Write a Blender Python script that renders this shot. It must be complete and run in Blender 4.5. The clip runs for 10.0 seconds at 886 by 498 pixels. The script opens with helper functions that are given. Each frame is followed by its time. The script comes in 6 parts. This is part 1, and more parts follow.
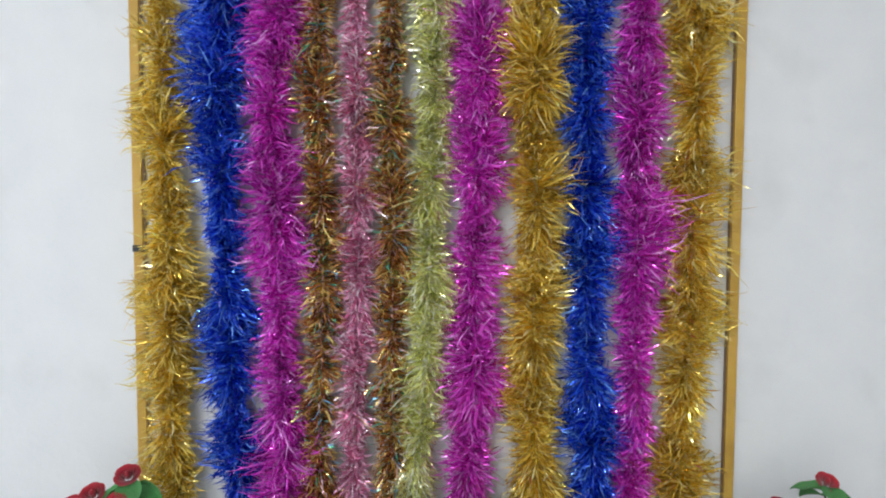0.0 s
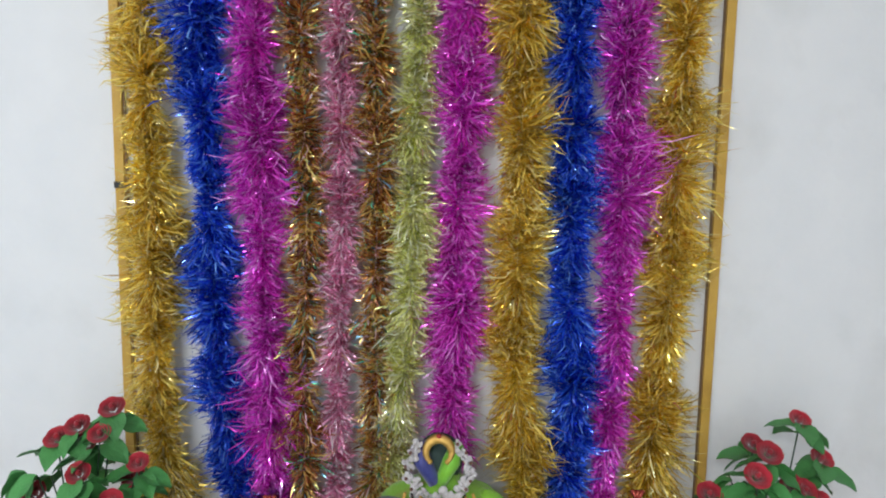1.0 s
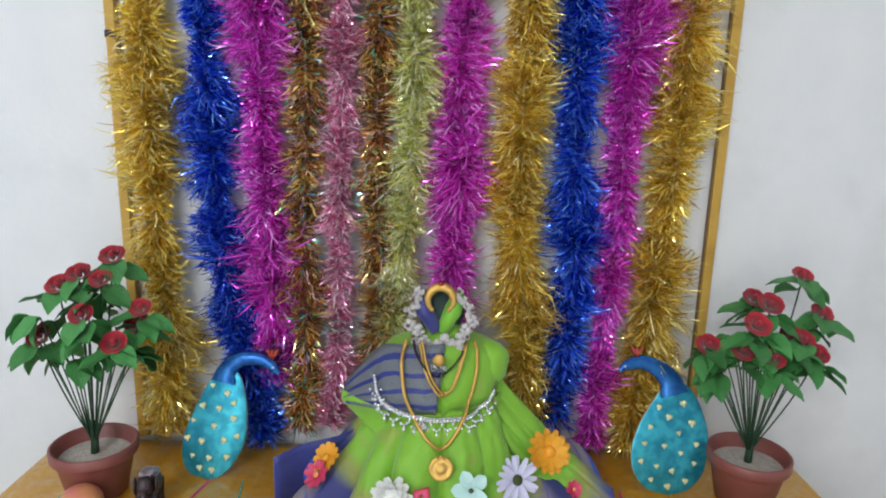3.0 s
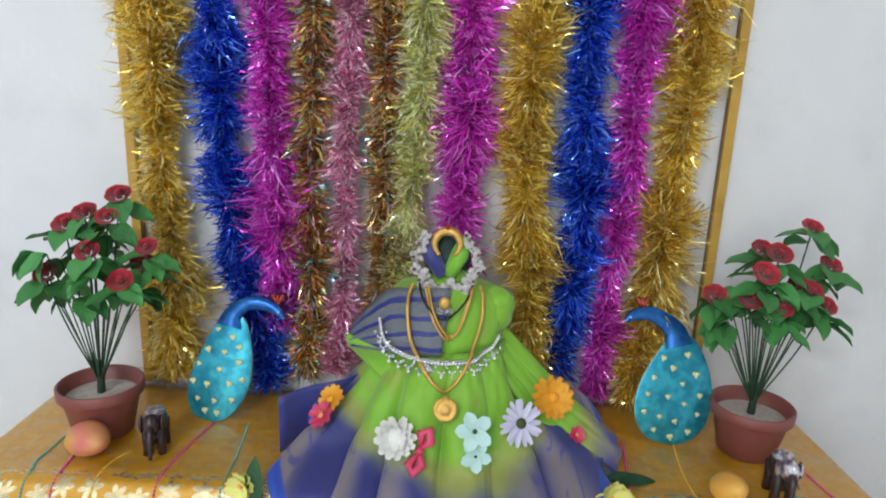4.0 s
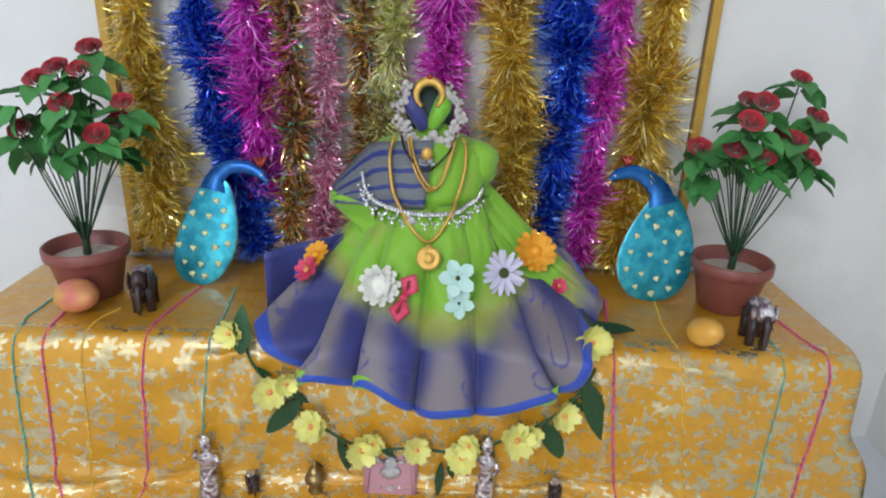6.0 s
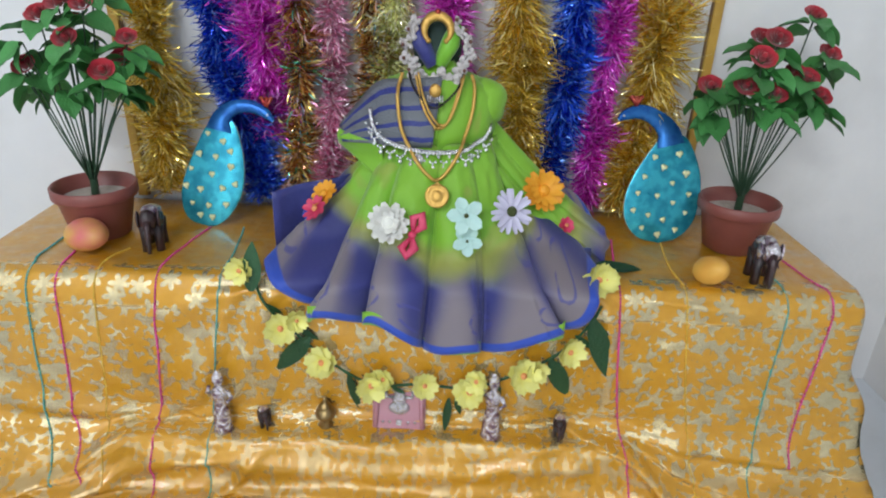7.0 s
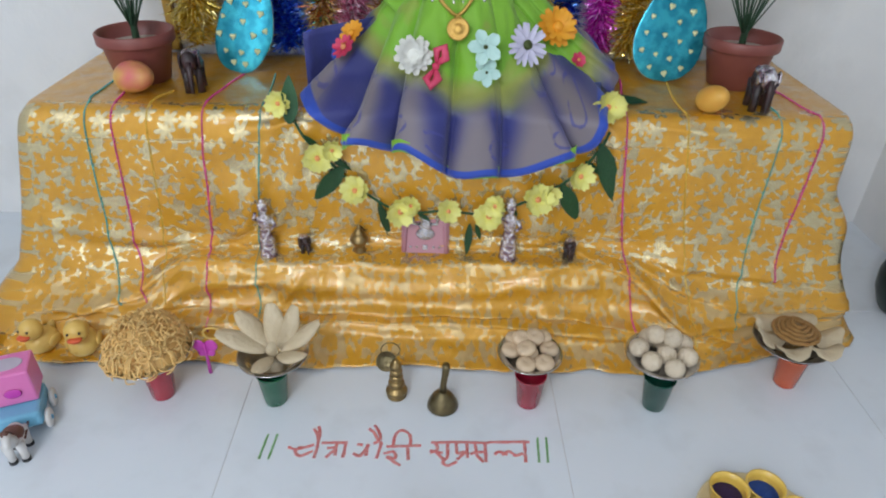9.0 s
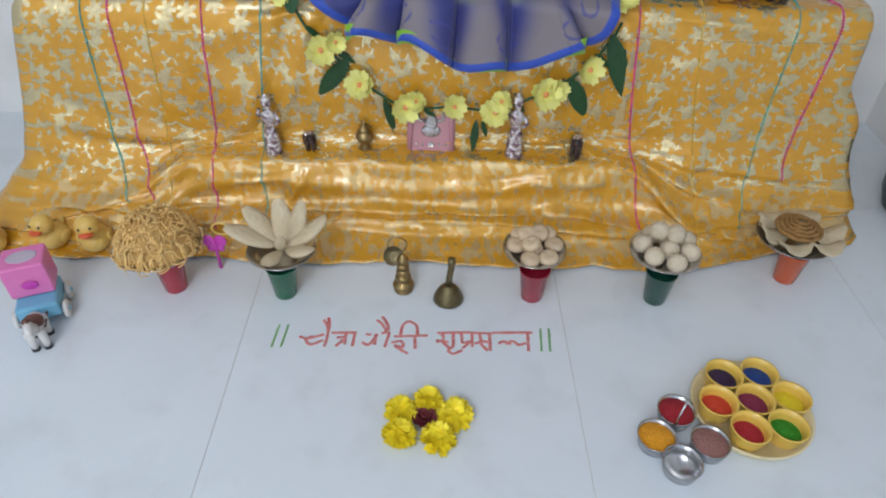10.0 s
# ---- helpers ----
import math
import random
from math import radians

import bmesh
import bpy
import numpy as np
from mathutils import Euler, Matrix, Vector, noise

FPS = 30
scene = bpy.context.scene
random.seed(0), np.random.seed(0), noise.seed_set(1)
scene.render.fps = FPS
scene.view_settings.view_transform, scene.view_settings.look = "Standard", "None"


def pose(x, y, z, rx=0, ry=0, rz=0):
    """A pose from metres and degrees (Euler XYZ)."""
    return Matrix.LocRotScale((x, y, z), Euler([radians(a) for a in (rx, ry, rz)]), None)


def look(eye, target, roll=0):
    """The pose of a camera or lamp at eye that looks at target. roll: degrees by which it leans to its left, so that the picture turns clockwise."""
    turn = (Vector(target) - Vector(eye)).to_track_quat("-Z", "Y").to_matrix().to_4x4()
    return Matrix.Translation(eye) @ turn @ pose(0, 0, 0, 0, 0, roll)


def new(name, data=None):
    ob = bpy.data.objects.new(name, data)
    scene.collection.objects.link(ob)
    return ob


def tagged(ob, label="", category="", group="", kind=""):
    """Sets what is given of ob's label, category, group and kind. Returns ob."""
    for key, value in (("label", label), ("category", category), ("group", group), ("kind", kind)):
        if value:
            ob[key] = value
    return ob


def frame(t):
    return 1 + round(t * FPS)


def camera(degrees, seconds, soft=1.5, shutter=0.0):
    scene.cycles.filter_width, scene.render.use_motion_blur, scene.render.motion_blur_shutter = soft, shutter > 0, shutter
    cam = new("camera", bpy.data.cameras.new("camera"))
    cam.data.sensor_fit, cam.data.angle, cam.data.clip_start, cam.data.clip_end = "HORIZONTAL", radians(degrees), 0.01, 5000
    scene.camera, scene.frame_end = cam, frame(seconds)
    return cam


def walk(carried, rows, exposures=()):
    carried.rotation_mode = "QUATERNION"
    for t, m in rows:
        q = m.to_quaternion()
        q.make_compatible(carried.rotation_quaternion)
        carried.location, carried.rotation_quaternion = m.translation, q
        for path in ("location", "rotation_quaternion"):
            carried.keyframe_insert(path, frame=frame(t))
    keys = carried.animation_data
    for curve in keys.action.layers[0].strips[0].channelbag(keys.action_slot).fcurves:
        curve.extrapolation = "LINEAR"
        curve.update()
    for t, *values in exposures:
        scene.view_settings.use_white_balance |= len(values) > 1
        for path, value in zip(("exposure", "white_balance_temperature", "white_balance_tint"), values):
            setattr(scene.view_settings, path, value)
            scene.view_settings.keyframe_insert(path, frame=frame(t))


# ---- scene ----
cam = camera(69.0, 10.0, soft=2.0)
PATH = [
    (0, (0.072, -1.368, 1.433), (0.058, 0.629, 1.321), 0.3),
    (0.5, (0.092, -1.37, 1.409), (0.081, 0.621, 1.219), 1.0),
    (1, (0.089, -1.37, 1.386), (0.1, 0.617, 1.159), 1.0),
    (1.5, (0.089, -1.371, 1.331), (0.068, 0.605, 1.019), 1.0),
    (2, (0.084, -1.371, 1.293), (0.103, 0.599, 0.948), 1.4),
    (2.5, (0.087, -1.372, 1.258), (0.108, 0.589, 0.869), 1.2),
    (4, (0.081, -1.381, 1.165), (0.09, 0.557, 0.67), 2.4),
    (4.5, (0.083, -1.391, 1.122), (0.085, 0.536, 0.585), 0.3),
    (5, (0.105, -1.401, 1.084), (0.12, 0.509, 0.493), 0.9),
    (5.5, (0.109, -1.41, 1.058), (0.143, 0.48, 0.405), 2.0),
    (7, (0.094, -1.434, 1.007), (0.13, 0.384, 0.174), 2.1),
    (7.5, (0.09, -1.455, 0.987), (0.124, 0.332, 0.09), 2.0),
    (8, (0.084, -1.49, 0.966), (0.079, 0.259, -0.005), 1.2),
    (8.5, (0.066, -1.551, 0.952), (0.075, 0.176, -0.057), 0.8),
    (9, (0.065, -1.609, 0.932), (0.085, 0.069, -0.155), 1.0),
    (9.5, (0.066, -1.637, 0.919), (0.055, -0.033, -0.276), 0.6),
    (10, (0.06, -1.635, 0.906), (0.073, -0.115, -0.393), 1.0),
]
walk(cam, [(t, look(eye, target, roll)) for t, eye, target, roll in PATH],
     exposures=[(0, -0.05, 6550, 10), (5.5, -0.03, 6530, 10), (8.0, -0.10, 6400, 10), (10, -0.25, 6350, 10)])
WEST_ADDED_POWER, EAST_ADDED_POWER, TUBE_POWER = 17.0, 1.2, 37.0

world = bpy.data.worlds.new("sky")
scene.world = world
world.use_nodes = True
wn = world.node_tree
sky = wn.nodes.new("ShaderNodeTexSky")
sky.sky_type, sky.sun_disc = "NISHITA", False
sky.sun_elevation, sky.sun_rotation = radians(40), radians(200)
wn.nodes["Background"].inputs["Strength"].default_value = 0.12
wn.links.new(sky.outputs[0], wn.nodes["Background"].inputs["Color"])


def area(name, m, sx, sy, power, colour):
    d = bpy.data.lights.new(name, "AREA")
    d.shape, d.size, d.size_y, d.energy, d.color = "RECTANGLE", sx, sy, power, colour
    ob = new(name, d)
    ob.matrix_world = m
    return ob


# added area lamps for daylight, in two made-up openings behind the camera
area("west_added_daylight", look((-0.65, -3.02, 1.20), (-0.3, 0.0, 0.9)), 1.25, 2.0, WEST_ADDED_POWER, (0.86, 0.94, 1.0))
# the tube light over the west opening, which gleams in the folds and the foil
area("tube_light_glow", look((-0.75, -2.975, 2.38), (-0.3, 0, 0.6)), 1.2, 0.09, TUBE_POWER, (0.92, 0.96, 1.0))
area("east_added_daylight", look((0.75, -3.02, 1.05), (0.3, 0, 0.6)), 0.7, 1.9, EAST_ADDED_POWER, (0.86, 0.94, 1.0))

# ---------------------------------------------------------------- materials
def mat(name, base, rough=0.6, metal=0.0, second=None, scale=40.0, amount=0.5, bump=0.0, bump_scale=None,
        coords="Object", coat=0.0, trans=0.0, sheen=0.0, detail=4.0, island=0.0, stain=None, stain_scale=2.0, obj_rand=0.0):
    m = bpy.data.materials.new(name)
    m.use_nodes = True
    nt = m.node_tree
    b = nt.nodes["Principled BSDF"]
    b.inputs["Roughness"].default_value, b.inputs["Metallic"].default_value = rough, metal
    b.inputs["Coat Roughness"].default_value = 0.06
    b.inputs["Coat Weight"].default_value, b.inputs["Transmission Weight"].default_value = coat, trans
    b.inputs["Sheen Weight"].default_value = sheen
    b.inputs["Base Color"].default_value = (*base, 1)
    tc = nt.nodes.new("ShaderNodeTexCoord")
    src = tc.outputs[coords]
    col = None
    if second:
        n = nt.nodes.new("ShaderNodeTexNoise")
        n.inputs["Scale"].default_value, n.inputs["Detail"].default_value = scale, detail
        nt.links.new(src, n.inputs["Vector"])
        r = nt.nodes.new("ShaderNodeValToRGB")
        r.color_ramp.elements[0].position, r.color_ramp.elements[1].position = 0.5 - amount / 2, 0.5 + amount / 2
        r.color_ramp.elements[0].color, r.color_ramp.elements[1].color = (*base, 1), (*second, 1)
        nt.links.new(n.outputs["Fac"], r.inputs["Fac"])
        col = r.outputs["Color"]
    if stain:
        n = nt.nodes.new("ShaderNodeTexNoise")
        n.inputs["Scale"].default_value, n.inputs["Detail"].default_value = stain_scale, 6
        nt.links.new(src, n.inputs["Vector"])
        r = nt.nodes.new("ShaderNodeMapRange")
        r.inputs["From Min"].default_value, r.inputs["From Max"].default_value = 0.52, 0.72
        r.inputs["To Max"].default_value = 0.6
        nt.links.new(n.outputs["Fac"], r.inputs["Value"])
        x = nt.nodes.new("ShaderNodeMix")
        x.data_type = "RGBA"
        nt.links.new(r.outputs[0], x.inputs["Factor"])
        if col:
            nt.links.new(col, x.inputs["A"])
        else:
            x.inputs["A"].default_value = (*base, 1)
        x.inputs["B"].default_value = (*stain, 1)
        col = x.outputs["Result"]
    if island or obj_rand:
        g = nt.nodes.new("ShaderNodeNewGeometry") if island else nt.nodes.new("ShaderNodeObjectInfo")
        h = nt.nodes.new("ShaderNodeHueSaturation")
        k = nt.nodes.new("ShaderNodeMapRange")
        a = island or obj_rand
        k.inputs["To Min"].default_value, k.inputs["To Max"].default_value = 1 - a, 1 + a
        nt.links.new(g.outputs["Random Per Island" if island else "Random"], k.inputs["Value"])
        nt.links.new(k.outputs[0], h.inputs["Value"])
        if col:
            nt.links.new(col, h.inputs["Color"])
        else:
            h.inputs["Color"].default_value = (*base, 1)
        col = h.outputs[0]
    if col:
        nt.links.new(col, b.inputs["Base Color"])
    if bump:
        n = nt.nodes.new("ShaderNodeTexNoise")
        n.inputs["Scale"].default_value, n.inputs["Detail"].default_value = bump_scale or scale * 2, 5
        nt.links.new(src, n.inputs["Vector"])
        bp = nt.nodes.new("ShaderNodeBump")
        bp.inputs["Strength"].default_value, bp.inputs["Distance"].default_value = bump, 0.01
        nt.links.new(n.outputs["Fac"], bp.inputs["Height"])
        nt.links.new(bp.outputs[0], b.inputs["Normal"])
    return m


class Net:
    """Short calls for node arithmetic."""

    def __init__(self, m):
        self.nt = m.node_tree
        self.bsdf = self.nt.nodes["Principled BSDF"]

    def put(self, sock, v):
        if isinstance(v, (int, float, tuple)):
            sock.default_value = v
        else:
            self.nt.links.new(v, sock)

    def math(self, op, a, b=0.0, c=0.0):
        n = self.nt.nodes.new("ShaderNodeMath")
        n.operation = op
        for s, v in zip(n.inputs, (a, b, c)):
            self.put(s, v)
        return n.outputs[0]

    def vmath(self, op, a, b=(0.0, 0.0, 0.0)):
        n = self.nt.nodes.new("ShaderNodeVectorMath")
        n.operation = op
        self.put(n.inputs[0], a), self.put(n.inputs[1], b)
        return n.outputs["Value"] if op in ("LENGTH", "DISTANCE") else n.outputs["Vector"]

    def noise(self, vec, scale, detail=3.0):
        n = self.nt.nodes.new("ShaderNodeTexNoise")
        n.inputs["Scale"].default_value, n.inputs["Detail"].default_value = scale, detail
        self.put(n.inputs["Vector"], vec)
        return n.outputs["Fac"]

    def step(self, v, lo, hi):
        n = self.nt.nodes.new("ShaderNodeMapRange")
        n.interpolation_type = "SMOOTHSTEP"
        self.put(n.inputs["Value"], v)
        n.inputs["From Min"].default_value, n.inputs["From Max"].default_value = lo, hi
        return n.outputs[0]

    def mix(self, f, a, b):
        n = self.nt.nodes.new("ShaderNodeMix")
        n.data_type = "RGBA"
        self.put(n.inputs["Factor"], f), self.put(n.inputs["A"], a), self.put(n.inputs["B"], b)
        return n.outputs["Result"]

    def bump(self, h, strength, distance=0.01):
        n = self.nt.nodes.new("ShaderNodeBump")
        n.inputs["Strength"].default_value, n.inputs["Distance"].default_value = strength, distance
        self.put(n.inputs["Height"], h)
        self.nt.links.new(n.outputs[0], self.bsdf.inputs["Normal"])


def brocade():
    """Orange silk with a pale gold foil ground; the orange flowers are five-petalled, with a bold gold row along the table edge."""
    m = bpy.data.materials.new("orange_gold_brocade")
    m.use_nodes = True
    k = Net(m)
    uv = k.nt.nodes.new("ShaderNodeTexCoord").outputs["UV"]
    wob = k.nt.nodes.new("ShaderNodeTexNoise")
    wob.inputs["Scale"].default_value = 16
    k.put(wob.inputs["Vector"], uv)
    warped = k.vmath("ADD", uv, k.vmath("SCALE", k.vmath("SUBTRACT", wob.outputs["Color"], (0.5, 0.5, 0.5)), (0, 0, 0)))
    sc = [n for n in k.nt.nodes if n.type == "VECT_MATH" and n.operation == "SCALE"][0]
    sc.inputs["Scale"].default_value = 0.003

    def flowers(scale, size, petals):
        v = k.nt.nodes.new("ShaderNodeTexVoronoi")
        v.voronoi_dimensions = "2D"
        v.inputs["Scale"].default_value, v.inputs["Randomness"].default_value = scale, 0.75
        k.put(v.inputs["Vector"], warped)
        d = k.vmath("SUBTRACT", warped, v.outputs["Position"])
        s = k.nt.nodes.new("ShaderNodeSeparateXYZ")
        k.put(s.inputs[0], d)
        turn = k.math("MULTIPLY", k.noise(v.outputs["Position"], 300, 0), 20.0)
        ang = k.math("ADD", k.math("ARCTAN2", s.outputs[1], s.outputs[0]), turn)
        lobe = k.math("ABSOLUTE", k.math("COSINE", k.math("MULTIPLY", ang, petals / 2)))
        edge = k.math("MULTIPLY_ADD", lobe, size * 0.62, size * 0.38)
        gap = k.math("SUBTRACT", edge, k.vmath("LENGTH", d))
        return k.step(gap, -0.0012, 0.0012)

    big = flowers(19.0, 0.0245, 5)
    small = flowers(44.0, 0.0095, 3)
    both = k.math("MAXIMUM", big, small)
    s = k.nt.nodes.new("ShaderNodeSeparateXYZ")
    k.put(s.inputs[0], uv)
    v = s.outputs[1]
    # orange ground on the table top and in the plain bands, foil ground on the front
    foil = k.math("SUBTRACT", 1.0, both)
    foil = k.math("MULTIPLY", foil, k.math("MULTIPLY_ADD", k.step(v, 0.40, 0.42), 0.80, 0.20))
    bold = k.math("MULTIPLY", k.step(v, 0.36, 0.385), k.math("SUBTRACT", 1.0, k.step(v, 0.470, 0.480)))
    leaf = flowers(22.0, 0.0215, 6)
    foil = k.math("ADD", k.math("MULTIPLY", foil, k.math("SUBTRACT", 1.0, bold)), k.math("MULTIPLY", leaf, bold))
    foil = k.math("MULTIPLY", foil, k.math("SUBTRACT", 1.0, k.math("MULTIPLY", k.step(v, 0.76, 0.82), 0.45)))
    weave = k.noise(uv, 900, 2)
    grain = k.noise(uv, 60, 3)
    orange = k.mix(grain, (0.60, 0.28, 0.010, 1), (0.72, 0.37, 0.022, 1))
    gold = k.mix(grain, (0.60, 0.49, 0.25, 1), (0.75, 0.64, 0.39, 1))
    col = k.mix(k.step(v, 0.985, 0.992), k.mix(foil, orange, gold), (0.78, 0.32, 0.12, 1))
    k.put(k.bsdf.inputs["Base Color"], col)
    k.put(k.bsdf.inputs["Metallic"], k.math("MULTIPLY_ADD", foil, 0.68, 0.16))
    k.put(k.bsdf.inputs["Roughness"], k.math("MULTIPLY_ADD", foil, -0.10, 0.31))
    k.bsdf.inputs["Coat Weight"].default_value = 0.7
    k.bsdf.inputs["Coat Roughness"].default_value = 0.15
    k.bump(k.math("ADD", k.math("MULTIPLY", weave, 0.15), k.math("ADD", k.noise(uv, 26, 3), k.math("ADD", k.math("MULTIPLY", k.noise(uv, 8, 2), 3.0), k.math("MULTIPLY", k.noise(k.vmath("MULTIPLY", uv, (4.0, 11.0, 1.0)), 1.0, 2), 2.0)))), 0.45, 0.012)
    return m


def saree():
    """Green silk that turns through olive into a blue and dull-gold woven border with a bright blue edge, along V; the
    border's sheen along the pleats is painted.
    """
    m = bpy.data.materials.new("green_blue_saree_silk")
    m.use_nodes = True
    k = Net(m)
    uv = k.nt.nodes.new("ShaderNodeTexCoord").outputs["UV"]
    s = k.nt.nodes.new("ShaderNodeSeparateXYZ")
    k.put(s.inputs[0], uv)
    u, v0 = s.outputs[0], s.outputs[1]
    v = k.math("ADD", v0, k.math("MULTIPLY", k.math("SUBTRACT", k.noise(uv, 9.0, 2), 0.5), 0.10))
    green = k.mix(k.noise(uv, 6, 3), (0.18, 0.44, 0.02, 1), (0.26, 0.54, 0.04, 1))
    green = k.mix(k.math("MULTIPLY", k.step(k.noise(uv, 5.0, 2), 0.56, 0.66), 0.55), green, (0.34, 0.36, 0.07, 1))
    olive = (0.30, 0.33, 0.07, 1)
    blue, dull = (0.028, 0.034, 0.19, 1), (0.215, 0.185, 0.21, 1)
    # painted sheen: dull gold near the pleat ridges, deep blue in the valleys
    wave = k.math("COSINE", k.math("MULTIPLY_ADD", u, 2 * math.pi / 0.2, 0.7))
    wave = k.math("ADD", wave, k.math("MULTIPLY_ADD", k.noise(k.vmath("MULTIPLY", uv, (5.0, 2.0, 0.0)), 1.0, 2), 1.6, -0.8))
    ridge_sheen = k.step(k.math("ADD", wave, k.math("MULTIPLY_ADD", v0, 3.2, -2.65)), -0.9, 0.9)
    border = k.mix(ridge_sheen, blue, dull)
    # woven curls in the border
    vo = k.nt.nodes.new("ShaderNodeTexVoronoi")
    vo.voronoi_dimensions = "2D"
    vo.inputs["Scale"].default_value, vo.inputs["Randomness"].default_value = 6.0, 0.3
    k.put(vo.inputs["Vector"], k.vmath("MULTIPLY", uv, (1.0, 0.8, 0.0)))
    ring = k.math("ABSOLUTE", k.math("SUBTRACT", vo.outputs["Distance"], 0.26))
    ring = k.math("MULTIPLY", k.math("SUBTRACT", 1.0, k.step(ring, 0.02, 0.05)), k.step(k.noise(uv, 22, 2), 0.42, 0.52))
    border = k.mix(k.math("MULTIPLY", ring, 0.75), border, (0.05, 0.055, 0.26, 1))
    col = k.mix(k.step(v, 0.53, 0.62), green, olive)
    col = k.mix(k.step(v, 0.61, 0.71), col, border)
    col = k.mix(k.step(v0, 0.955, 0.965), col, (0.02, 0.07, 0.45, 1))
    k.put(k.bsdf.inputs["Base Color"], col)
    k.bsdf.inputs["Roughness"].default_value = 0.5
    k.bsdf.inputs["Sheen Weight"].default_value = 0.25
    k.bump(k.math("ADD", k.noise(uv, 500, 2), k.math("MULTIPLY", k.noise(uv, 14, 3), 4.0)), 0.25, 0.004)
    return m


def pallu():
    m = bpy.data.materials.new("blue_striped_pallu")
    m.use_nodes = True
    k = Net(m)
    uv = k.nt.nodes.new("ShaderNodeTexCoord").outputs["UV"]
    s = k.nt.nodes.new("ShaderNodeSeparateXYZ")
    k.put(s.inputs[0], uv)
    t = k.math("FRACT", k.math("ADD", k.math("MULTIPLY", s.outputs[1], 4.2), k.math("MULTIPLY", k.noise(uv, 4, 2), 0.4)))
    col = k.mix(k.step(t, 0.66, 0.74), (0.14, 0.155, 0.175, 1), (0.022, 0.035, 0.20, 1))
    k.put(k.bsdf.inputs["Base Color"], col)
    k.bsdf.inputs["Roughness"].default_value = 0.5
    k.bump(k.noise(uv, 30, 3), 0.3)
    return m


def glitter(name, base, dark):
    m = bpy.data.materials.new(name)
    m.use_nodes = True
    k = Net(m)
    ob = k.nt.nodes.new("ShaderNodeTexCoord").outputs["Object"]
    vo = k.nt.nodes.new("ShaderNodeTexVoronoi")
    vo.inputs["Scale"].default_value = 420
    k.put(vo.inputs["Vector"], ob)
    f = k.step(k.noise(ob, 55, 3), 0.35, 0.65)
    k.put(k.bsdf.inputs["Base Color"], k.mix(f, base, dark))
    k.bsdf.inputs["Metallic"].default_value = 0.6
    k.bsdf.inputs["Roughness"].default_value = 0.26
    c = k.nt.nodes.new("ShaderNodeSeparateXYZ")
    k.put(c.inputs[0], vo.outputs["Color"])
    n = k.nt.nodes.new("ShaderNodeBump")
    n.inputs["Strength"].default_value, n.inputs["Distance"].default_value = 1.0, 0.006
    k.put(n.inputs["Height"], c.outputs[0])
    k.nt.links.new(n.outputs[0], k.bsdf.inputs["Normal"])
    return m


WALL = mat("white_wall_paint", (0.74, 0.75, 0.76), 0.85, second=(0.80, 0.80, 0.80), scale=9, amount=0.6, bump=0.12, bump_scale=60,
           stain=(0.60, 0.60, 0.59), stain_scale=3.5)
CEIL = mat("white_ceiling_paint", (0.8, 0.8, 0.8), 0.9, bump=0.1, bump_scale=40)
TILE = mat("white_glazed_tile", (0.68, 0.735, 0.79), 0.30, second=(0.73, 0.775, 0.83), scale=7, amount=0.7, bump=0.03, bump_scale=25,
           stain=(0.62, 0.66, 0.70), stain_scale=11, obj_rand=0.02)
GROUT = mat("grey_grout", (0.52, 0.52, 0.52), 0.9, second=(0.68, 0.67, 0.66), scale=30)
BROCADE = brocade()
SAREE = saree()
PALLU = pallu()
MUSTARD = mat("mustard_painted_wood", (0.50, 0.29, 0.04), 0.5, second=(0.62, 0.38, 0.07), scale=14, amount=0.5, bump=0.15, bump_scale=120, stain=(0.33, 0.18, 0.03), stain_scale=12)
BROWNWOOD = mat("brown_wood", (0.16, 0.09, 0.045), 0.6, second=(0.25, 0.15, 0.08), scale=30, bump=0.1)
BLACKTAPE = mat("black_tape", (0.02, 0.02, 0.022), 0.4, bump=0.05, scale=80)
TERRA = mat("brown_red_plastic", (0.22, 0.065, 0.055), 0.42, second=(0.27, 0.085, 0.07), scale=25, bump=0.05, bump_scale=200, stain=(0.26, 0.11, 0.09), stain_scale=14)
GRAVEL = mat("white_plaster_fill", (0.62, 0.58, 0.53), 0.9, second=(0.42, 0.36, 0.30), scale=70, bump=0.6, bump_scale=160)
STEM = mat("dark_green_stem", (0.02, 0.055, 0.03), 0.5, second=(0.035, 0.085, 0.04), scale=60)
LEAF = mat("green_fabric_leaf", (0.045, 0.21, 0.05), 0.55, second=(0.09, 0.33, 0.09), scale=22, bump=0.3, bump_scale=220, obj_rand=0.25)
DARKLEAF = mat("dark_green_fabric_leaf", (0.012, 0.060, 0.020), 0.5, second=(0.02, 0.09, 0.03), scale=25, bump=0.3, bump_scale=200, obj_rand=0.2)
ROSE = mat("crimson_fabric_rose", (0.36, 0.008, 0.022), 0.7, second=(0.50, 0.02, 0.04), scale=60, sheen=0.3, obj_rand=0.15)
YELLOWPETAL = mat("pale_yellow_fabric_petal", (0.72, 0.66, 0.10), 0.6, second=(0.80, 0.78, 0.28), scale=60, obj_rand=0.1)
CORALPETAL = mat("coral_petal_heart", (0.75, 0.22, 0.10), 0.6, second=(0.8, 0.4, 0.15), scale=80)
WHITEPETAL = mat("white_fabric_petal", (0.74, 0.74, 0.66), 0.65, second=(0.80, 0.80, 0.76), scale=60, sheen=0.2)
AQUAPETAL = mat("pale_aqua_fabric_petal", (0.42, 0.66, 0.62), 0.6, second=(0.55, 0.76, 0.70), scale=50)
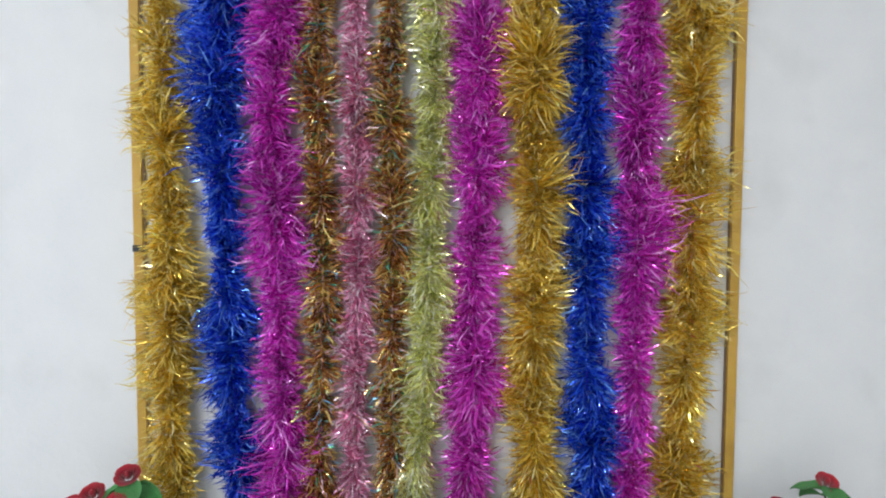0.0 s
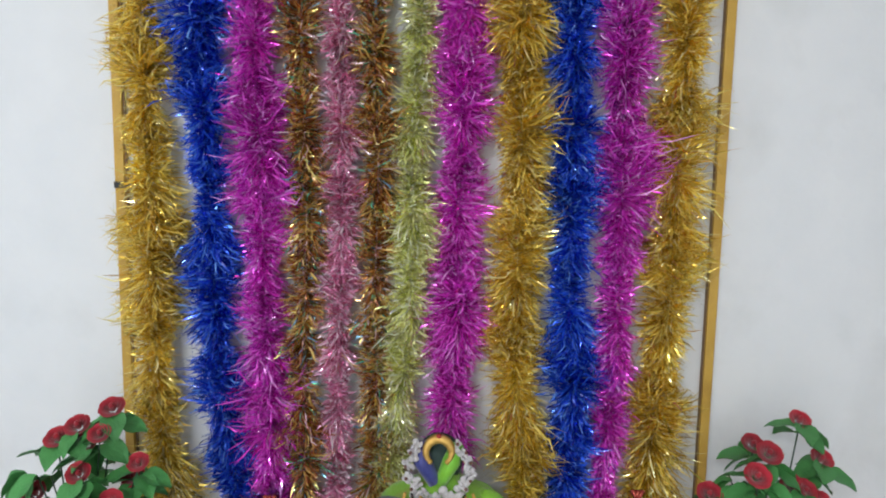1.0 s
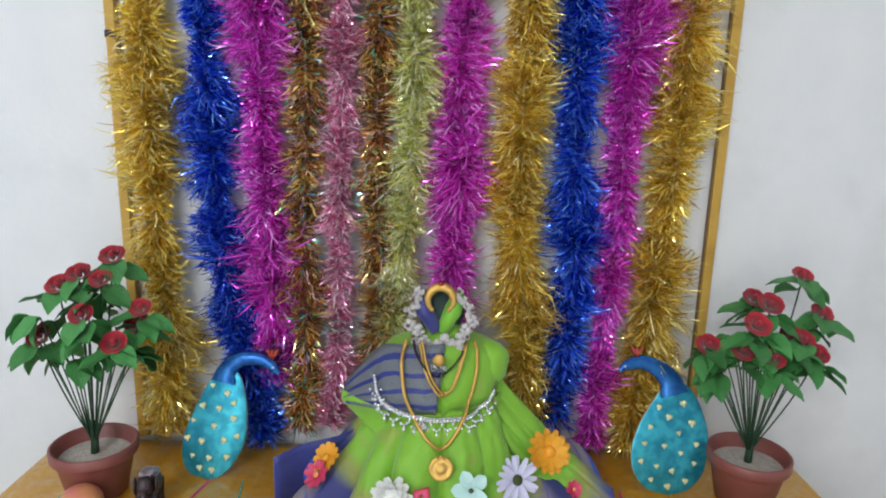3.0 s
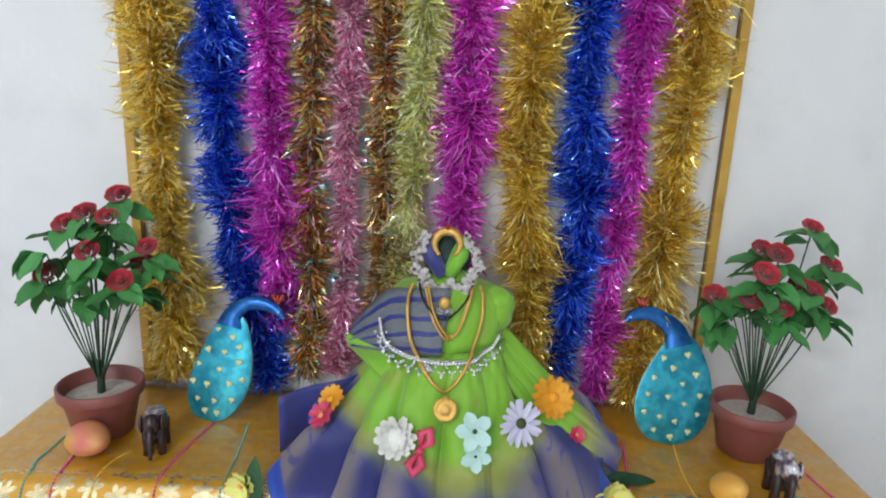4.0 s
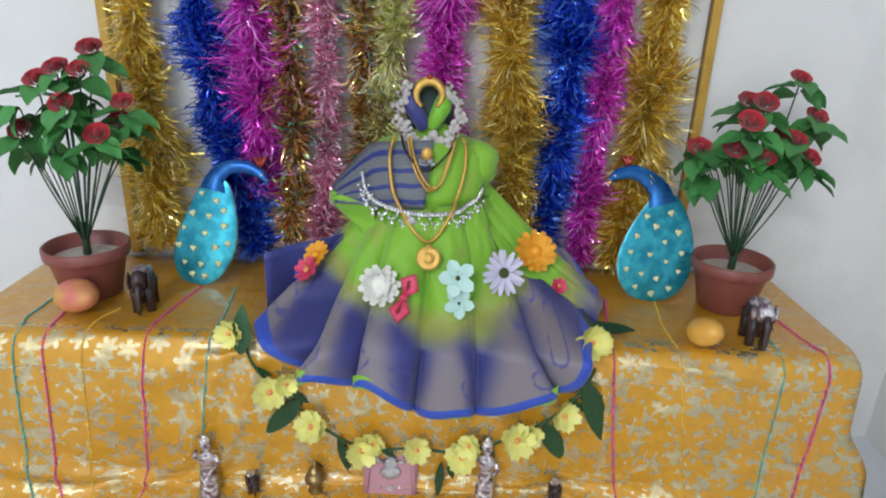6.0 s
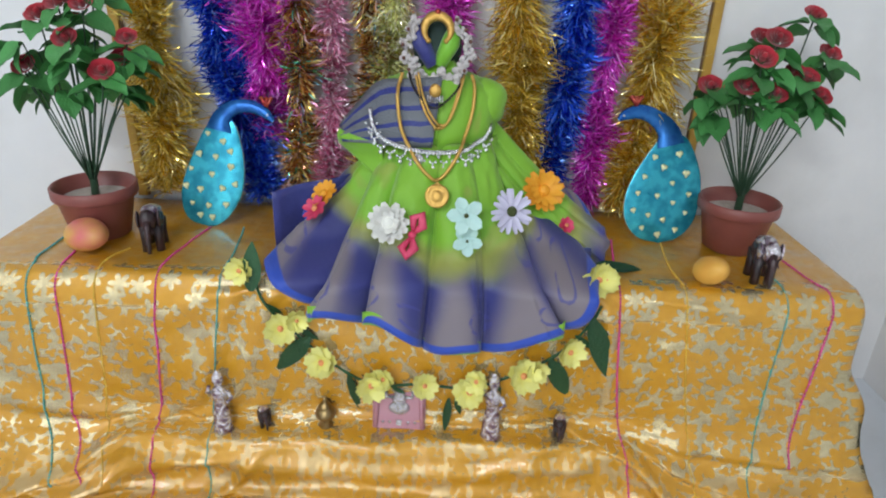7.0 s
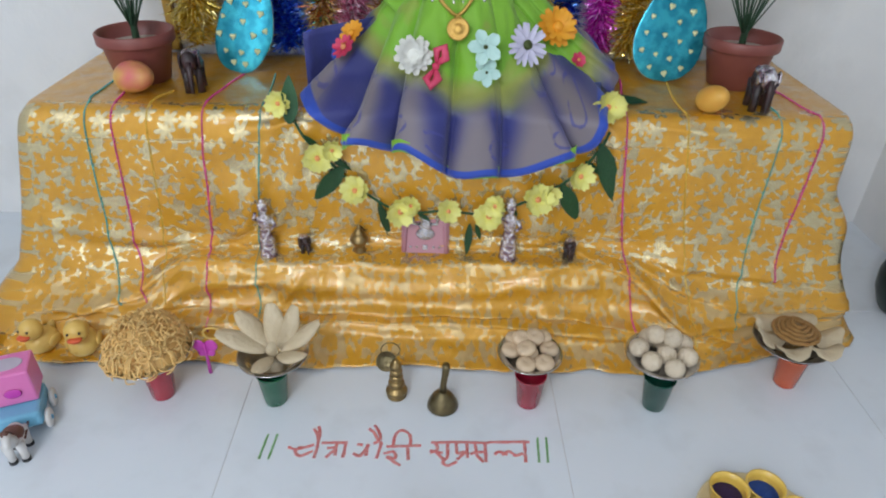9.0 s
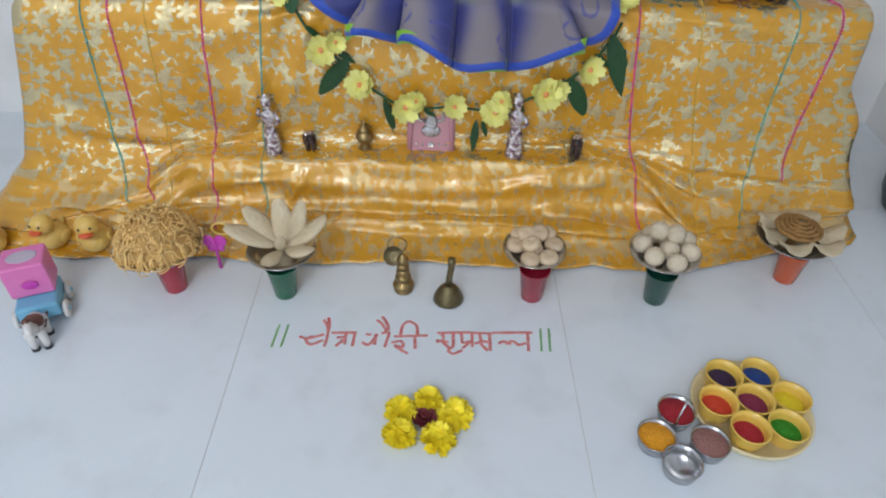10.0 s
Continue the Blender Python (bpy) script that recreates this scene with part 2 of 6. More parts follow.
LILACPETAL = mat("pale_lilac_fabric_petal", (0.56, 0.54, 0.72), 0.6, second=(0.66, 0.64, 0.78), scale=50)
ORANGEPETAL = mat("orange_fabric_petal", (0.80, 0.30, 0.015), 0.6, second=(0.85, 0.42, 0.03), scale=50)
PINKPETAL = mat("deep_pink_fabric", (0.58, 0.02, 0.09), 0.55, second=(0.68, 0.08, 0.16), scale=40)
MARIGOLD = mat("yellow_fresh_petal", (0.93, 0.70, 0.008), 0.55, second=(0.95, 0.80, 0.03), scale=60, obj_rand=0.12)
MAROON = mat("maroon_petal", (0.16, 0.02, 0.035), 0.7, second=(0.26, 0.05, 0.06), scale=80)
SEED = mat("dark_seed_head", (0.06, 0.08, 0.02), 0.8, bump=0.5, bump_scale=300)
TEALGLIT = glitter("teal_glitter_foam", (0.015, 0.27, 0.39, 1), (0.05, 0.46, 0.58, 1))
BLUEGLIT = glitter("blue_glitter_foam", (0.012, 0.10, 0.38, 1), (0.03, 0.18, 0.52, 1))
REDGLIT = glitter("red_glitter_foam", (0.40, 0.05, 0.04, 1), (0.55, 0.12, 0.08, 1))
FOAM = mat("pale_foam_edge", (0.62, 0.66, 0.58), 0.8, scale=50, bump=0.1)
GOLDSPOT = mat("pale_gold_sequin", (0.70, 0.70, 0.36), 0.3, 0.35, second=(0.78, 0.80, 0.50), scale=90)
TEALBEAD = mat("teal_glass_bead", (0.10, 0.46, 0.43), 0.15, 0.5, island=0.3, coat=0.4)
PINKBEAD = mat("magenta_glass_bead", (0.78, 0.07, 0.32), 0.15, 0.5, island=0.3, coat=0.4)
GOLDBEAD = mat("gold_bead", (0.88, 0.58, 0.09), 0.18, 0.6, island=0.25)
BLACKBEAD = mat("black_bead", (0.02, 0.015, 0.015), 0.2, island=0.3)
GOLD = mat("yellow_gold_plate", (0.62, 0.36, 0.08), 0.33, 0.75, second=(0.72, 0.45, 0.13), scale=120, bump=0.25, bump_scale=400)
SILVER = mat("silver_plate", (0.66, 0.66, 0.68), 0.20, 0.9, second=(0.42, 0.40, 0.44), scale=160, bump=0.5, bump_scale=320)
SILVERPINK = mat("silver_and_mauve_foil", (0.88, 0.87, 0.90), 0.22, 0.8, second=(0.22, 0.13, 0.19), scale=95, amount=0.22, bump=0.6, bump_scale=190)
BLACKPINK = mat("black_and_rose_enamel", (0.014, 0.011, 0.012), 0.3, second=(0.06, 0.03, 0.032), scale=42, amount=0.4, bump=0.3, bump_scale=150)
CRYSTAL = mat("clear_rhinestone", (0.85, 0.86, 0.88), 0.08, 0.7, island=0.2)
COTTON = mat("white_cotton", (0.70, 0.67, 0.66), 0.95, second=(0.52, 0.47, 0.46), scale=110, bump=0.7, bump_scale=260, sheen=0.4)
BRASS = mat("aged_brass", (0.36, 0.25, 0.10), 0.30, 0.9, second=(0.24, 0.17, 0.08), scale=60, amount=0.5, bump=0.15, bump_scale=200)
DARKBRASS = mat("tarnished_brass", (0.20, 0.16, 0.08), 0.35, 0.85, second=(0.12, 0.095, 0.05), scale=70, bump=0.2)
STEEL = mat("stainless_steel", (0.55, 0.55, 0.56), 0.22, 1.0, second=(0.45, 0.45, 0.47), scale=90, bump=0.05)
MANGO = mat("yellow_orange_mango_skin", (0.78, 0.34, 0.05), 0.45, second=(0.78, 0.50, 0.10), scale=14, amount=0.6, bump=0.06, bump_scale=200)
MANGOPINK = mat("pink_blushed_mango_skin", (0.66, 0.13, 0.17), 0.45, second=(0.66, 0.42, 0.06), scale=16, amount=0.35, bump=0.06, bump_scale=200)
REDCUP = mat("red_plastic", (0.45, 0.012, 0.035), 0.25, coat=0.3, second=(0.38, 0.01, 0.03), scale=15)
DARKREDCUP = mat("crimson_plastic", (0.30, 0.010, 0.030), 0.25, coat=0.3, second=(0.36, 0.012, 0.035), scale=15)
GREENCUP = mat("bottle_green_plastic", (0.006, 0.13, 0.055), 0.25, coat=0.3, second=(0.006, 0.10, 0.045), scale=15)
DARKGREENCUP = mat("dark_green_plastic", (0.006, 0.070, 0.045), 0.25, coat=0.3, second=(0.006, 0.055, 0.035), scale=15)
ORANGECUP = mat("orange_plastic", (0.58, 0.10, 0.02), 0.25, coat=0.3, second=(0.52, 0.08, 0.02), scale=15)
NOODLE = mat("golden_fried_noodle", (0.80, 0.50, 0.16), 0.5, island=0.18, second=(0.84, 0.58, 0.24), scale=60)
PASTRY = mat("pale_fried_pastry", (0.62, 0.52, 0.36), 0.6, second=(0.50, 0.40, 0.25), scale=35, amount=0.6, bump=0.35, bump_scale=130, obj_rand=0.08)
SWEET = mat("cream_milk_sweet", (0.68, 0.53, 0.36), 0.55, second=(0.62, 0.46, 0.30), scale=40, bump=0.3, bump_scale=130, obj_rand=0.08)
LADDU = mat("pale_semolina_ball", (0.72, 0.62, 0.48), 0.8, second=(0.64, 0.53, 0.38), scale=60, bump=0.6, bump_scale=180, obj_rand=0.06)
CHAKLI = mat("brown_fried_spiral", (0.42, 0.23, 0.07), 0.6, second=(0.32, 0.16, 0.045), scale=70, bump=0.8, bump_scale=220)
DUCK = mat("yellow_vinyl", (0.72, 0.46, 0.10), 0.4, second=(0.76, 0.52, 0.15), scale=20)
BEAK = mat("red_orange_vinyl", (0.70, 0.10, 0.03), 0.4, scale=20, second=(0.65, 0.14, 0.04))
PINKTOY = mat("candy_pink_plastic", (0.70, 0.16, 0.42), 0.35, second=(0.74, 0.22, 0.48), scale=12)
BLUETOY = mat("sky_blue_plastic", (0.16, 0.42, 0.62), 0.35, second=(0.2, 0.48, 0.66), scale=12)
WHITETOY = mat("white_plastic", (0.72, 0.70, 0.68), 0.4, second=(0.66, 0.64, 0.62), scale=20)
BROWNTOY = mat("brown_plastic", (0.12, 0.05, 0.035), 0.5, second=(0.16, 0.07, 0.05), scale=25)
GREYLABEL = mat("grey_lilac_label", (0.46, 0.40, 0.50), 0.5, scale=30, second=(0.52, 0.46, 0.55))
PURPLETOY = mat("magenta_plastic", (0.55, 0.04, 0.40), 0.35, second=(0.6, 0.08, 0.45), scale=20)
PLAQUEPINK = mat("translucent_pink_acrylic", (0.66, 0.30, 0.38), 0.22, trans=0.3, second=(0.70, 0.36, 0.42), scale=20, coat=0.4)
REDPOWDER = mat("red_colour_powder", (0.80, 0.15, 0.15), 0.95, second=(0.84, 0.42, 0.40), scale=160, bump=0.8, bump_scale=400)
GREENPOWDER = mat("green_colour_powder", (0.16, 0.44, 0.12), 0.95, second=(0.34, 0.58, 0.30), scale=160, bump=0.8, bump_scale=400)
TRAY = mat("yellow_plastic_tray", (0.78, 0.50, 0.08), 0.3, second=(0.80, 0.56, 0.12), scale=12, coat=0.3)
CREAMTRAY = mat("cream_plastic_rim", (0.72, 0.62, 0.36), 0.3, second=(0.76, 0.66, 0.42), scale=15)
DARKGREEN = mat("dark_green_glazed_pot", (0.010, 0.022, 0.018), 0.35, second=(0.016, 0.03, 0.024), scale=20)
HAIR = mat("dark_green_head_cloth", (0.010, 0.030, 0.025), 0.7, second=(0.015, 0.045, 0.035), scale=30, bump=0.3)


def powder(name, c):
    return mat(name, c, 0.95, second=tuple(min(1, v * 1.25 + 0.01) for v in c), scale=120, bump=0.6, bump_scale=350)


def foil(name, *shades):
    """Cut metal foil: each strip takes one of the shades; most strips are bare metal, the rest lacquered."""
    m = bpy.data.materials.new(name)
    m.use_nodes = True
    k = Net(m)
    r = k.nt.nodes.new("ShaderNodeNewGeometry").outputs["Random Per Island"]
    ramp = k.nt.nodes.new("ShaderNodeValToRGB")
    ramp.color_ramp.interpolation = "CONSTANT"
    while len(ramp.color_ramp.elements) < len(shades):
        ramp.color_ramp.elements.new(0.5)
    at = 0.0
    for e, (share, colour) in zip(ramp.color_ramp.elements, shades):
        e.position, e.color = at, (*colour, 1)
        at += share
    k.put(ramp.inputs["Fac"], k.math("FRACT", k.math("MULTIPLY", r, 13.7)))
    wear = k.noise(k.nt.nodes.new("ShaderNodeTexCoord").outputs["Object"], 14, 2)
    h = k.nt.nodes.new("ShaderNodeHueSaturation")
    k.put(h.inputs["Value"], k.math("MULTIPLY_ADD", wear, 0.8, 0.6))
    k.put(h.inputs["Color"], ramp.outputs["Color"])
    k.put(k.bsdf.inputs["Base Color"], h.outputs[0])
    f = k.step(k.math("FRACT", k.math("MULTIPLY", r, 57.3)), 0.35, 0.45)
    k.put(k.bsdf.inputs["Metallic"], k.math("MULTIPLY_ADD", f, 0.75, 0.20))
    k.put(k.bsdf.inputs["Roughness"], k.math("MULTIPLY_ADD", f, -0.06, 0.22))
    k.bsdf.inputs["Coat Weight"].default_value = 1.0
    k.bsdf.inputs["Coat Roughness"].default_value = 0.1
    # the film is thin enough to let some light through
    film = k.nt.nodes.new("ShaderNodeBsdfTranslucent")
    k.put(film.inputs["Color"], h.outputs[0])
    both = k.nt.nodes.new("ShaderNodeMixShader")
    both.inputs[0].default_value = 0.15
    k.put(both.inputs[1], k.bsdf.outputs[0])
    k.put(both.inputs[2], film.outputs[0])
    k.put(k.nt.nodes["Material Output"].inputs["Surface"], both.outputs[0])
    return m


# ---------------------------------------------------------------- builders
class Mesh:
    """Collects pieces of one mesh: vertices, faces, material slots and UVs."""

    def __init__(self):
        self.v, self.f, self.m, self.uv, self.smooth = [], [], [], [], []

    def add(self, verts, faces, mi=0, uv=None, smooth=True, m=None):
        o = len(self.v)
        if m is not None:
            verts = [m @ Vector(p) for p in verts]
        self.v += [tuple(p) for p in verts]
        self.uv += list(uv) if uv is not None else [(0.0, 0.0)] * len(verts)
        self.f += [tuple(i + o for i in f) for f in faces]
        self.m += [mi] * len(faces)
        self.smooth += [smooth] * len(faces)
        return self

    def grid(self, rows, mi=0, uv=None, closed=False, smooth=True, m=None):
        """A sheet through rows of equally many points; closed joins each row's end to its start."""
        n = len(rows[0])
        verts = [p for r in rows for p in r]
        faces = []
        for i in range(len(rows) - 1):
            for j in range(n if closed else n - 1):
                a, b = i * n + j, i * n + (j + 1) % n
                faces.append((a, b, b + n, a + n))
        return self.add(verts, faces, mi, [q for r in uv for q in r] if uv else None, smooth, m)

    def lathe(self, profile, n=24, mi=0, m=None, squash=(1, 1)):
        rows = [[(r * math.cos(2 * math.pi * k / n) * squash[0], r * math.sin(2 * math.pi * k / n) * squash[1], z) for k in range(n)] for r, z in profile]
        return self.grid(rows, mi, None, True, True, m)

    def ball(self, c, r, mi=0, n=10, m=None):
        r = r if isinstance(r, tuple) else (r, r, r)
        k = max(4, n // 2)
        rows = [[(c[0] + r[0] * math.sin(math.pi * i / k) * math.cos(2 * math.pi * j / n) if 0 < i < k else c[0],
                  c[1] + r[1] * math.sin(math.pi * i / k) * math.sin(2 * math.pi * j / n) if 0 < i < k else c[1],
                  c[2] + r[2] * math.cos(math.pi * i / k)) for j in range(n)] for i in range(k + 1)]
        return self.grid(rows, mi, None, True, True, m)

    def tube(self, pts, r, n=6, mi=0, m=None, cap=True):
        """A round cable through pts; r is one radius or one for each point."""
        pts = [Vector(p) for p in pts]
        rs = r if isinstance(r, (list, tuple)) else [r] * len(pts)
        rows, up = [], Vector((0.31, 0.17, 0.93))
        for i, p in enumerate(pts):
            d = (pts[min(i + 1, len(pts) - 1)] - pts[max(i - 1, 0)])
            d = d.normalized() if d.length > 1e-9 else Vector((0, 0, 1))
            a = up - d * up.dot(d)
            a = a.normalized() if a.length > 1e-3 else d.orthogonal().normalized()
            up, b = a, d.cross(a)
            rows.append([tuple(p + rs[i] * (math.cos(2 * math.pi * k / n) * a + math.sin(2 * math.pi * k / n) * b)) for k in range(n)])
        if cap:
            rows = [[tuple(pts[0])] * n] + rows + [[tuple(pts[-1])] * n]
        return self.grid(rows, mi, None, True, True, m)

    def box(self, lo, hi, mi=0, bevel=0.003, m=None):
        bm = bmesh.new()
        bmesh.ops.create_cube(bm, size=1)
        for v in bm.verts:
            v.co = [lo[i] + (v.co[i] + 0.5) * (hi[i] - lo[i]) for i in range(3)]
        if bevel:
            bmesh.ops.bevel(bm, geom=bm.edges[:], offset=bevel, segments=2, affect="EDGES", profile=0.5)
        bm.verts.index_update()
        self.add([v.co.copy() for v in bm.verts], [[v.index for v in f.verts] for f in bm.faces], mi, None, False, m)
        bm.free()
        return self

    def data(self, name, mats):
        me = bpy.data.meshes.new(name)
        me.from_pydata(self.v, [], self.f)
        for x in (mats if isinstance(mats, (list, tuple)) else [mats]):
            me.materials.append(x)
        me.polygons.foreach_set("material_index", self.m)
        me.polygons.foreach_set("use_smooth", self.smooth)
        if any(q != (0.0, 0.0) for q in self.uv):
            layer = me.uv_layers.new(name="UVMap")
            idx = np.empty(len(me.loops), dtype=np.int32)
            me.loops.foreach_get("vertex_index", idx)
            layer.data.foreach_set("uv", np.array(self.uv, dtype=np.float32)[idx].ravel())
        me.update()
        return me


def thing(name, at=(0, 0, 0), label="", category="", group="", kind="", m=None):
    ob = new(name)
    ob.empty_display_size = 0.02
    ob.matrix_world = m if m is not None else Matrix.Translation(at)
    return tagged(ob, label, category, group, kind)


def solid(name, mesh, mats, label="", category="", group="", kind="", m=None):
    """A thing that is one mesh."""
    ob = new(name, mesh if isinstance(mesh, bpy.types.Mesh) else mesh.data(name, mats))
    if m is not None:
        ob.matrix_world = m
    return tagged(ob, label, category, group, kind)


def part(name, mesh, mats, parent, label="", m=None, kind=""):
    ob = new(name, mesh if isinstance(mesh, bpy.types.Mesh) else mesh.data(name, mats))
    ob.parent = parent
    ob.matrix_basis = m if m is not None else Matrix.Identity(4)
    return tagged(ob, label, kind=kind)


def facing(c, normal, spin=0.0):
    """A pose at c whose z points along normal."""
    q = Vector(normal).to_track_quat("Z", "Y").to_matrix().to_4x4()
    return Matrix.Translation(c) @ q @ pose(0, 0, 0, 0, 0, spin)


def smooth_path(pts, per=8):
    """Catmull-Rom through pts."""
    P = [Vector(p) for p in pts]
    P = [2 * P[0] - P[1]] + P + [2 * P[-1] - P[-2]]
    out = []
    for i in range(1, len(P) - 2):
        for k in range(per):
            t = k / per
            out.append(0.5 * ((2 * P[i]) + (P[i + 1] - P[i - 1]) * t + (2 * P[i - 1] - 5 * P[i] + 4 * P[i + 1] - P[i + 2]) * t * t
                              + (3 * P[i] - P[i - 1] - 3 * P[i + 1] + P[i + 2]) * t ** 3))
    return out + [P[-2]]


def lerp(a, b, t):
    return a + (b - a) * t


def sstep(a, b, x):
    t = min(1, max(0, (x - a) / (b - a)))
    return t * t * (3 - 2 * t)


# ---------------------------------------------------------------- the room
X0, X1, Y0, Y1, TOP = -2.0, 1.27, -3.05, 0.0, 2.75


def slab(name, lo, hi, material, kind="structure", label="", category=""):
    return solid(name, Mesh().box(lo, hi, bevel=0), material, label, category, "", kind)


slab("wall_north", (X0, Y1, 0), (X1, Y1 + 0.15, TOP), WALL, label="white painted plaster wall with faint smudges", category="wall")
slab("wall_west", (X0 - 0.15, Y0, 0), (X0, Y1 + 0.15, TOP), WALL, label="white painted plaster wall", category="wall")
slab("wall_east", (X1, Y0, 0), (X1 + 0.15, Y1 + 0.15, TOP), WALL, label="white painted plaster wall", category="wall")
# out of view; the two gaps are added for the daylight area lamps
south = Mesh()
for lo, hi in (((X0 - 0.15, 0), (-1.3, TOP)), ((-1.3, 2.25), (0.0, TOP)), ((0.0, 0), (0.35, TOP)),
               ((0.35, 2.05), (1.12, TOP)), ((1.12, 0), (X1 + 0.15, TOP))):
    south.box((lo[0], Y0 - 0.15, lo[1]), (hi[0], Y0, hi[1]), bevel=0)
solid("wall_south", south, WALL, "unseen white painted wall with two openings added for area lamps", "wall", "", "structure")
slab("ceiling", (X0 - 0.15, Y0 - 0.15, TOP), (X1 + 0.15, Y1 + 0.15, TOP + 0.12), CEIL, label="plain white ceiling", category="ceiling")
floor = slab("floor", (X0 - 0.15, Y0 - 0.15, -0.12), (X1 + 0.15, Y1, -0.0012), GROUT, label="floor of large white glazed tiles with thin dark joints", category="floor")

lamp = thing("tube_light", label="white wall-mounted tube light fitting", category="lamp", m=pose(-0.75, Y0, 2.42))
part("batten", Mesh().box((-0.62, 0.0, -0.022), (0.62, 0.035, 0.022)), WHITETOY, lamp)
for x in (-0.605, 0.605):
    part("lamp_holder", Mesh().box((x - 0.012, 0.035, -0.018), (x + 0.012, 0.066, 0.018)), WHITETOY, lamp)

# ---------------------------------------------------------------- the draped table
LX, RX, BY = -0.752, 0.882, -0.03


def front_y(x):
    return lerp(-0.372, -0.398, (x - LX) / (RX - LX))


# outward run and height of the cloth below the table edge, over the little step and beside it
STEP_PROFILE = [(0, 0.468), (0.014, 0.464), (0.025, 0.452), (0.032, 0.425), (0.034, 0.32), (0.031, 0.22), (0.029, 0.182), (0.037, 0.165), (0.056, 0.158), (0.080, 0.154),
                (0.094, 0.142), (0.102, 0.115), (0.113, 0.075), (0.130, 0.055), (0.154, 0.052), (0.171, 0.046), (0.182, 0.026), (0.212, 0.014), (0.247, 0.006)]
PLAIN_PROFILE = [(0, 0.468), (0.014, 0.464), (0.026, 0.452), (0.035, 0.425), (0.041, 0.33), (0.046, 0.25), (0.054, 0.19), (0.064, 0.16), (0.078, 0.132), (0.096, 0.112),
                 (0.116, 0.095), (0.134, 0.08), (0.152, 0.066), (0.168, 0.055), (0.180, 0.046), (0.192, 0.037), (0.207, 0.026), (0.224, 0.014), (0.247, 0.006)]
# long soft creases: from x, depth to x, depth, with height and width
CREASES = [(-0.42, 0.60, 0.0, 0.64, 0.012, 0.014), (0.02, 0.64, 0.40, 0.60, 0.012, 0.014), (-0.30, 0.71, 0.28, 0.73, 0.012, 0.012), (0.30, 0.70, 0.55, 0.80, 0.014, 0.012), (-0.55, 0.68, -0.25, 0.58, 0.013, 0.013),
           (0.46, 0.41, 0.72, 0.60, 0.013, 0.013), (0.46, 0.45, 0.62, 0.76, 0.013, 0.012), (0.47, 0.38, 0.86, 0.46, 0.010, 0.013), (-0.26, 0.16, -0.46, 0.44, 0.013, 0.014), (-0.70, 0.30, -0.42, 0.36, 0.010, 0.014), (-0.10, 0.36, 0.30, 0.34, 0.008, 0.010),
           (-0.72, 0.66, -0.52, 0.60, 0.013, 0.012), (0.70, 0.78, 0.90, 0.60, 0.014, 0.013),
           (0.44, 0.50, 0.80, 0.92, 0.014, 0.012), (0.30, 0.26, 0.48, 0.55, 0.010, 0.012), (-0.46, 0.48, -0.72, 0.80, 0.012, 0.012), (-0.20, 0.12, -0.42, 0.20, 0.010, 0.010), (-0.18, 0.14, -0.34, 0.36, 0.012, 0.012),
           (-0.22, 0.58, -0.30, 0.74, 0.012, 0.009), (-0.68, 0.62, -0.40, 0.70, 0.012, 0.012), (-0.30, 0.80, 0.10, 0.78, 0.009, 0.009), (0.10, 0.78, 0.50, 0.86, 0.010, 0.010), (0.55, 0.70, 0.85, 0.66, 0.012, 0.012),
           (0.62, 0.80, 0.88, 0.72, 0.012, 0.010), (0.40, 0.10, 0.46, 0.30, 0.008, 0.010), (-0.74, 0.78, -0.56, 0.90, 0.012, 0.012), (-0.55, 0.86, -0.36, 0.80, 0.010, 0.010), (0.50, 0.12, 0.70, 0.16, 0.006, 0.010), (-0.05, 0.30, 0.20, 0.38, 0.008, 0.012)]


def crease(x, d):
    out = 0.0
    for x0, d0, x1, d1, h, w in CREASES:
        ax, ay, bx, by, px_, py_ = x0, d0 * 0.62, x1, d1 * 0.62, x, d * 0.62
        t = ((px_ - ax) * (bx - ax) + (py_ - ay) * (by - ay)) / ((bx - ax) ** 2 + (by - ay) ** 2)
        tc = min(1, max(0, t))
        q = math.hypot(px_ - ax - tc * (bx - ax), py_ - ay - tc * (by - ay)) / w
        if q < 3:
            out += h * math.exp(-q * q) * (0.4 + 0.6 * math.sin(math.pi * (0.1 + 0.8 * tc)))
    return out


SIDE_PROFILE = [(a * 0.25, z) for a, z in PLAIN_PROFILE]


def fine(profile, n):
    """The profile resampled evenly by index."""
    P = smooth_path([(0, a, z) for a, z in profile], n)
    return [(p.y, max(0.005, p.z)) for p in P]


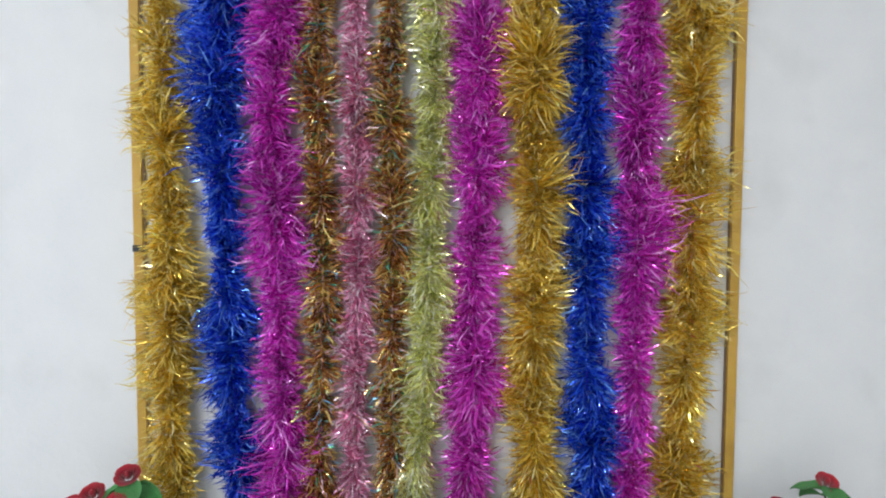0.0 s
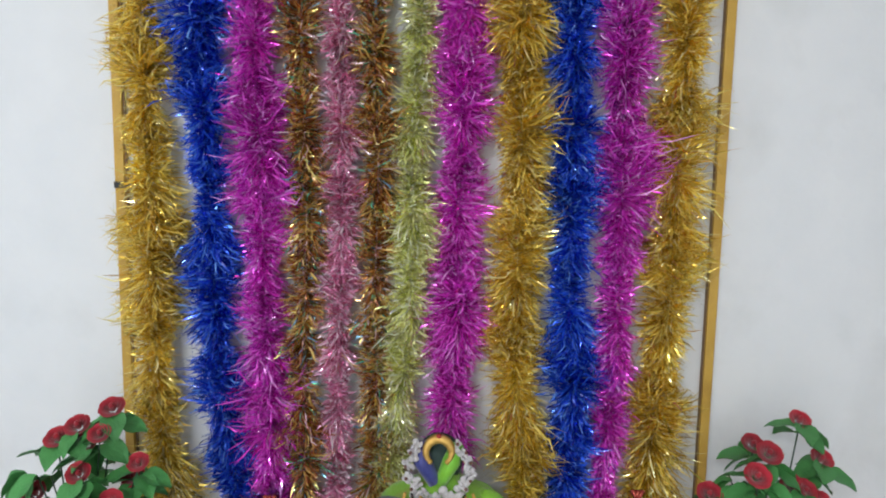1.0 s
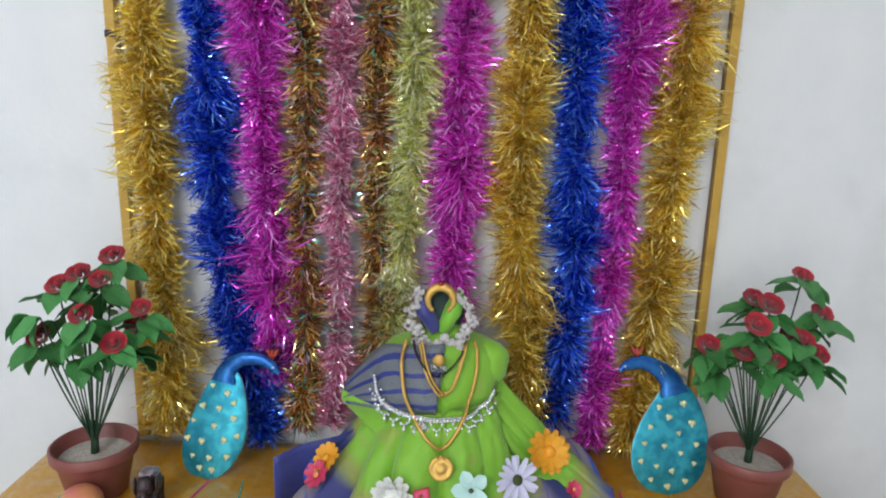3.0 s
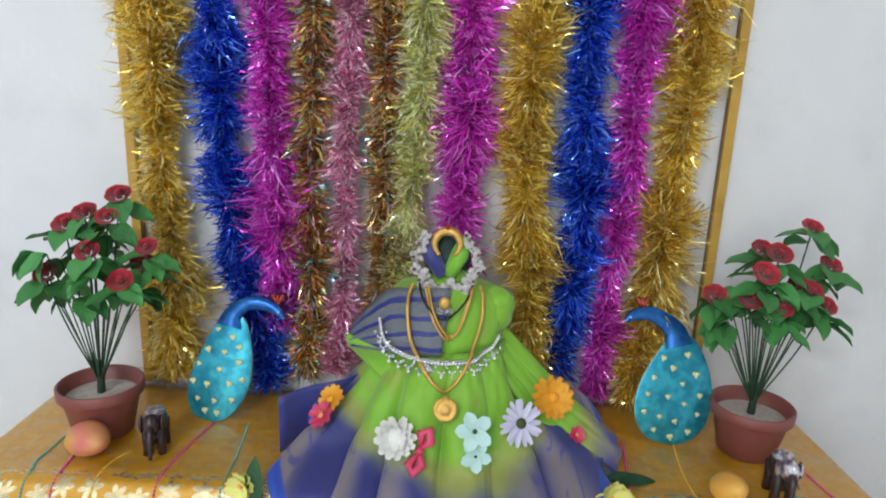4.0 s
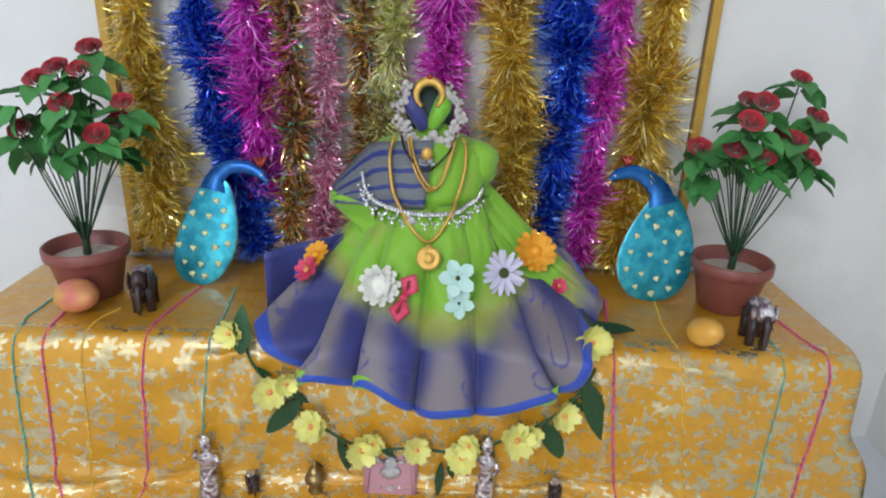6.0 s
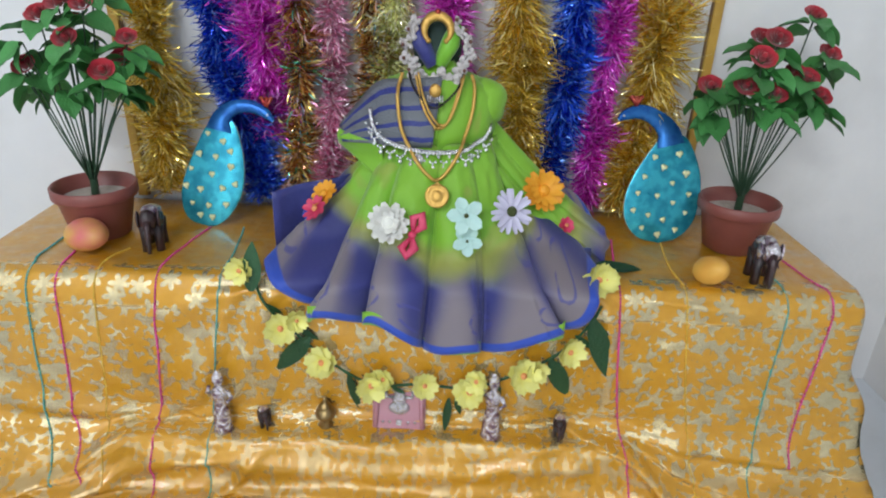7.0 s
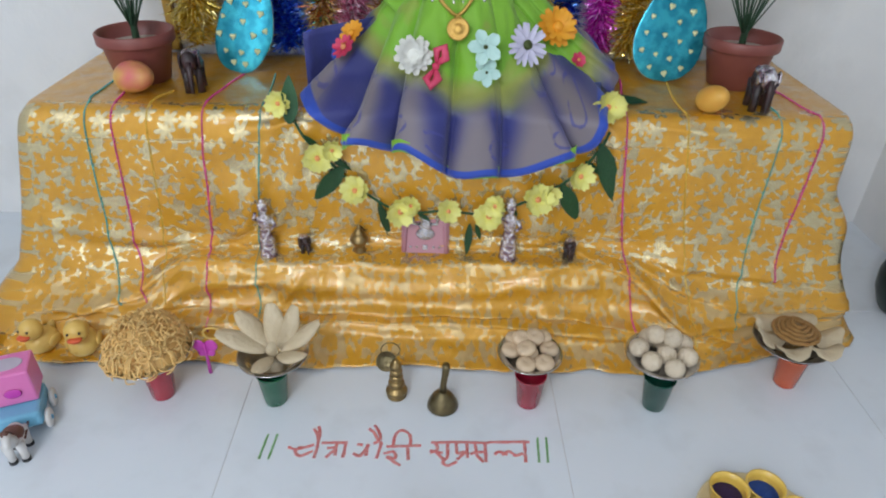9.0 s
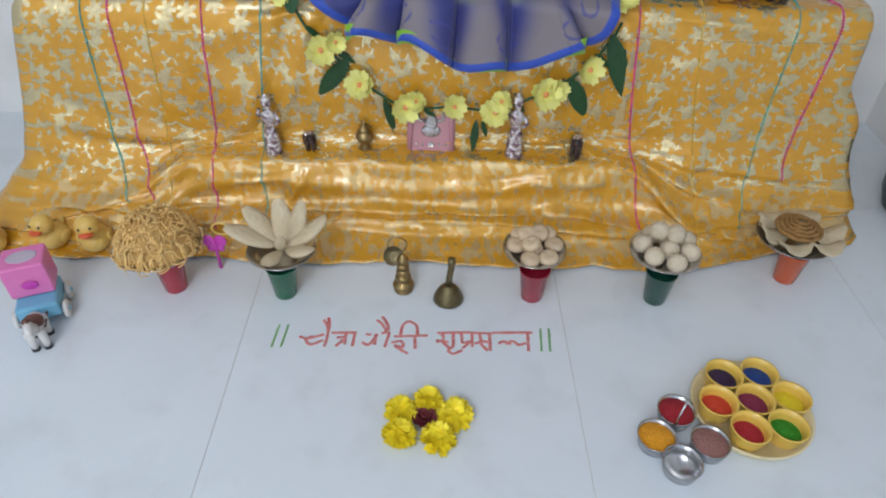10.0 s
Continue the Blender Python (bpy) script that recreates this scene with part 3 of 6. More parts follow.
def cloth():
    me = Mesh()
    per = 5
    prof = [fine(p, per) for p in (STEP_PROFILE, PLAIN_PROFILE, SIDE_PROFILE)]
    rim, R = [], 0.02
    for k in range(26):
        rim.append((LX, lerp(BY, front_y(LX) + R, k / 25), -1, 0))
    for k in range(1, 8):
        a = math.pi + math.pi / 2 * k / 8
        rim.append((LX + R + R * math.cos(a), front_y(LX) + R + R * math.sin(a), math.cos(a), math.sin(a)))
    for k in range(241):
        x = lerp(LX + R, RX - R, k / 240)
        rim.append((x, front_y(x), 0, -1))
    for k in range(1, 8):
        a = -math.pi / 2 + math.pi / 2 * k / 8
        rim.append((RX - R + R * math.cos(a), front_y(RX) + R + R * math.sin(a), math.cos(a), math.sin(a)))
    for k in range(26):
        rim.append((RX, lerp(front_y(RX) + R, BY, k / 25), 1, 0))
    n = len(rim)
    rows, uvs = [], []
    # top, from the back edge to the rim
    for j in range(15):
        t = j / 14
        row, uv = [], []
        for i, (x, y, nx, ny) in enumerate(rim):
            bx = lerp(LX, RX, i / (n - 1))
            p = Vector((lerp(bx, x, t), lerp(BY, y, t), 0.468))
            p.z += 0.006 * (noise.noise((p.x * 7, p.y * 9, 3)) + 0.5 * noise.noise((p.x * 19, p.y * 21, 5))) * (1 - t ** 6)
            row.append(tuple(p))
            uv.append((p.x + 2, -p.y + 0.005))
        rows.append(row), uvs.append(uv)
    arc = [0.0]
    for a, b in zip(prof[1], prof[1][1:]):
        arc.append(arc[-1] + math.hypot(a[0] - b[0], a[1] - b[1]))
    run, runs = 0.0, []
    for i in range(n):
        if i:
            run += math.hypot(rim[i][0] - rim[i - 1][0], rim[i][1] - rim[i - 1][1])
        runs.append(run)
    for j in range(1, len(prof[0])):
        row, uv = [], []
        d = j / (len(prof[0]) - 1)
        for i, (x, y, nx, ny) in enumerate(rim):
            w = sstep(-0.53, -0.43, x) * (1 - sstep(0.45, 0.60, x)) if ny < -0.9 else 0
            s = sstep(0.3, 1.0, abs(nx))
            a = lerp(lerp(prof[1][j][0], prof[0][j][0], w), prof[2][j][0], s)
            z = lerp(lerp(prof[1][j][1], prof[0][j][1], w), prof[2][j][1], s)
            # soft folds that grow towards the hem
            q = noise.noise((runs[i] * 3.2, d * 1.2, 7)) + 0.5 * noise.noise((runs[i] * 9, d * 3.5, 2))
            diag = noise.noise((runs[i] * 5 + d * 5.0 * (1 if x > 0.3 else -1), d * 2, 11))
            a += (0.009 * q + 0.013 * diag + 0.005 * noise.noise((runs[i] * 22, d * 9, 40))) * sstep(0.03, 0.4, d)
            a += 0.010 * noise.noise((runs[i] * 14, 1, 20)) * sstep(0.75, 1.0, d)
            z += 0.008 * noise.noise((runs[i] * 6, d * 9, 31)) * sstep(0.45, 0.6, d) * (1 - sstep(0.9, 1, d))
            z -= 0.012 * math.exp(-((x - 0.19) / 0.05) ** 2) * w * sstep(0.50, 0.56, d) * (1 - sstep(0.62, 0.7, d))
            a += crease(x, d) if abs(nx) < 0.9 else 0
            # the corners flare where the cloth bunches
            cornerL, cornerR = math.exp(-((x - LX) / 0.05) ** 2), math.exp(-((x - RX) / 0.05) ** 2)
            a += (0.01 * cornerL + 0.012 * cornerR) * sstep(0.45, 1, d) * (1 if abs(nx) < 0.98 else 0.6)
            a -= 0.008 * cornerR * math.exp(-((d - 0.42) / 0.15) ** 2)
            side = sstep(-0.25, -0.72, x) if x < 0 else 0
            drop = max(0.0, 1 - z / 0.468)
            if x > 0.55:
                a *= 1 - 0.36 * sstep(0.55, 0.88, x) * sstep(0.4, 0.9, d) * (1 - s)
            sway = -0.105 * side * drop ** 0.8 + (sstep(0.5, 0.88, x) * (0.052 * sstep(0.28, 0.52, drop) - 0.022 * sstep(0.70, 1.0, drop)) if x > 0 else 0)
            row.append((x + nx * a + sway, y + ny * a, max(0.004, z)))
            uv.append((runs[i] + 2 + LX - 0.36, 0.40 + arc[j]))
        rows.append(row), uvs.append(uv)
    me.grid(rows, 0, uvs)
    return me


cloth_ob = solid("table_cloth", cloth(), BROCADE, "orange and pale gold floral brocade cloth draped over a low table", "tablecloth")
mod = cloth_ob.modifiers.new("thickness", "SOLIDIFY")
mod.thickness, mod.offset = 0.0012, -1

table = thing("low_table", (0, 0, 0), "plain brown wooden table hidden under the brocade cloth", "table")
part("tabletop", Mesh().box((LX + 0.015, -0.375, 0.43), (RX - 0.015, -0.035, 0.457)), BROWNWOOD, table)
leg = Mesh().box((-0.02, -0.02, 0), (0.02, 0.02, 0.43)).data("leg", BROWNWOOD)
for x in (-0.67, 0.83):
    for y in (-0.34, -0.07):
        part("leg", leg, None, table, m=pose(x, y, 0))
solid("step_box", Mesh().box((-0.45, -0.462, 0.0), (0.47, -0.415, 0.142)), BROWNWOOD, "plain brown wooden step under the brocade cloth", "step")

# ---------------------------------------------------------------- the backdrop stand and its garlands
stand = thing("backdrop_stand", (0, -0.012, 0.47), "mustard painted wooden frame standing on the table against the wall", "frame")
for x, lean in ((-0.578, 0.0), (0.674, 0.0)):
    part("post", Mesh().box((x - 0.010, -0.009, 0.004), (x + 0.010, 0.006, 1.62), bevel=0.002), MUSTARD, stand)
    part("edge_strip", Mesh().box((x - 0.0125 if x > 0 else x + 0.0105, -0.004, 0.004), (x - 0.0105 if x > 0 else x + 0.0135, 0.006, 1.62), bevel=0.0008), BROWNWOOD, stand, "dark brown edge strip")
part("crossbar", Mesh().box((-0.59, -0.009, 1.62), (0.686, 0.006, 1.645), bevel=0.002), MUSTARD, stand)
part("tape", Mesh().box((-0.5895, -0.0105, 0.878), (-0.5635, 0.0065, 0.892), bevel=0.001), BLACKTAPE, stand, "black tape round the post")


def tinsel(path, radius, material, label, seed, strips=9000, girth=((0.0, 1.0), (2.2, 1.0))):
    """One foil garland: a cord with thousands of narrow foil strips standing out of it."""
    rng = np.random.default_rng(seed)
    strips, radius = int(strips * 1.4), radius * 1.30
    pts = np.array([(x, -0.055, z) for x, z in path])
    P = np.array(smooth_path([tuple(p) for p in pts], 14))
    seg = np.r_[0, np.cumsum(np.linalg.norm(np.diff(P, axis=0), axis=1))]
    L = seg[-1]
    s = np.sort(rng.uniform(0, L, strips))
    c = np.stack([np.interp(s, seg, P[:, k]) for k in range(3)], 1)
    d = np.stack([np.interp(s, seg, np.gradient(P[:, k], seg)) for k in range(3)], 1)
    d /= np.linalg.norm(d, axis=1)[:, None]
    ang = rng.uniform(0, 2 * np.pi, strips)
    ref = np.array([0.0, 1.0, 0.0])
    e1 = np.cross(d, ref)
    e1 /= np.linalg.norm(e1, axis=1)[:, None]
    e2 = np.cross(d, e1)
    out = np.cos(ang)[:, None] * e1 + np.sin(ang)[:, None] * e2
    # tufts: length, lean and side change in waves along the cord
    slow = sum(np.sin(s * f + p) * a for f, p, a in zip(rng.uniform(5, 16, 3), rng.uniform(0, 6.3, 3), (0.12, 0.10, 0.08)))
    wave = slow + sum(np.sin(s * f + p) * a for f, p, a in zip(rng.uniform(18, 95, 5), rng.uniform(0, 6.3, 5), (0.14, 0.12, 0.10, 0.08, 0.06)))
    lean = 0.60 * np.sin(s * rng.uniform(22, 36) + rng.uniform(0, 6)) + rng.normal(0.25, 0.34, strips)
    ln = radius * np.clip((0.92 + 1.25 * wave) * rng.uniform(0.70, 1.14, strips), 0.62, 1.38)
    ln *= 1 + 0.16 * np.cos(ang + s * 9)
    ln *= np.interp(c[:, 2], [g[0] for g in girth], [g[1] for g in girth])
    tip = out + lean[:, None] * d
    tip /= np.linalg.norm(tip, axis=1)[:, None]
    mid = out + (lean * 0.45)[:, None] * d + rng.normal(0, 0.16, (strips, 3))
    mid /= np.linalg.norm(mid, axis=1)[:, None]
    p0, p1 = c, c + mid * (ln * 0.42)[:, None]
    p2 = p1 + (tip * 0.85 + rng.normal(0, 0.26, (strips, 3))) * (ln * 0.34)[:, None]
    p3 = p2 + (tip * 0.7 + rng.normal(0, 0.42, (strips, 3))) * (ln * 0.30)[:, None]
    lim = -0.006
    for k, p in enumerate((p1, p2, p3)):
        p[:, 1] = np.minimum(p[:, 1], lim - 0.001 * k)
    # the strips of one tuft face much the same way
    turn = s * rng.uniform(45, 70) + 1.5 * np.sin(s * 31) + rng.uniform(0, 6)
    face = np.stack([np.sin(turn), np.cos(turn * 0.7 + 1), np.sin(turn * 1.3 + 2)], 1)

    def across(v):
        v = np.cross(tip, v)
        return v / np.linalg.norm(v, axis=1)[:, None]

    f1 = face + rng.normal(0, 0.42, (strips, 3))
    w, w2, w3 = across(f1), across(f1 + rng.normal(0, 0.55, (strips, 3))), across(f1 + rng.normal(0, 0.9, (strips, 3)))
    hw = rng.uniform(0.0009, 0.0019, strips)[:, None]
    V = np.stack([p0 - w * hw, p0 + w * hw, p1 + w2 * hw, p1 - w2 * hw, p2 + w3 * hw * 0.9, p2 - w3 * hw * 0.9, p3], 1).reshape(-1, 3)
    b = np.arange(strips)[:, None] * 7
    me = bpy.data.meshes.new("foil")
    loops = np.concatenate([b + [0, 1, 2, 3], b + [3, 2, 4, 5], b + [5, 4, 6]], 1).ravel()
    starts = (np.arange(strips)[:, None] * 11 + [0, 4, 8]).ravel()
    me.vertices.add(len(V)), me.loops.add(len(loops)), me.polygons.add(3 * strips)
    me.vertices.foreach_set("co", V.ravel())
    me.loops.foreach_set("vertex_index", loops.astype(np.int32))
    me.polygons.foreach_set("loop_start", starts.astype(np.int32))
    me.update(calc_edges=True)
    me.validate()
    me.materials.append(material)
    g = thing("tinsel_garland", tuple(pts[0]), label, "garland", "tinsel garlands on the backdrop")
    back = Matrix.Translation(pts[0]).inverted()
    part("foil", me, None, g, m=back, kind="stuff")
    part("cord", Mesh().tube([tuple(p) for p in P], 0.0018, 5), material, g, m=back)
    return g


F_GOLD = foil("gold_foil", (0.5, (1.0, 0.78, 0.18)), (0.32, (0.97, 0.66, 0.09)), (0.18, (1.0, 0.88, 0.44)))
F_BLUE = foil("royal_blue_foil", (0.52, (0.04, 0.17, 0.95)), (0.28, (0.015, 0.06, 0.55)), (0.20, (0.16, 0.40, 1.0)))
F_MAG = foil("magenta_foil", (0.5, (1.0, 0.14, 0.88)), (0.30, (0.88, 0.07, 0.70)), (0.20, (1.0, 0.46, 0.98)))
F_PINK = foil("rose_pink_foil", (0.45, (1.0, 0.48, 0.70)), (0.20, (0.95, 0.30, 0.52)), (0.35, (1.0, 0.85, 0.92)))
F_LIME = foil("pale_lime_foil", (0.45, (1.0, 1.0, 0.50)), (0.25, (0.94, 1.0, 0.36)), (0.30, (1.0, 1.0, 0.82)))
F_COPPER = foil("copper_holographic_foil", (0.28, (0.42, 0.14, 0.06)), (0.22, (0.75, 0.36, 0.10)), (0.30, (1.0, 0.76, 0.24)), (0.06, (0.15, 0.75, 0.48)), (0.05, (0.20, 0.60, 0.90)), (0.09, (1.0, 0.72, 0.75)))
TOPZ = 2.09
tinsel([(-0.500, TOPZ), (-0.503, 1.854), (-0.504, 1.517), (-0.499, 1.171), (-0.496, 0.973), (-0.490, 0.792), (-0.503, 0.599), (-0.500, 0.500)], 0.066, F_GOLD, "dull gold foil tinsel garland, thick and bushy", 1, 9500, ((0.5, 0.85), (0.74, 0.95), (0.80, 0.72), (0.92, 1.0), (1.08, 0.80), (1.25, 0.92), (1.45, 0.80), (1.65, 0.66), (1.9, 0.66)))
tinsel([(-0.375, TOPZ), (-0.379, 1.854), (-0.390, 1.631), (-0.385, 1.404), (-0.379, 1.23), (-0.365, 0.985), (-0.339, 0.736), (-0.301, 0.590), (-0.285, 0.500)], 0.056, F_BLUE, "royal blue foil tinsel garland curling at its end", 2, 10500, ((0.5, 1.1), (0.85, 0.95), (1.10, 0.85), (1.22, 0.95), (1.33, 0.70), (1.50, 1.0), (1.66, 1.25), (1.9, 1.12)))
tinsel([(-0.262, TOPZ), (-0.266, 1.855), (-0.285, 1.632), (-0.276, 1.347), (-0.270, 1.114), (-0.260, 0.982), (-0.262, 0.802), (-0.268, 0.640)], 0.056, F_MAG, "bright magenta foil tinsel garland", 3, 9500)
tinsel([(-0.190, TOPZ), (-0.190, 1.855), (-0.191, 1.632), (-0.183, 1.347), (-0.187, 1.114), (-0.194, 0.985), (-0.190, 0.805), (-0.200, 0.651), (-0.210, 0.530)], 0.044, F_COPPER, "copper and gold holographic foil tinsel garland", 4, 7500)
tinsel([(-0.113, TOPZ), (-0.113, 1.855), (-0.112, 1.576), (-0.111, 1.29), (-0.117, 1.056), (-0.120, 0.86), (-0.131, 0.630), (-0.146, 0.530)], 0.038, F_PINK, "rose pink and silver foil tinsel garland", 5, 7500)
tinsel([(-0.043, TOPZ), (-0.043, 1.855), (-0.046, 1.633), (-0.038, 1.406), (-0.043, 1.115), (-0.038, 0.950), (-0.037, 0.811), (-0.053, 0.560)], 0.042, F_COPPER, "copper brown holographic foil tinsel garland", 6, 7500)
tinsel([(0.052, TOPZ), (0.050, 1.856), (0.045, 1.633), (0.031, 1.406), (0.032, 1.175), (0.026, 1.040), (0.004, 0.874), (-0.014, 0.700)], 0.046, F_LIME, "pale lime foil tinsel garland", 7, 9000)
tinsel([(0.142, TOPZ), (0.140, 1.856), (0.136, 1.634), (0.126, 1.407), (0.127, 1.175), (0.132, 1.08), (0.122, 0.940), (0.112, 0.800)], 0.054, F_MAG, "deep magenta foil tinsel garland", 8, 9500)
tinsel([(0.245, TOPZ), (0.246, 1.856), (0.249, 1.634), (0.252, 1.407), (0.250, 1.176), (0.252, 1.003), (0.268, 0.824), (0.287, 0.590)], 0.062, F_GOLD, "bright gold foil tinsel garland", 9, 10000)
tinsel([(0.353, TOPZ), (0.353, 1.857), (0.351, 1.634), (0.356, 1.351), (0.362, 1.118), (0.376, 1.008), (0.370, 0.828), (0.350, 0.560)], 0.052, F_BLUE, "dark royal blue foil tinsel garland", 10, 10000)
tinsel([(0.460, TOPZ), (0.459, 1.857), (0.454, 1.579), (0.460, 1.317), (0.459, 1.154), (0.462, 1.03), (0.450, 0.831), (0.437, 0.639), (0.439, 0.510)], 0.054, F_MAG, "magenta foil tinsel garland drifting to one side", 11, 9500, ((0.5, 0.85), (0.90, 0.72), (1.10, 0.92), (1.20, 0.58), (1.30, 1.0), (1.50, 1.15), (1.9, 0.95)))
tinsel([(0.580, TOPZ), (0.577, 1.857), (0.572, 1.635), (0.566, 1.409), (0.570, 1.178), (0.561, 1.015), (0.549, 0.835), (0.535, 0.643), (0.512, 0.500)], 0.060, F_GOLD, "shiny gold foil tinsel garland with long strips", 12, 9500)

# ---------------------------------------------------------------- resting places on the cloth
from mathutils.bvhtree import BVHTree

cloth_tree = BVHTree.FromPolygons([v.co.copy() for v in cloth_ob.data.vertices], [tuple(p.vertices) for p in cloth_ob.data.polygons])


def on_top(x, y):
    """Height of the cloth at x, y."""
    hit = cloth_tree.ray_cast(Vector((x, y, 1.0)), Vector((0, 0, -1)))[0]
    return hit.z if hit else 0.0


def on_front(x, z, gap=0.0):
    """The place on the front of the cloth at x, z, gap metres before it."""
    hit, normal, _, _ = cloth_tree.ray_cast(Vector((x, -2.0, z)), Vector((0, 1, 0)))
    return Vector((x, hit.y - gap, z)) if hit else Vector((x, -0.42, z))


# ---------------------------------------------------------------- leaves and flowers
def leaf_mesh(length, width, fold=0.25, droop=0.3, name="leaf", material=None, waves=0.0):
    me = Mesh()
    rows = []
    for i in range(8):
        t = i / 7
        w = width * 0.5 * math.sin(math.pi * min(1, t * 0.96 + 0.03)) ** 0.75 * (1 - 0.35 * t)
        z = -droop * length * t * t
        rows.append([(k * w, length * t, z + fold * w * abs(k) + waves * w * math.sin(9 * t) * abs(k)) for k in (-1, -0.5, 0, 0.5, 1)])
    me.grid(rows)
    low = [[(x, y, z - 0.0008) for x, y, z in r] for r in rows]
    me.grid([list(reversed(r)) for r in low])
    return me.data(name, material)


def petal_mesh(length, width, material, cup=0.25, tip=0.5, name="petal", notch=0.0):
    me = Mesh()
    rows = []
    for i in range(6):
        t = i / 5
        w = width * 0.5 * (0.35 + 0.65 * math.sin(math.pi * min(1.0, 0.12 + 0.75 * t)) ** 0.8)
        if t > 0.85:
            w *= 1 - tip
        rows.append([(k * w, length * (t - notch * (1 - abs(k)) * (t > 0.9)), cup * length * t * t + 0.25 * w * k * k) for k in (-1, -0.4, 0.4, 1)])
    me.grid(rows)
    me.grid([[(x, y, z - 0.0007) for x, y, z in reversed(r)] for r in rows])
    return me.data(name, material)


def flower(name, m, petals, radius, width, material, centre, label, layers=1, cup=0.25, tip=0.5, heart=0.25, category="flower", group=""):
    """An artificial flower as a thing of its own, facing along z of m."""
    rng = random.Random(label)
    f = thing(name, label=label, category=category, group=group, m=m)
    for k in range(layers):
        pm = petal_mesh(radius * (1 - 0.22 * k), width * (1 - 0.1 * k), material, cup + 0.35 * k, tip)
        for j in range(petals):
            a = 360 * (j + 0.5 * k) / petals + rng.uniform(-5, 5)
            part("petal", pm, None, f, m=pose(0, 0, 0.002 + 0.003 * k, rng.uniform(-8, 8), rng.uniform(-10, 10), a))
    part("flower_centre", Mesh().ball((0, 0, 0.004 + 0.002 * layers), (radius * heart, radius * heart, radius * heart * 0.6), 0, 10), centre, f)
    return f


def rose_mesh(r, rng):
    """A small cabbage rose, petals wound round each other."""
    me = Mesh()
    for ring, (n, rad, h, flare) in enumerate(((3, 0.22, 0.86, 0.0), (4, 0.40, 0.80, 0.08), (5, 0.58, 0.74, 0.20), (6, 0.78, 0.62, 0.36), (7, 0.96, 0.44, 0.55))):
        for j in range(n):
            a0 = 2 * math.pi * (j + 0.37 * ring) / n + rng.uniform(-0.2, 0.2)
            span = 2 * math.pi / n * 0.72
            rows = []
            for i in range(4):
                t = i / 3
                rr = r * (rad * (0.45 + 0.55 * t) + flare * 0.35 * t * t)
                rows.append([(rr * math.cos(a0 + q * span) * (1 - 0.10 * q * q), rr * math.sin(a0 + q * span) * (1 - 0.10 * q * q), r * (h * t * (1 - 0.16 * q * q) - 0.25)) for q in (-1, -0.5, 0, 0.5, 1)])
            me.grid(rows)
    me.ball((0, 0, 0.1 * r), (0.3 * r, 0.3 * r, 0.5 * r), 0, 8)
    return me


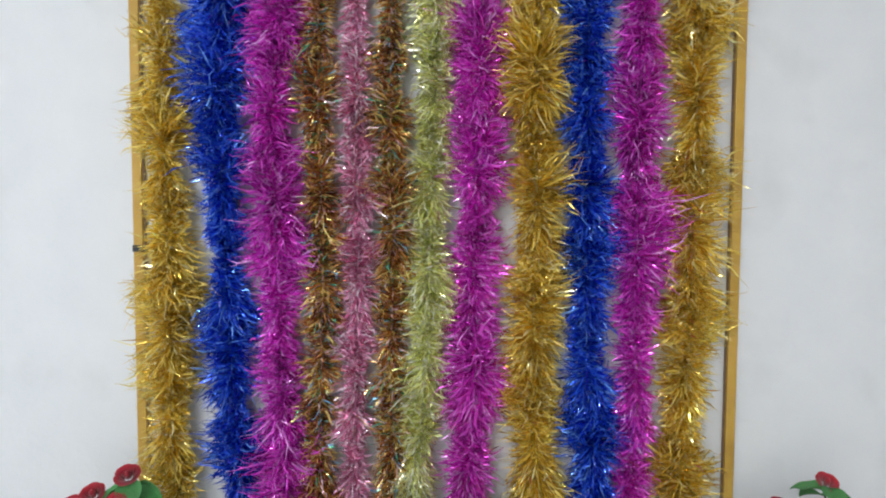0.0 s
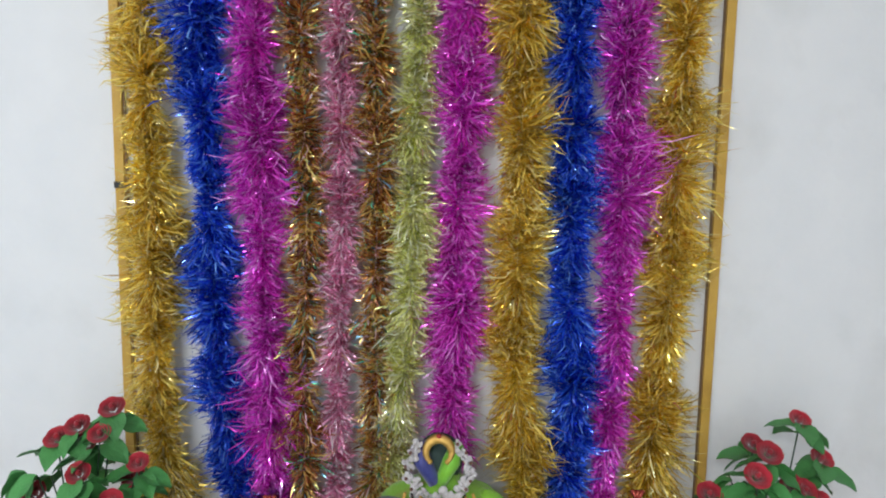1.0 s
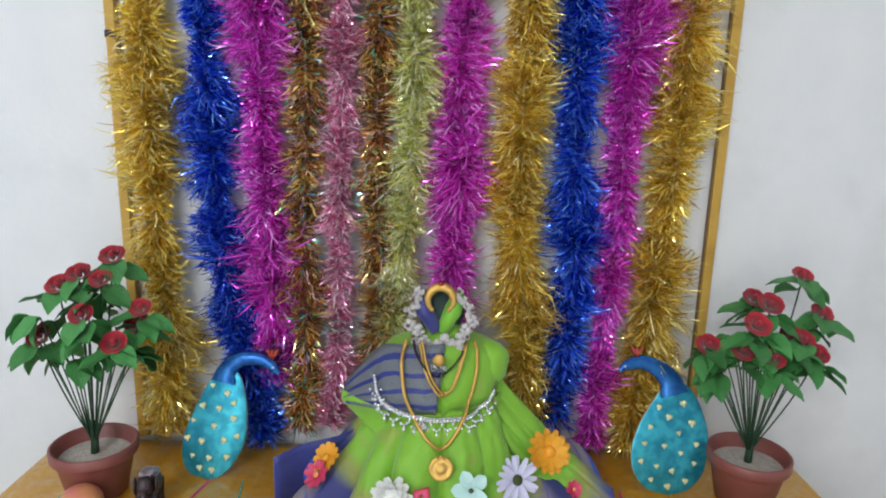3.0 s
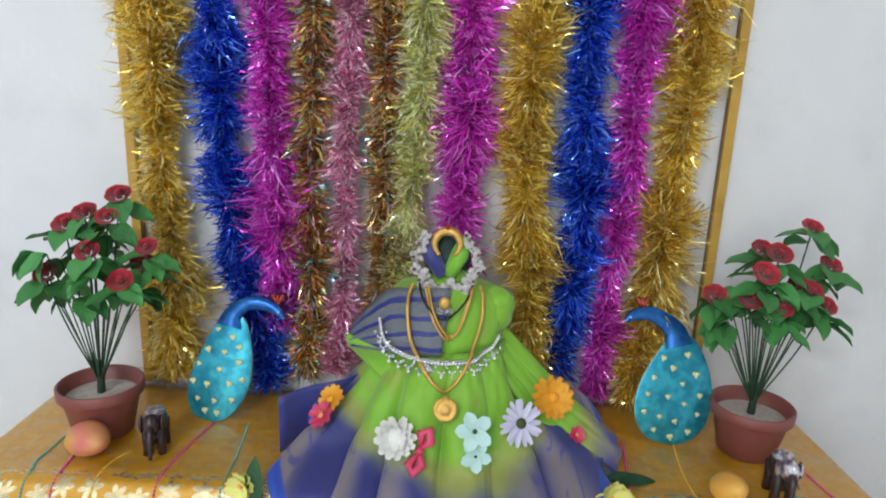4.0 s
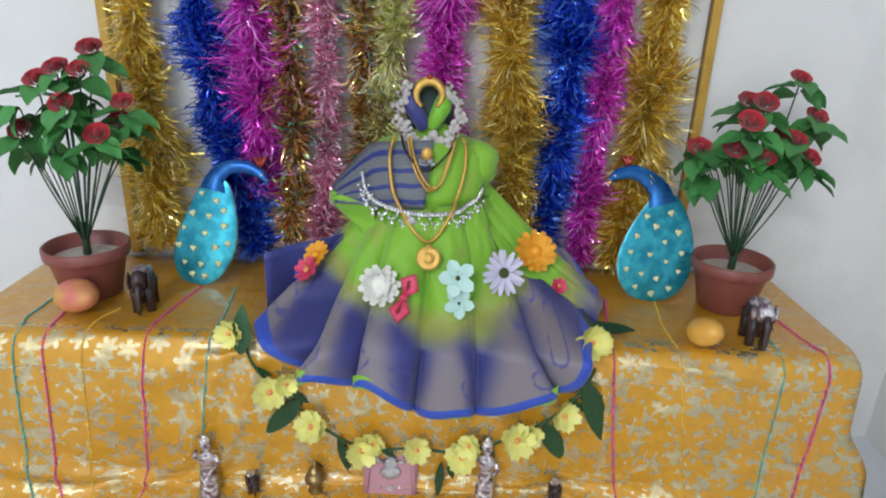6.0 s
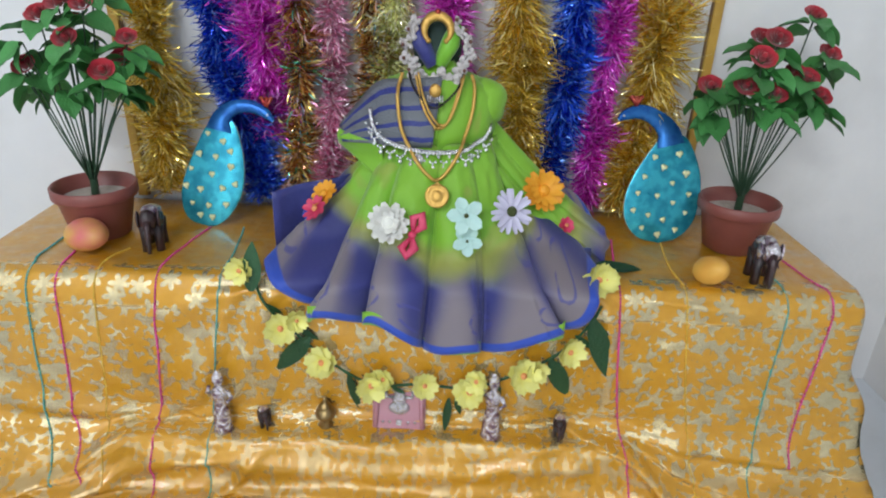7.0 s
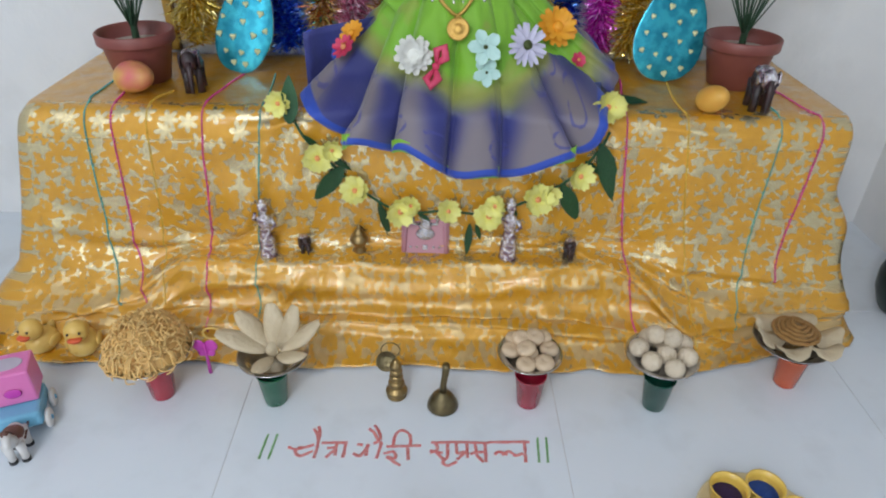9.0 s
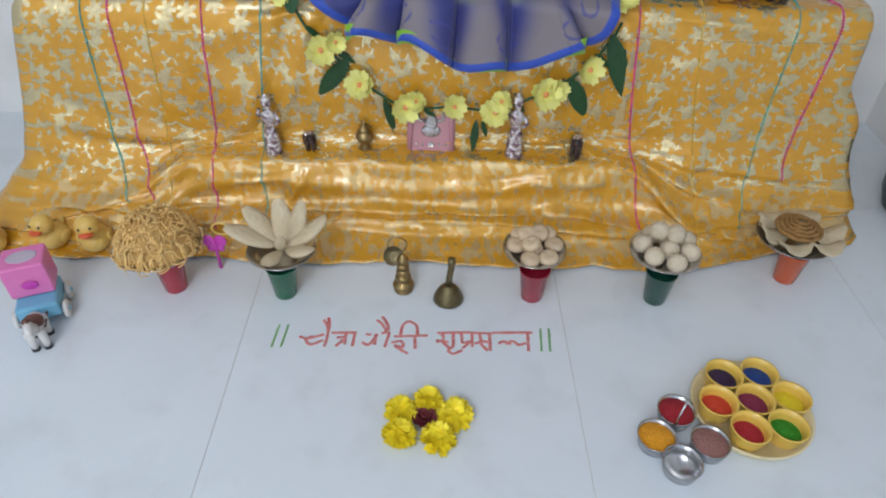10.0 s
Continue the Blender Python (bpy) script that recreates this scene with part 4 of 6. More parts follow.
# ---------------------------------------------------------------- potted artificial roses
def potted_roses(at, label, roses, seed, spread, gaps):
    rng = random.Random(seed)
    x, y = at
    z = on_top(x, y) + 0.001
    p = thing("potted_rose_plant", (x, y, z), label, "potted plant", "potted artificial roses")
    part("pot", Mesh().lathe([(0.0, 0.0), (0.050, 0.0), (0.054, 0.003), (0.070, 0.080), (0.071, 0.082), (0.077, 0.082), (0.079, 0.085), (0.0795, 0.104), (0.077, 0.1065), (0.0735, 0.105), (0.070, 0.085), (0.066, 0.078)], 40), TERRA, p)
    fill = [[(r * math.cos(2 * math.pi * k / 28), r * math.sin(2 * math.pi * k / 28), 0.084 + 0.004 * noise.noise((r * 60 * math.cos(k), r * 60 * math.sin(k), seed)) - 0.05 * r * r / 0.005) for k in range(28)] for r in (0.0005, 0.02, 0.04, 0.055, 0.069)]
    part("plaster_fill", Mesh().grid([[(a, b, max(0.078, c)) for a, b, c in r] for r in fill], closed=True), GRAVEL, p)
    part("main_stem", Mesh().tube([(0, 0, 0.075), (0.001, 0.001, 0.115), (0, 0, 0.15)], [0.008, 0.007, 0.005], 8), STEM, p)
    leaf_kinds = [leaf_mesh(l, w, 0.3, d, material=LEAF, waves=0.15) for l, w, d in ((0.056, 0.054, 0.35), (0.050, 0.047, 0.5), (0.060, 0.052, 0.2))]
    blooms = [rose_mesh(0.023, rng).data("rose", ROSE) for _ in range(3)]
    for i, (dx, dy, dz) in enumerate(roses):
        tip = Vector((dx, dy, dz))
        root = Vector((dx * 0.04, dy * 0.04, 0.11))
        mid = root.lerp(tip, 0.55) + Vector((dx * 0.05, dy * 0.05, -0.01))
        path = smooth_path([root, mid, tip - Vector((0, 0, 0.012))], 4)
        part("stem", Mesh().tube([tuple(q) for q in path], 0.0016, 5), STEM, p)
        head = Vector((dx * 0.7 + rng.uniform(-0.02, 0.02), -0.55 + dy * 2, 0.55 + dz * 0.4))
        part("rose", blooms[i % 3], None, p, m=facing(tip, head, rng.uniform(0, 360)) @ Matrix.Scale(rng.uniform(0.74, 0.98), 4))
        for k in range(5):
            a = 72 * k + rng.uniform(-30, 30) + 40 * i
            up = rng.uniform(-25, 8) - (6 if dz < 0.30 else 0)
            off = Vector((0, 0, -rng.uniform(0.006, 0.035)))
            part("leaf", leaf_kinds[rng.randrange(3)], None, p, m=Matrix.Translation(tip + off) @ pose(0, 0, 0, up, rng.uniform(-25, 25), a) @ Matrix.Translation((0, 0.006, 0)))
    for k in range(gaps):
        a = rng.uniform(0, 2 * math.pi)
        r = spread * rng.uniform(0.35, 0.80)
        c = Vector((r * math.cos(a), 0.75 * r * math.sin(a), rng.uniform(0.27, 0.385)))
        path = smooth_path([(0.004 * math.cos(a), 0.004 * math.sin(a), 0.11), tuple(c * 0.6 + Vector((0, 0, 0.05))), tuple(c)], 4)
        part("stem", Mesh().tube([tuple(q) for q in path], 0.0014, 5), STEM, p)
        for j in range(2):
            part("leaf", leaf_kinds[rng.randrange(3)], None, p, m=Matrix.Translation(c) @ pose(0, 0, 0, rng.uniform(-45, -5), rng.uniform(-25, 25), math.degrees(a) - 90 + rng.uniform(-70, 70)))
    return p


potted_roses((-0.574, -0.224), "artificial crimson rose bush in a brown-red plastic pot on the brocade",
             [(0.054, 0.024, 0.474), (0.050, -0.016, 0.440), (-0.012, 0.024, 0.438), (-0.046, 0.014, 0.418), (0.037, -0.066, 0.388), (0.118, -0.016, 0.386), (-0.061, -0.036, 0.335), (0.090, -0.066, 0.336), (0.098, 0.004, 0.348), (0.001, 0.024, 0.404)], 5, 0.13, 17)
potted_roses((0.716, -0.208), "artificial crimson rose bush with spreading stems in a brown-red plastic pot",
             [(0.076, 0.038, 0.458), (-0.022, 0.018, 0.416), (-0.016, -0.032, 0.420), (-0.050, -0.062, 0.390), (0.106, 0.008, 0.393), (-0.112, -0.012, 0.330), (-0.069, -0.062, 0.342), (-0.017, -0.072, 0.331), (0.050, -0.042, 0.355), (0.098, -0.012, 0.318), (0.031, -0.032, 0.358)], 9, 0.13, 17)


# ---------------------------------------------------------------- glitter peacocks
def peacock(base, lean, body, neck, crest, spots, label):
    """A flat foam peacock leaning on the garlands: outline points in millimetres from the foot."""
    p = thing("peacock_cutout", label=label, category="ornament", group="glitter peacocks", m=Matrix.Translation(base) @ pose(0, 0, 0, 90 - lean, 0, 0) @ Matrix.Scale(1.12, 4))

    def plate(outline, thick, z0):
        me = Mesh()
        n = len(outline)
        c = Vector((sum(q[0] for q in outline) / n, sum(q[1] for q in outline) / n))
        rings = []
        for s, z in ((0.0, z0 + thick + 0.002), (0.5, z0 + thick + 0.0016), (0.93, z0 + thick + 0.0005), (1.0, z0 + thick - 0.001)):
            rings.append([(c.x + (q[0] - c.x) * s, c.y + (q[1] - c.y) * s, z) for q in outline])
        me.grid(rings, 0, None, True)
        me.grid([rings[-1], [(q[0], q[1], z0) for q in outline], [(c.x, c.y, z0)] * n], 1, None, True, False)
        return me

    def curve(pts):
        P = smooth_path([(a / 1000, b / 1000, 0) for a, b in pts + [pts[0]]], 5)[:-1]
        return [(q.x, q.y) for q in P]

    part("body", plate(curve(body), 0.006, 0.0), [TEALGLIT, FOAM], p)
    spine = smooth_path([(a / 1000, b / 1000, 0) for a, b, _ in neck], 6)
    ws = [w for w in np.interp(np.linspace(0, len(neck) - 1, len(spine)), range(len(neck)), [w / 1000 for _, _, w in neck])]
    left, right = [], []
    for i, q in enumerate(spine):
        d = (spine[min(i + 1, len(spine) - 1)] - spine[max(0, i - 1)]).normalized()
        nrm = Vector((-d.y, d.x, 0))
        left.append(q + nrm * ws[i]), right.append(q - nrm * ws[i])
    me = Mesh()
    n = len(spine)
    rows = [[(l.x, l.y, 0.006), (l.x * 0.94 + r.x * 0.06, l.y * 0.94 + r.y * 0.06, 0.0105), ((l.x + r.x) / 2, (l.y + r.y) / 2, 0.0115), (l.x * 0.06 + r.x * 0.94, l.y * 0.06 + r.y * 0.94, 0.0105), (r.x, r.y, 0.006)] for l, r in zip(left, right)]
    me.grid(rows, 0)
    me.grid([[r[4], r[0]] for r in rows], 1)
    nk = part("neck", me, [BLUEGLIT, FOAM], p, "royal blue glitter neck and head")
    hx, hy = neck[-1][0] / 1000, neck[-1][1] / 1000
    px_, py_ = neck[-2][0] / 1000, neck[-2][1] / 1000
    part("eye", Mesh().ball((px_ * 0.6 + hx * 0.4, py_ * 0.6 + hy * 0.4 + 0.002, 0.0118), 0.0022, 0, 8), WHITETOY, nk)
    me = Mesh()
    for k in (-1, 0, 1):
        me.tube([(crest[0] / 1000, crest[1] / 1000, 0.009), (crest[0] / 1000 + k * 0.010, crest[1] / 1000 + 0.018, 0.009)], [0.003, 0.0045], 6)
    part("crest", me, REDGLIT, p, "red glitter crest")
    heart = Mesh()
    heart.ball((-0.0022, 0.0012, 0), (0.0036, 0.0040, 0.0015), 0, 8).ball((0.0022, 0.0012, 0), (0.0036, 0.0040, 0.0015), 0, 8).ball((0, -0.0022, 0), (0.0026, 0.0042, 0.0014), 0, 8)
    hm = heart.data("spot", GOLDSPOT)
    rng = random.Random(label)
    for a, b in spots:
        part("spot", hm, None, p, m=pose(a / 1000, b / 1000, 0.0085, 0, 0, rng.uniform(-30, 30)) @ Matrix.Scale(rng.uniform(0.8, 1.25), 4))
    return p


peacock((-0.374, -0.176, on_top(-0.374, -0.176) + 0.002), 14,
        [(0, 0), (-34, 12), (-48, 42), (-44, 85), (-22, 140), (2, 185), (28, 200), (52, 190), (64, 150), (68, 105), (62, 60), (40, 22), (18, 4)],
        [(24, 178, 24), (30, 200, 17), (52, 219, 13), (82, 222, 12), (108, 212, 10), (124, 196, 4)], (112, 222),
        [(5, 172), (32, 158), (45, 140), (-12, 135), (18, 130), (-28, 108), (45, 112), (10, 98), (-38, 76), (-12, 70), (28, 72), (52, 80), (-28, 44), (2, 40), (34, 42), (8, 18), (-14, 22)],
        "teal glitter foam peacock with a blue neck and gold hearts")
peacock((0.567, -0.200, on_top(0.567, -0.200) + 0.002), 15,
        [(0, 0), (-40, 10), (-64, 40), (-68, 80), (-56, 120), (-34, 160), (-6, 196), (30, 198), (52, 170), (68, 125), (70, 82), (60, 38), (34, 10)],
        [(8, 180, 26), (0, 206, 20), (-24, 228, 15), (-52, 238, 13), (-78, 232, 10), (-92, 222, 4)], (-62, 248),
        [(-20, 158), (24, 165), (-2, 140), (40, 130), (-36, 122), (16, 112), (-46, 92), (-10, 88), (48, 92), (20, 76), (-52, 60), (-24, 52), (4, 44), (44, 58), (-34, 28), (-4, 16), (28, 26)],
        "bright teal glitter foam peacock with curved blue neck and gold hearts")


# ---------------------------------------------------------------- bead strings over the cloth
def bead_string(top, front, material, label, r=0.0026):
    """Beads along a line over the table top, the edge and the front of the cloth."""
    pts = [Vector((x, y, on_top(x, y) + r)) for x, y in top]
    path = [Vector((p.x, p.y, on_top(p.x, p.y) + r)) for p in smooth_path(pts, 12)]
    xs, zs = [front[0][0]] + [q[0] for q in front], [0.4665] + [q[1] for q in front]
    fall = np.linspace(zs[0], zs[-1], 90)
    path += [on_front(float(np.interp(-z, [-q for q in zs], xs)), float(z), r) for z in fall]
    seg = [0.0]
    for a, b in zip(path, path[1:]):
        seg.append(seg[-1] + (b - a).length)
    arr = np.array([tuple(p) for p in path])
    me = Mesh()
    for s in np.arange(0, seg[-1], r * 2.5):
        c = [float(np.interp(s, seg, arr[:, k])) for k in range(3)]
        me.ball(c, r, 0, 6)
    ob = thing("bead_string", tuple(path[0]), label, "bead string", "bead strings over the cloth")
    back = Matrix.Translation(path[0]).inverted()
    part("bead_row", me, material, ob, m=back, kind="stuff")
    part("thread", Mesh().tube([tuple(p) for p in path], r * 0.35, 4), material, ob, m=back)
    return ob


bead_string([(-0.630, -0.240), (-0.638, -0.33), (-0.630, -0.37)], [(-0.630, 0.44), (-0.634, 0.30), (-0.634, 0.17), (-0.615, 0.09), (-0.604, 0.075)], TEALBEAD, "teal bead string lying over the brocade edge")
bead_string([(-0.585, -0.305), (-0.580, -0.34), (-0.578, -0.37)], [(-0.578, 0.44), (-0.580, 0.30), (-0.582, 0.17), (-0.561, 0.09), (-0.554, 0.075)], PINKBEAD, "magenta bead string hanging down the brocade front")
bead_string([(-0.490, -0.295), (-0.505, -0.33), (-0.508, -0.37)], [(-0.508, 0.44), (-0.516, 0.30), (-0.524, 0.17), (-0.518, 0.09), (-0.514, 0.075)], GOLDBEAD, "thin gold bead string hanging down the brocade front", 0.0022)
bead_string([(-0.370, -0.185), (-0.393, -0.30), (-0.399, -0.37)], [(-0.399, 0.44), (-0.411, 0.30), (-0.425, 0.17), (-0.427, 0.09), (-0.419, 0.035)], PINKBEAD, "long magenta bead string over the brocade edge")
bead_string([(-0.300, -0.185), (-0.286, -0.30), (-0.285, -0.37)], [(-0.285, 0.44), (-0.303, 0.30), (-0.319, 0.20), (-0.321, 0.09), (-0.313, 0.05)], TEALBEAD, "teal bead string beside the silver figure", 0.0023)
bead_string([(0.470, -0.20), (0.447, -0.32), (0.437, -0.395)], [(0.437, 0.44), (0.451, 0.30), (0.471, 0.17), (0.484, 0.09), (0.489, 0.03)], PINKBEAD, "magenta bead string over the front of the table")
bead_string([(0.575, -0.190), (0.557, -0.31), (0.557, -0.395)], [(0.557, 0.44), (0.577, 0.30), (0.599, 0.17), (0.607, 0.09), (0.611, 0.03)], GOLDBEAD, "thin gold bead string beside the ripe mango", 0.0022)
bead_string([(0.738, -0.335), (0.741, -0.37), (0.739, -0.398)], [(0.739, 0.44), (0.733, 0.30), (0.727, 0.17), (0.707, 0.09), (0.701, 0.05)], TEALBEAD, "pale teal bead string below the elephant", 0.0022)
bead_string([(0.785, -0.24), (0.803, -0.33), (0.821, -0.395)], [(0.821, 0.44), (0.811, 0.30), (0.801, 0.20), (0.791, 0.13)], PINKBEAD, "magenta bead string running to the table corner", 0.0026)

# ---------------------------------------------------------------- mangoes and elephants on the table
def mango(m, material, label):
    """A mango on its side, the stalk end along z."""
    me = Mesh()
    rows = []
    for i in range(17):
        t = math.pi * i / 16
        r = 0.030 * math.sin(t) * (1 + 0.12 * math.cos(t))
        rows.append([(r * math.cos(2 * math.pi * k / 24) + 0.004 * math.sin(t) ** 2, 0.88 * r * math.sin(2 * math.pi * k / 24), -0.036 * math.cos(t) + 0.003 * math.cos(2 * t)) for k in range(24)])
    f = thing("mango", label=label, category="mango", group="mangoes on the table", m=m)
    part("flesh", me.grid(rows, 0, None, True), material, f)
    part("stalk_end", Mesh().lathe([(0.0, 0.0005), (0.004, 0.0005), (0.0045, -0.0015), (0.003, -0.003)], 10), BROWNTOY, f, "small brown stalk scar", m=pose(0, 0, 0.036))
    return f


mango(pose(0.604, -0.385, on_top(0.604, -0.385) + 0.031, 62, 0, 12), MANGO, "ripe yellow-orange mango lying near the table edge")
mango(pose(-0.553, -0.322, on_top(-0.553, -0.322) + 0.037, 80, 0, 62) @ Matrix.Scale(1.2, 4), MANGOPINK, "pink-blushed yellow mango leaning by the rose pot")


def elephant(m, s, material, label, bright=False):
    """A small elephant ornament as one plain mesh, facing -y."""
    me = Mesh()
    me.ball((0, 0.010, 0.042), (0.019, 0.026, 0.020), 0, 14)
    me.ball((0, -0.018, 0.050), (0.014, 0.014, 0.015), 1 if bright else 0, 12)
    me.tube([(0, -0.028, 0.050), (0, -0.036, 0.036), (0, -0.037, 0.018), (0, -0.041, 0.008)], [0.0065, 0.005, 0.0038, 0.003], 8)
    for x in (-0.011, 0.011):
        for y in (-0.008, 0.024):
            me.tube([(x, y, 0.040), (x, y, 0.018), (x, y, 0.0)], [0.0085, 0.007, 0.0075], 8)
        me.ball((x * 1.5, -0.014, 0.050), (0.003, 0.010, 0.013), 1 if bright else 0, 8)
        me.tube([(x * 0.6, -0.028, 0.042), (x * 0.8, -0.038, 0.036)], [0.0016, 0.0008], 5)
    me.ball((0, 0.010, 0.056), (0.017, 0.018, 0.007), 1, 12)
    return solid("elephant_ornament", me, [material, SILVERPINK], label, "ornament", "elephant ornaments", m=m @ Matrix.Scale(s, 4))


elephant(pose(-0.443, -0.290, on_top(-0.443, -0.29), 0, 0, 12) @ Matrix.Diagonal((0.95, 1, 1.15, 1)), 1.2, BLACKPINK, "black and rose enamelled elephant ornament on the table")
elephant(pose(0.708, -0.365, on_top(0.708, -0.365), 0, 0, -8) @ Matrix.Diagonal((0.95, 1, 1.15, 1)), 1.2, BLACKPINK, "black elephant ornament with a silver head and back by the mango", True)
elephant(pose(-0.220, -0.432, on_top(-0.220, -0.432), 0, 0, 25), 0.62, BLACKPINK, "small dark elephant ornament on the cloth step")
elephant(pose(0.352, -0.440, on_top(0.352, -0.440), 0, 0, -10), 0.66, BLACKPINK, "small dark elephant ornament with rose saddle on the cloth step")


# ---------------------------------------------------------------- ornaments on the step
def silver_figure(m, s, label):
    """A slender standing figure reduced to a plain turned shape."""
    me = Mesh()
    me.lathe([(0.0, 0.0), (0.019, 0.0), (0.021, 0.004), (0.019, 0.012), (0.0165, 0.045), (0.013, 0.066), (0.0115, 0.074), (0.015, 0.086), (0.0165, 0.098), (0.0125, 0.108), (0.006, 0.112), (0.0085, 0.118), (0.0115, 0.128), (0.0105, 0.138), (0.006, 0.145), (0.004, 0.149), (0.0, 0.151)], 22, squash=(1, 0.78))
    me.tube([(0.016, 0.0, 0.100), (0.024, -0.008, 0.086), (0.014, -0.014, 0.080)], [0.005, 0.0045, 0.004], 8)
    me.tube([(-0.016, 0.0, 0.100), (-0.022, -0.006, 0.104), (-0.016, -0.012, 0.122)], [0.005, 0.0045, 0.004], 8)
    return solid("silver_figure", me, [SILVERPINK], label, "figurine", "silver figures on the step", m=m @ Matrix.Scale(s, 4))


silver_figure(pose(-0.296, -0.446, on_top(-0.296, -0.446), 0, 0, 10), 0.92, "slender silver and mauve figurine on the cloth step")
silver_figure(pose(0.218, -0.448, on_top(0.218, -0.448), 0, 0, -12), 0.98, "silver and mauve figurine beside the pink plaque")

urn = thing("brass_urn", (-0.102, -0.430, on_top(-0.102, -0.430)), "small aged brass urn with a lid on the cloth step", "urn")
part("urn_body", Mesh().lathe([(0, 0), (0.013, 0), (0.014, 0.003), (0.008, 0.010), (0.011, 0.016), (0.019, 0.026), (0.020, 0.032), (0.016, 0.040), (0.010, 0.044), (0.012, 0.047)], 22), BRASS, urn)
part("lid", Mesh().lathe([(0.0125, 0.0475), (0.009, 0.053), (0.004, 0.056), (0.0045, 0.061), (0.0025, 0.066), (0, 0.068)], 18), BRASS, urn)

plaque = thing("pink_plaque", label="pink translucent plaque with a silver relief, propped on the step", category="plaque", m=pose(0.040, -0.432, on_top(0.040, -0.432), -14, 0, -2) @ Matrix.Scale(1.12, 4))
part("plate", Mesh().box((-0.046, -0.003, 0.0), (0.046, 0.003, 0.100), bevel=0.002), PLAQUEPINK, plaque)
for x in (-0.041, 0.041):
    part("ribbed_edge", Mesh().tube([(x, -0.005, 0.004), (x * 0.93, -0.005, 0.050), (x, -0.005, 0.096)], 0.0045, 8), PLAQUEPINK, plaque)
relief = Mesh().ball((0, -0.003, 0.040), (0.019, 0.006, 0.013), 0, 14).ball((0, -0.003, 0.056), (0.013, 0.006, 0.014), 0, 14).ball((0, -0.003, 0.072), (0.008, 0.005, 0.009), 0, 12)
for x in (-1, 1):
    relief.tube([(0.010 * x, -0.004, 0.060), (0.022 * x, -0.005, 0.060), (0.024 * x, -0.005, 0.074)], 0.0035, 8)
part("relief", relief, SILVER, plaque, "plain silver relief")
part("clasp", Mesh().box((-0.005, -0.006, 0.008), (0.005, -0.003, 0.018), bevel=0.001), SILVER, plaque)
for k in (-0.028, -0.016, 0.016, 0.028):
    part("stud", Mesh().ball((k, -0.0035, 0.013), (0.003, 0.0015, 0.003), 0, 8), SILVER, plaque)

# ---------------------------------------------------------------- flower garland under the figure
def garland_place(px, py):
    return -0.242 + (px - 430) * 0.00102, 0.484 - (py - 475) * 0.00117


garland = thing("flower_garland", (0.08, -0.43, 0.27), "garland of pale yellow fabric flowers and dark green leaves", "garland")
gback = Matrix.Translation((0.08, -0.43, 0.27)).inverted()
line = []
for px, py in ((440, 470), (470, 520), (505, 560), (570, 620), (655, 668), (750, 665), (840, 668), (935, 628), (1000, 590), (1045, 540), (1060, 490)):
    x, z = garland_place(px, py)
    line.append(on_front(x, min(z, 0.445), 0.010) if z < 0.47 else Vector((x, -0.39, on_top(x, -0.38) + 0.008)))
part("cord", Mesh().tube([tuple(p) for p in smooth_path(line, 8)], 0.0028, 6), DARKLEAF, garland, m=gback)
rng = random.Random(4)
ypet = [petal_mesh(0.024, 0.019, YELLOWPETAL, c, 0.2, notch=0.12) for c in (0.25, 0.5)]
for px, py, s in ((432, 478, 0.85), (497, 560, 1.0), (525, 545, 0.7), (568, 622, 1.0), (655, 660, 1.05), (680, 650, 0.75), (752, 660, 0.85), (838, 668, 1.05), (850, 645, 0.8), (930, 628, 1.1), (955, 620, 0.75), (1008, 582, 0.95), (1050, 498, 1.05), (1068, 490, 0.8)):
    x, z = garland_place(px, py)
    c = on_front(x, z, 0.022) if z < 0.455 else Vector((x, -0.415, on_top(x, -0.37) + 0.022))
    f = new("garland_flower")
    f.empty_display_size = 0.01
    f.parent = garland
    f.matrix_basis = gback @ facing(c, (rng.uniform(-0.5, 0.5), -1, rng.uniform(0.0, 0.6)), rng.uniform(0, 70)) @ Matrix.Scale(s * 1.22, 4)
    for k in range(2):
        for j in range(6):
            part("petal", ypet[k], None, f, m=pose(0, 0, 0.002 + 0.004 * k, rng.uniform(-12, 12), rng.uniform(-15, 15), 60 * j + 30 * k))
    part("flower_centre", Mesh().ball((0, 0, 0.007), (0.005, 0.005, 0.004), 0, 8), CORALPETAL, f, "coral heart")
gl = [leaf_mesh(l, w, 0.15, 0.12, material=DARKLEAF, waves=0.1) for l, w in ((0.082, 0.036), (0.100, 0.040), (0.066, 0.018))]
for px, py, qx, qy, kind_ in ((448, 478, 455, 425, 0), (545, 580, 478, 652, 0), (520, 560, 560, 590, 2), (612, 650, 632, 730, 2), (690, 668, 720, 690, 2), (800, 690, 795, 752, 2), (812, 690, 825, 730, 2), (885, 645, 895, 705, 2),
                              (980, 605, 1026, 685, 0), (1045, 528, 1096, 645, 1), (1020, 560, 1060, 590, 2), (470, 520, 500, 545, 2)):
    (x0, z0), (x1, z1) = garland_place(px, py), garland_place(qx, qy)
    a = on_front(x0, min(z0, 0.45), 0.012)
    b = on_front(x1, min(z1, 0.45), 0.010)
    b.z = z1
    d = (b - a)
    y_axis = d.normalized()
    z_axis = Vector((0.1, -1, 0.1)) - y_axis * Vector((0.1, -1, 0.1)).dot(y_axis)
    z_axis.normalize()
    x_axis = y_axis.cross(z_axis)
    m4 = Matrix((x_axis, y_axis, z_axis)).transposed().to_4x4()
    size = d.length / (0.082, 0.100, 0.066)[kind_]
    part("leaf", gl[kind_], None, garland, m=gback @ Matrix.Translation(a) @ m4 @ Matrix.Diagonal((min(1.2, size), size, 1, 1)))
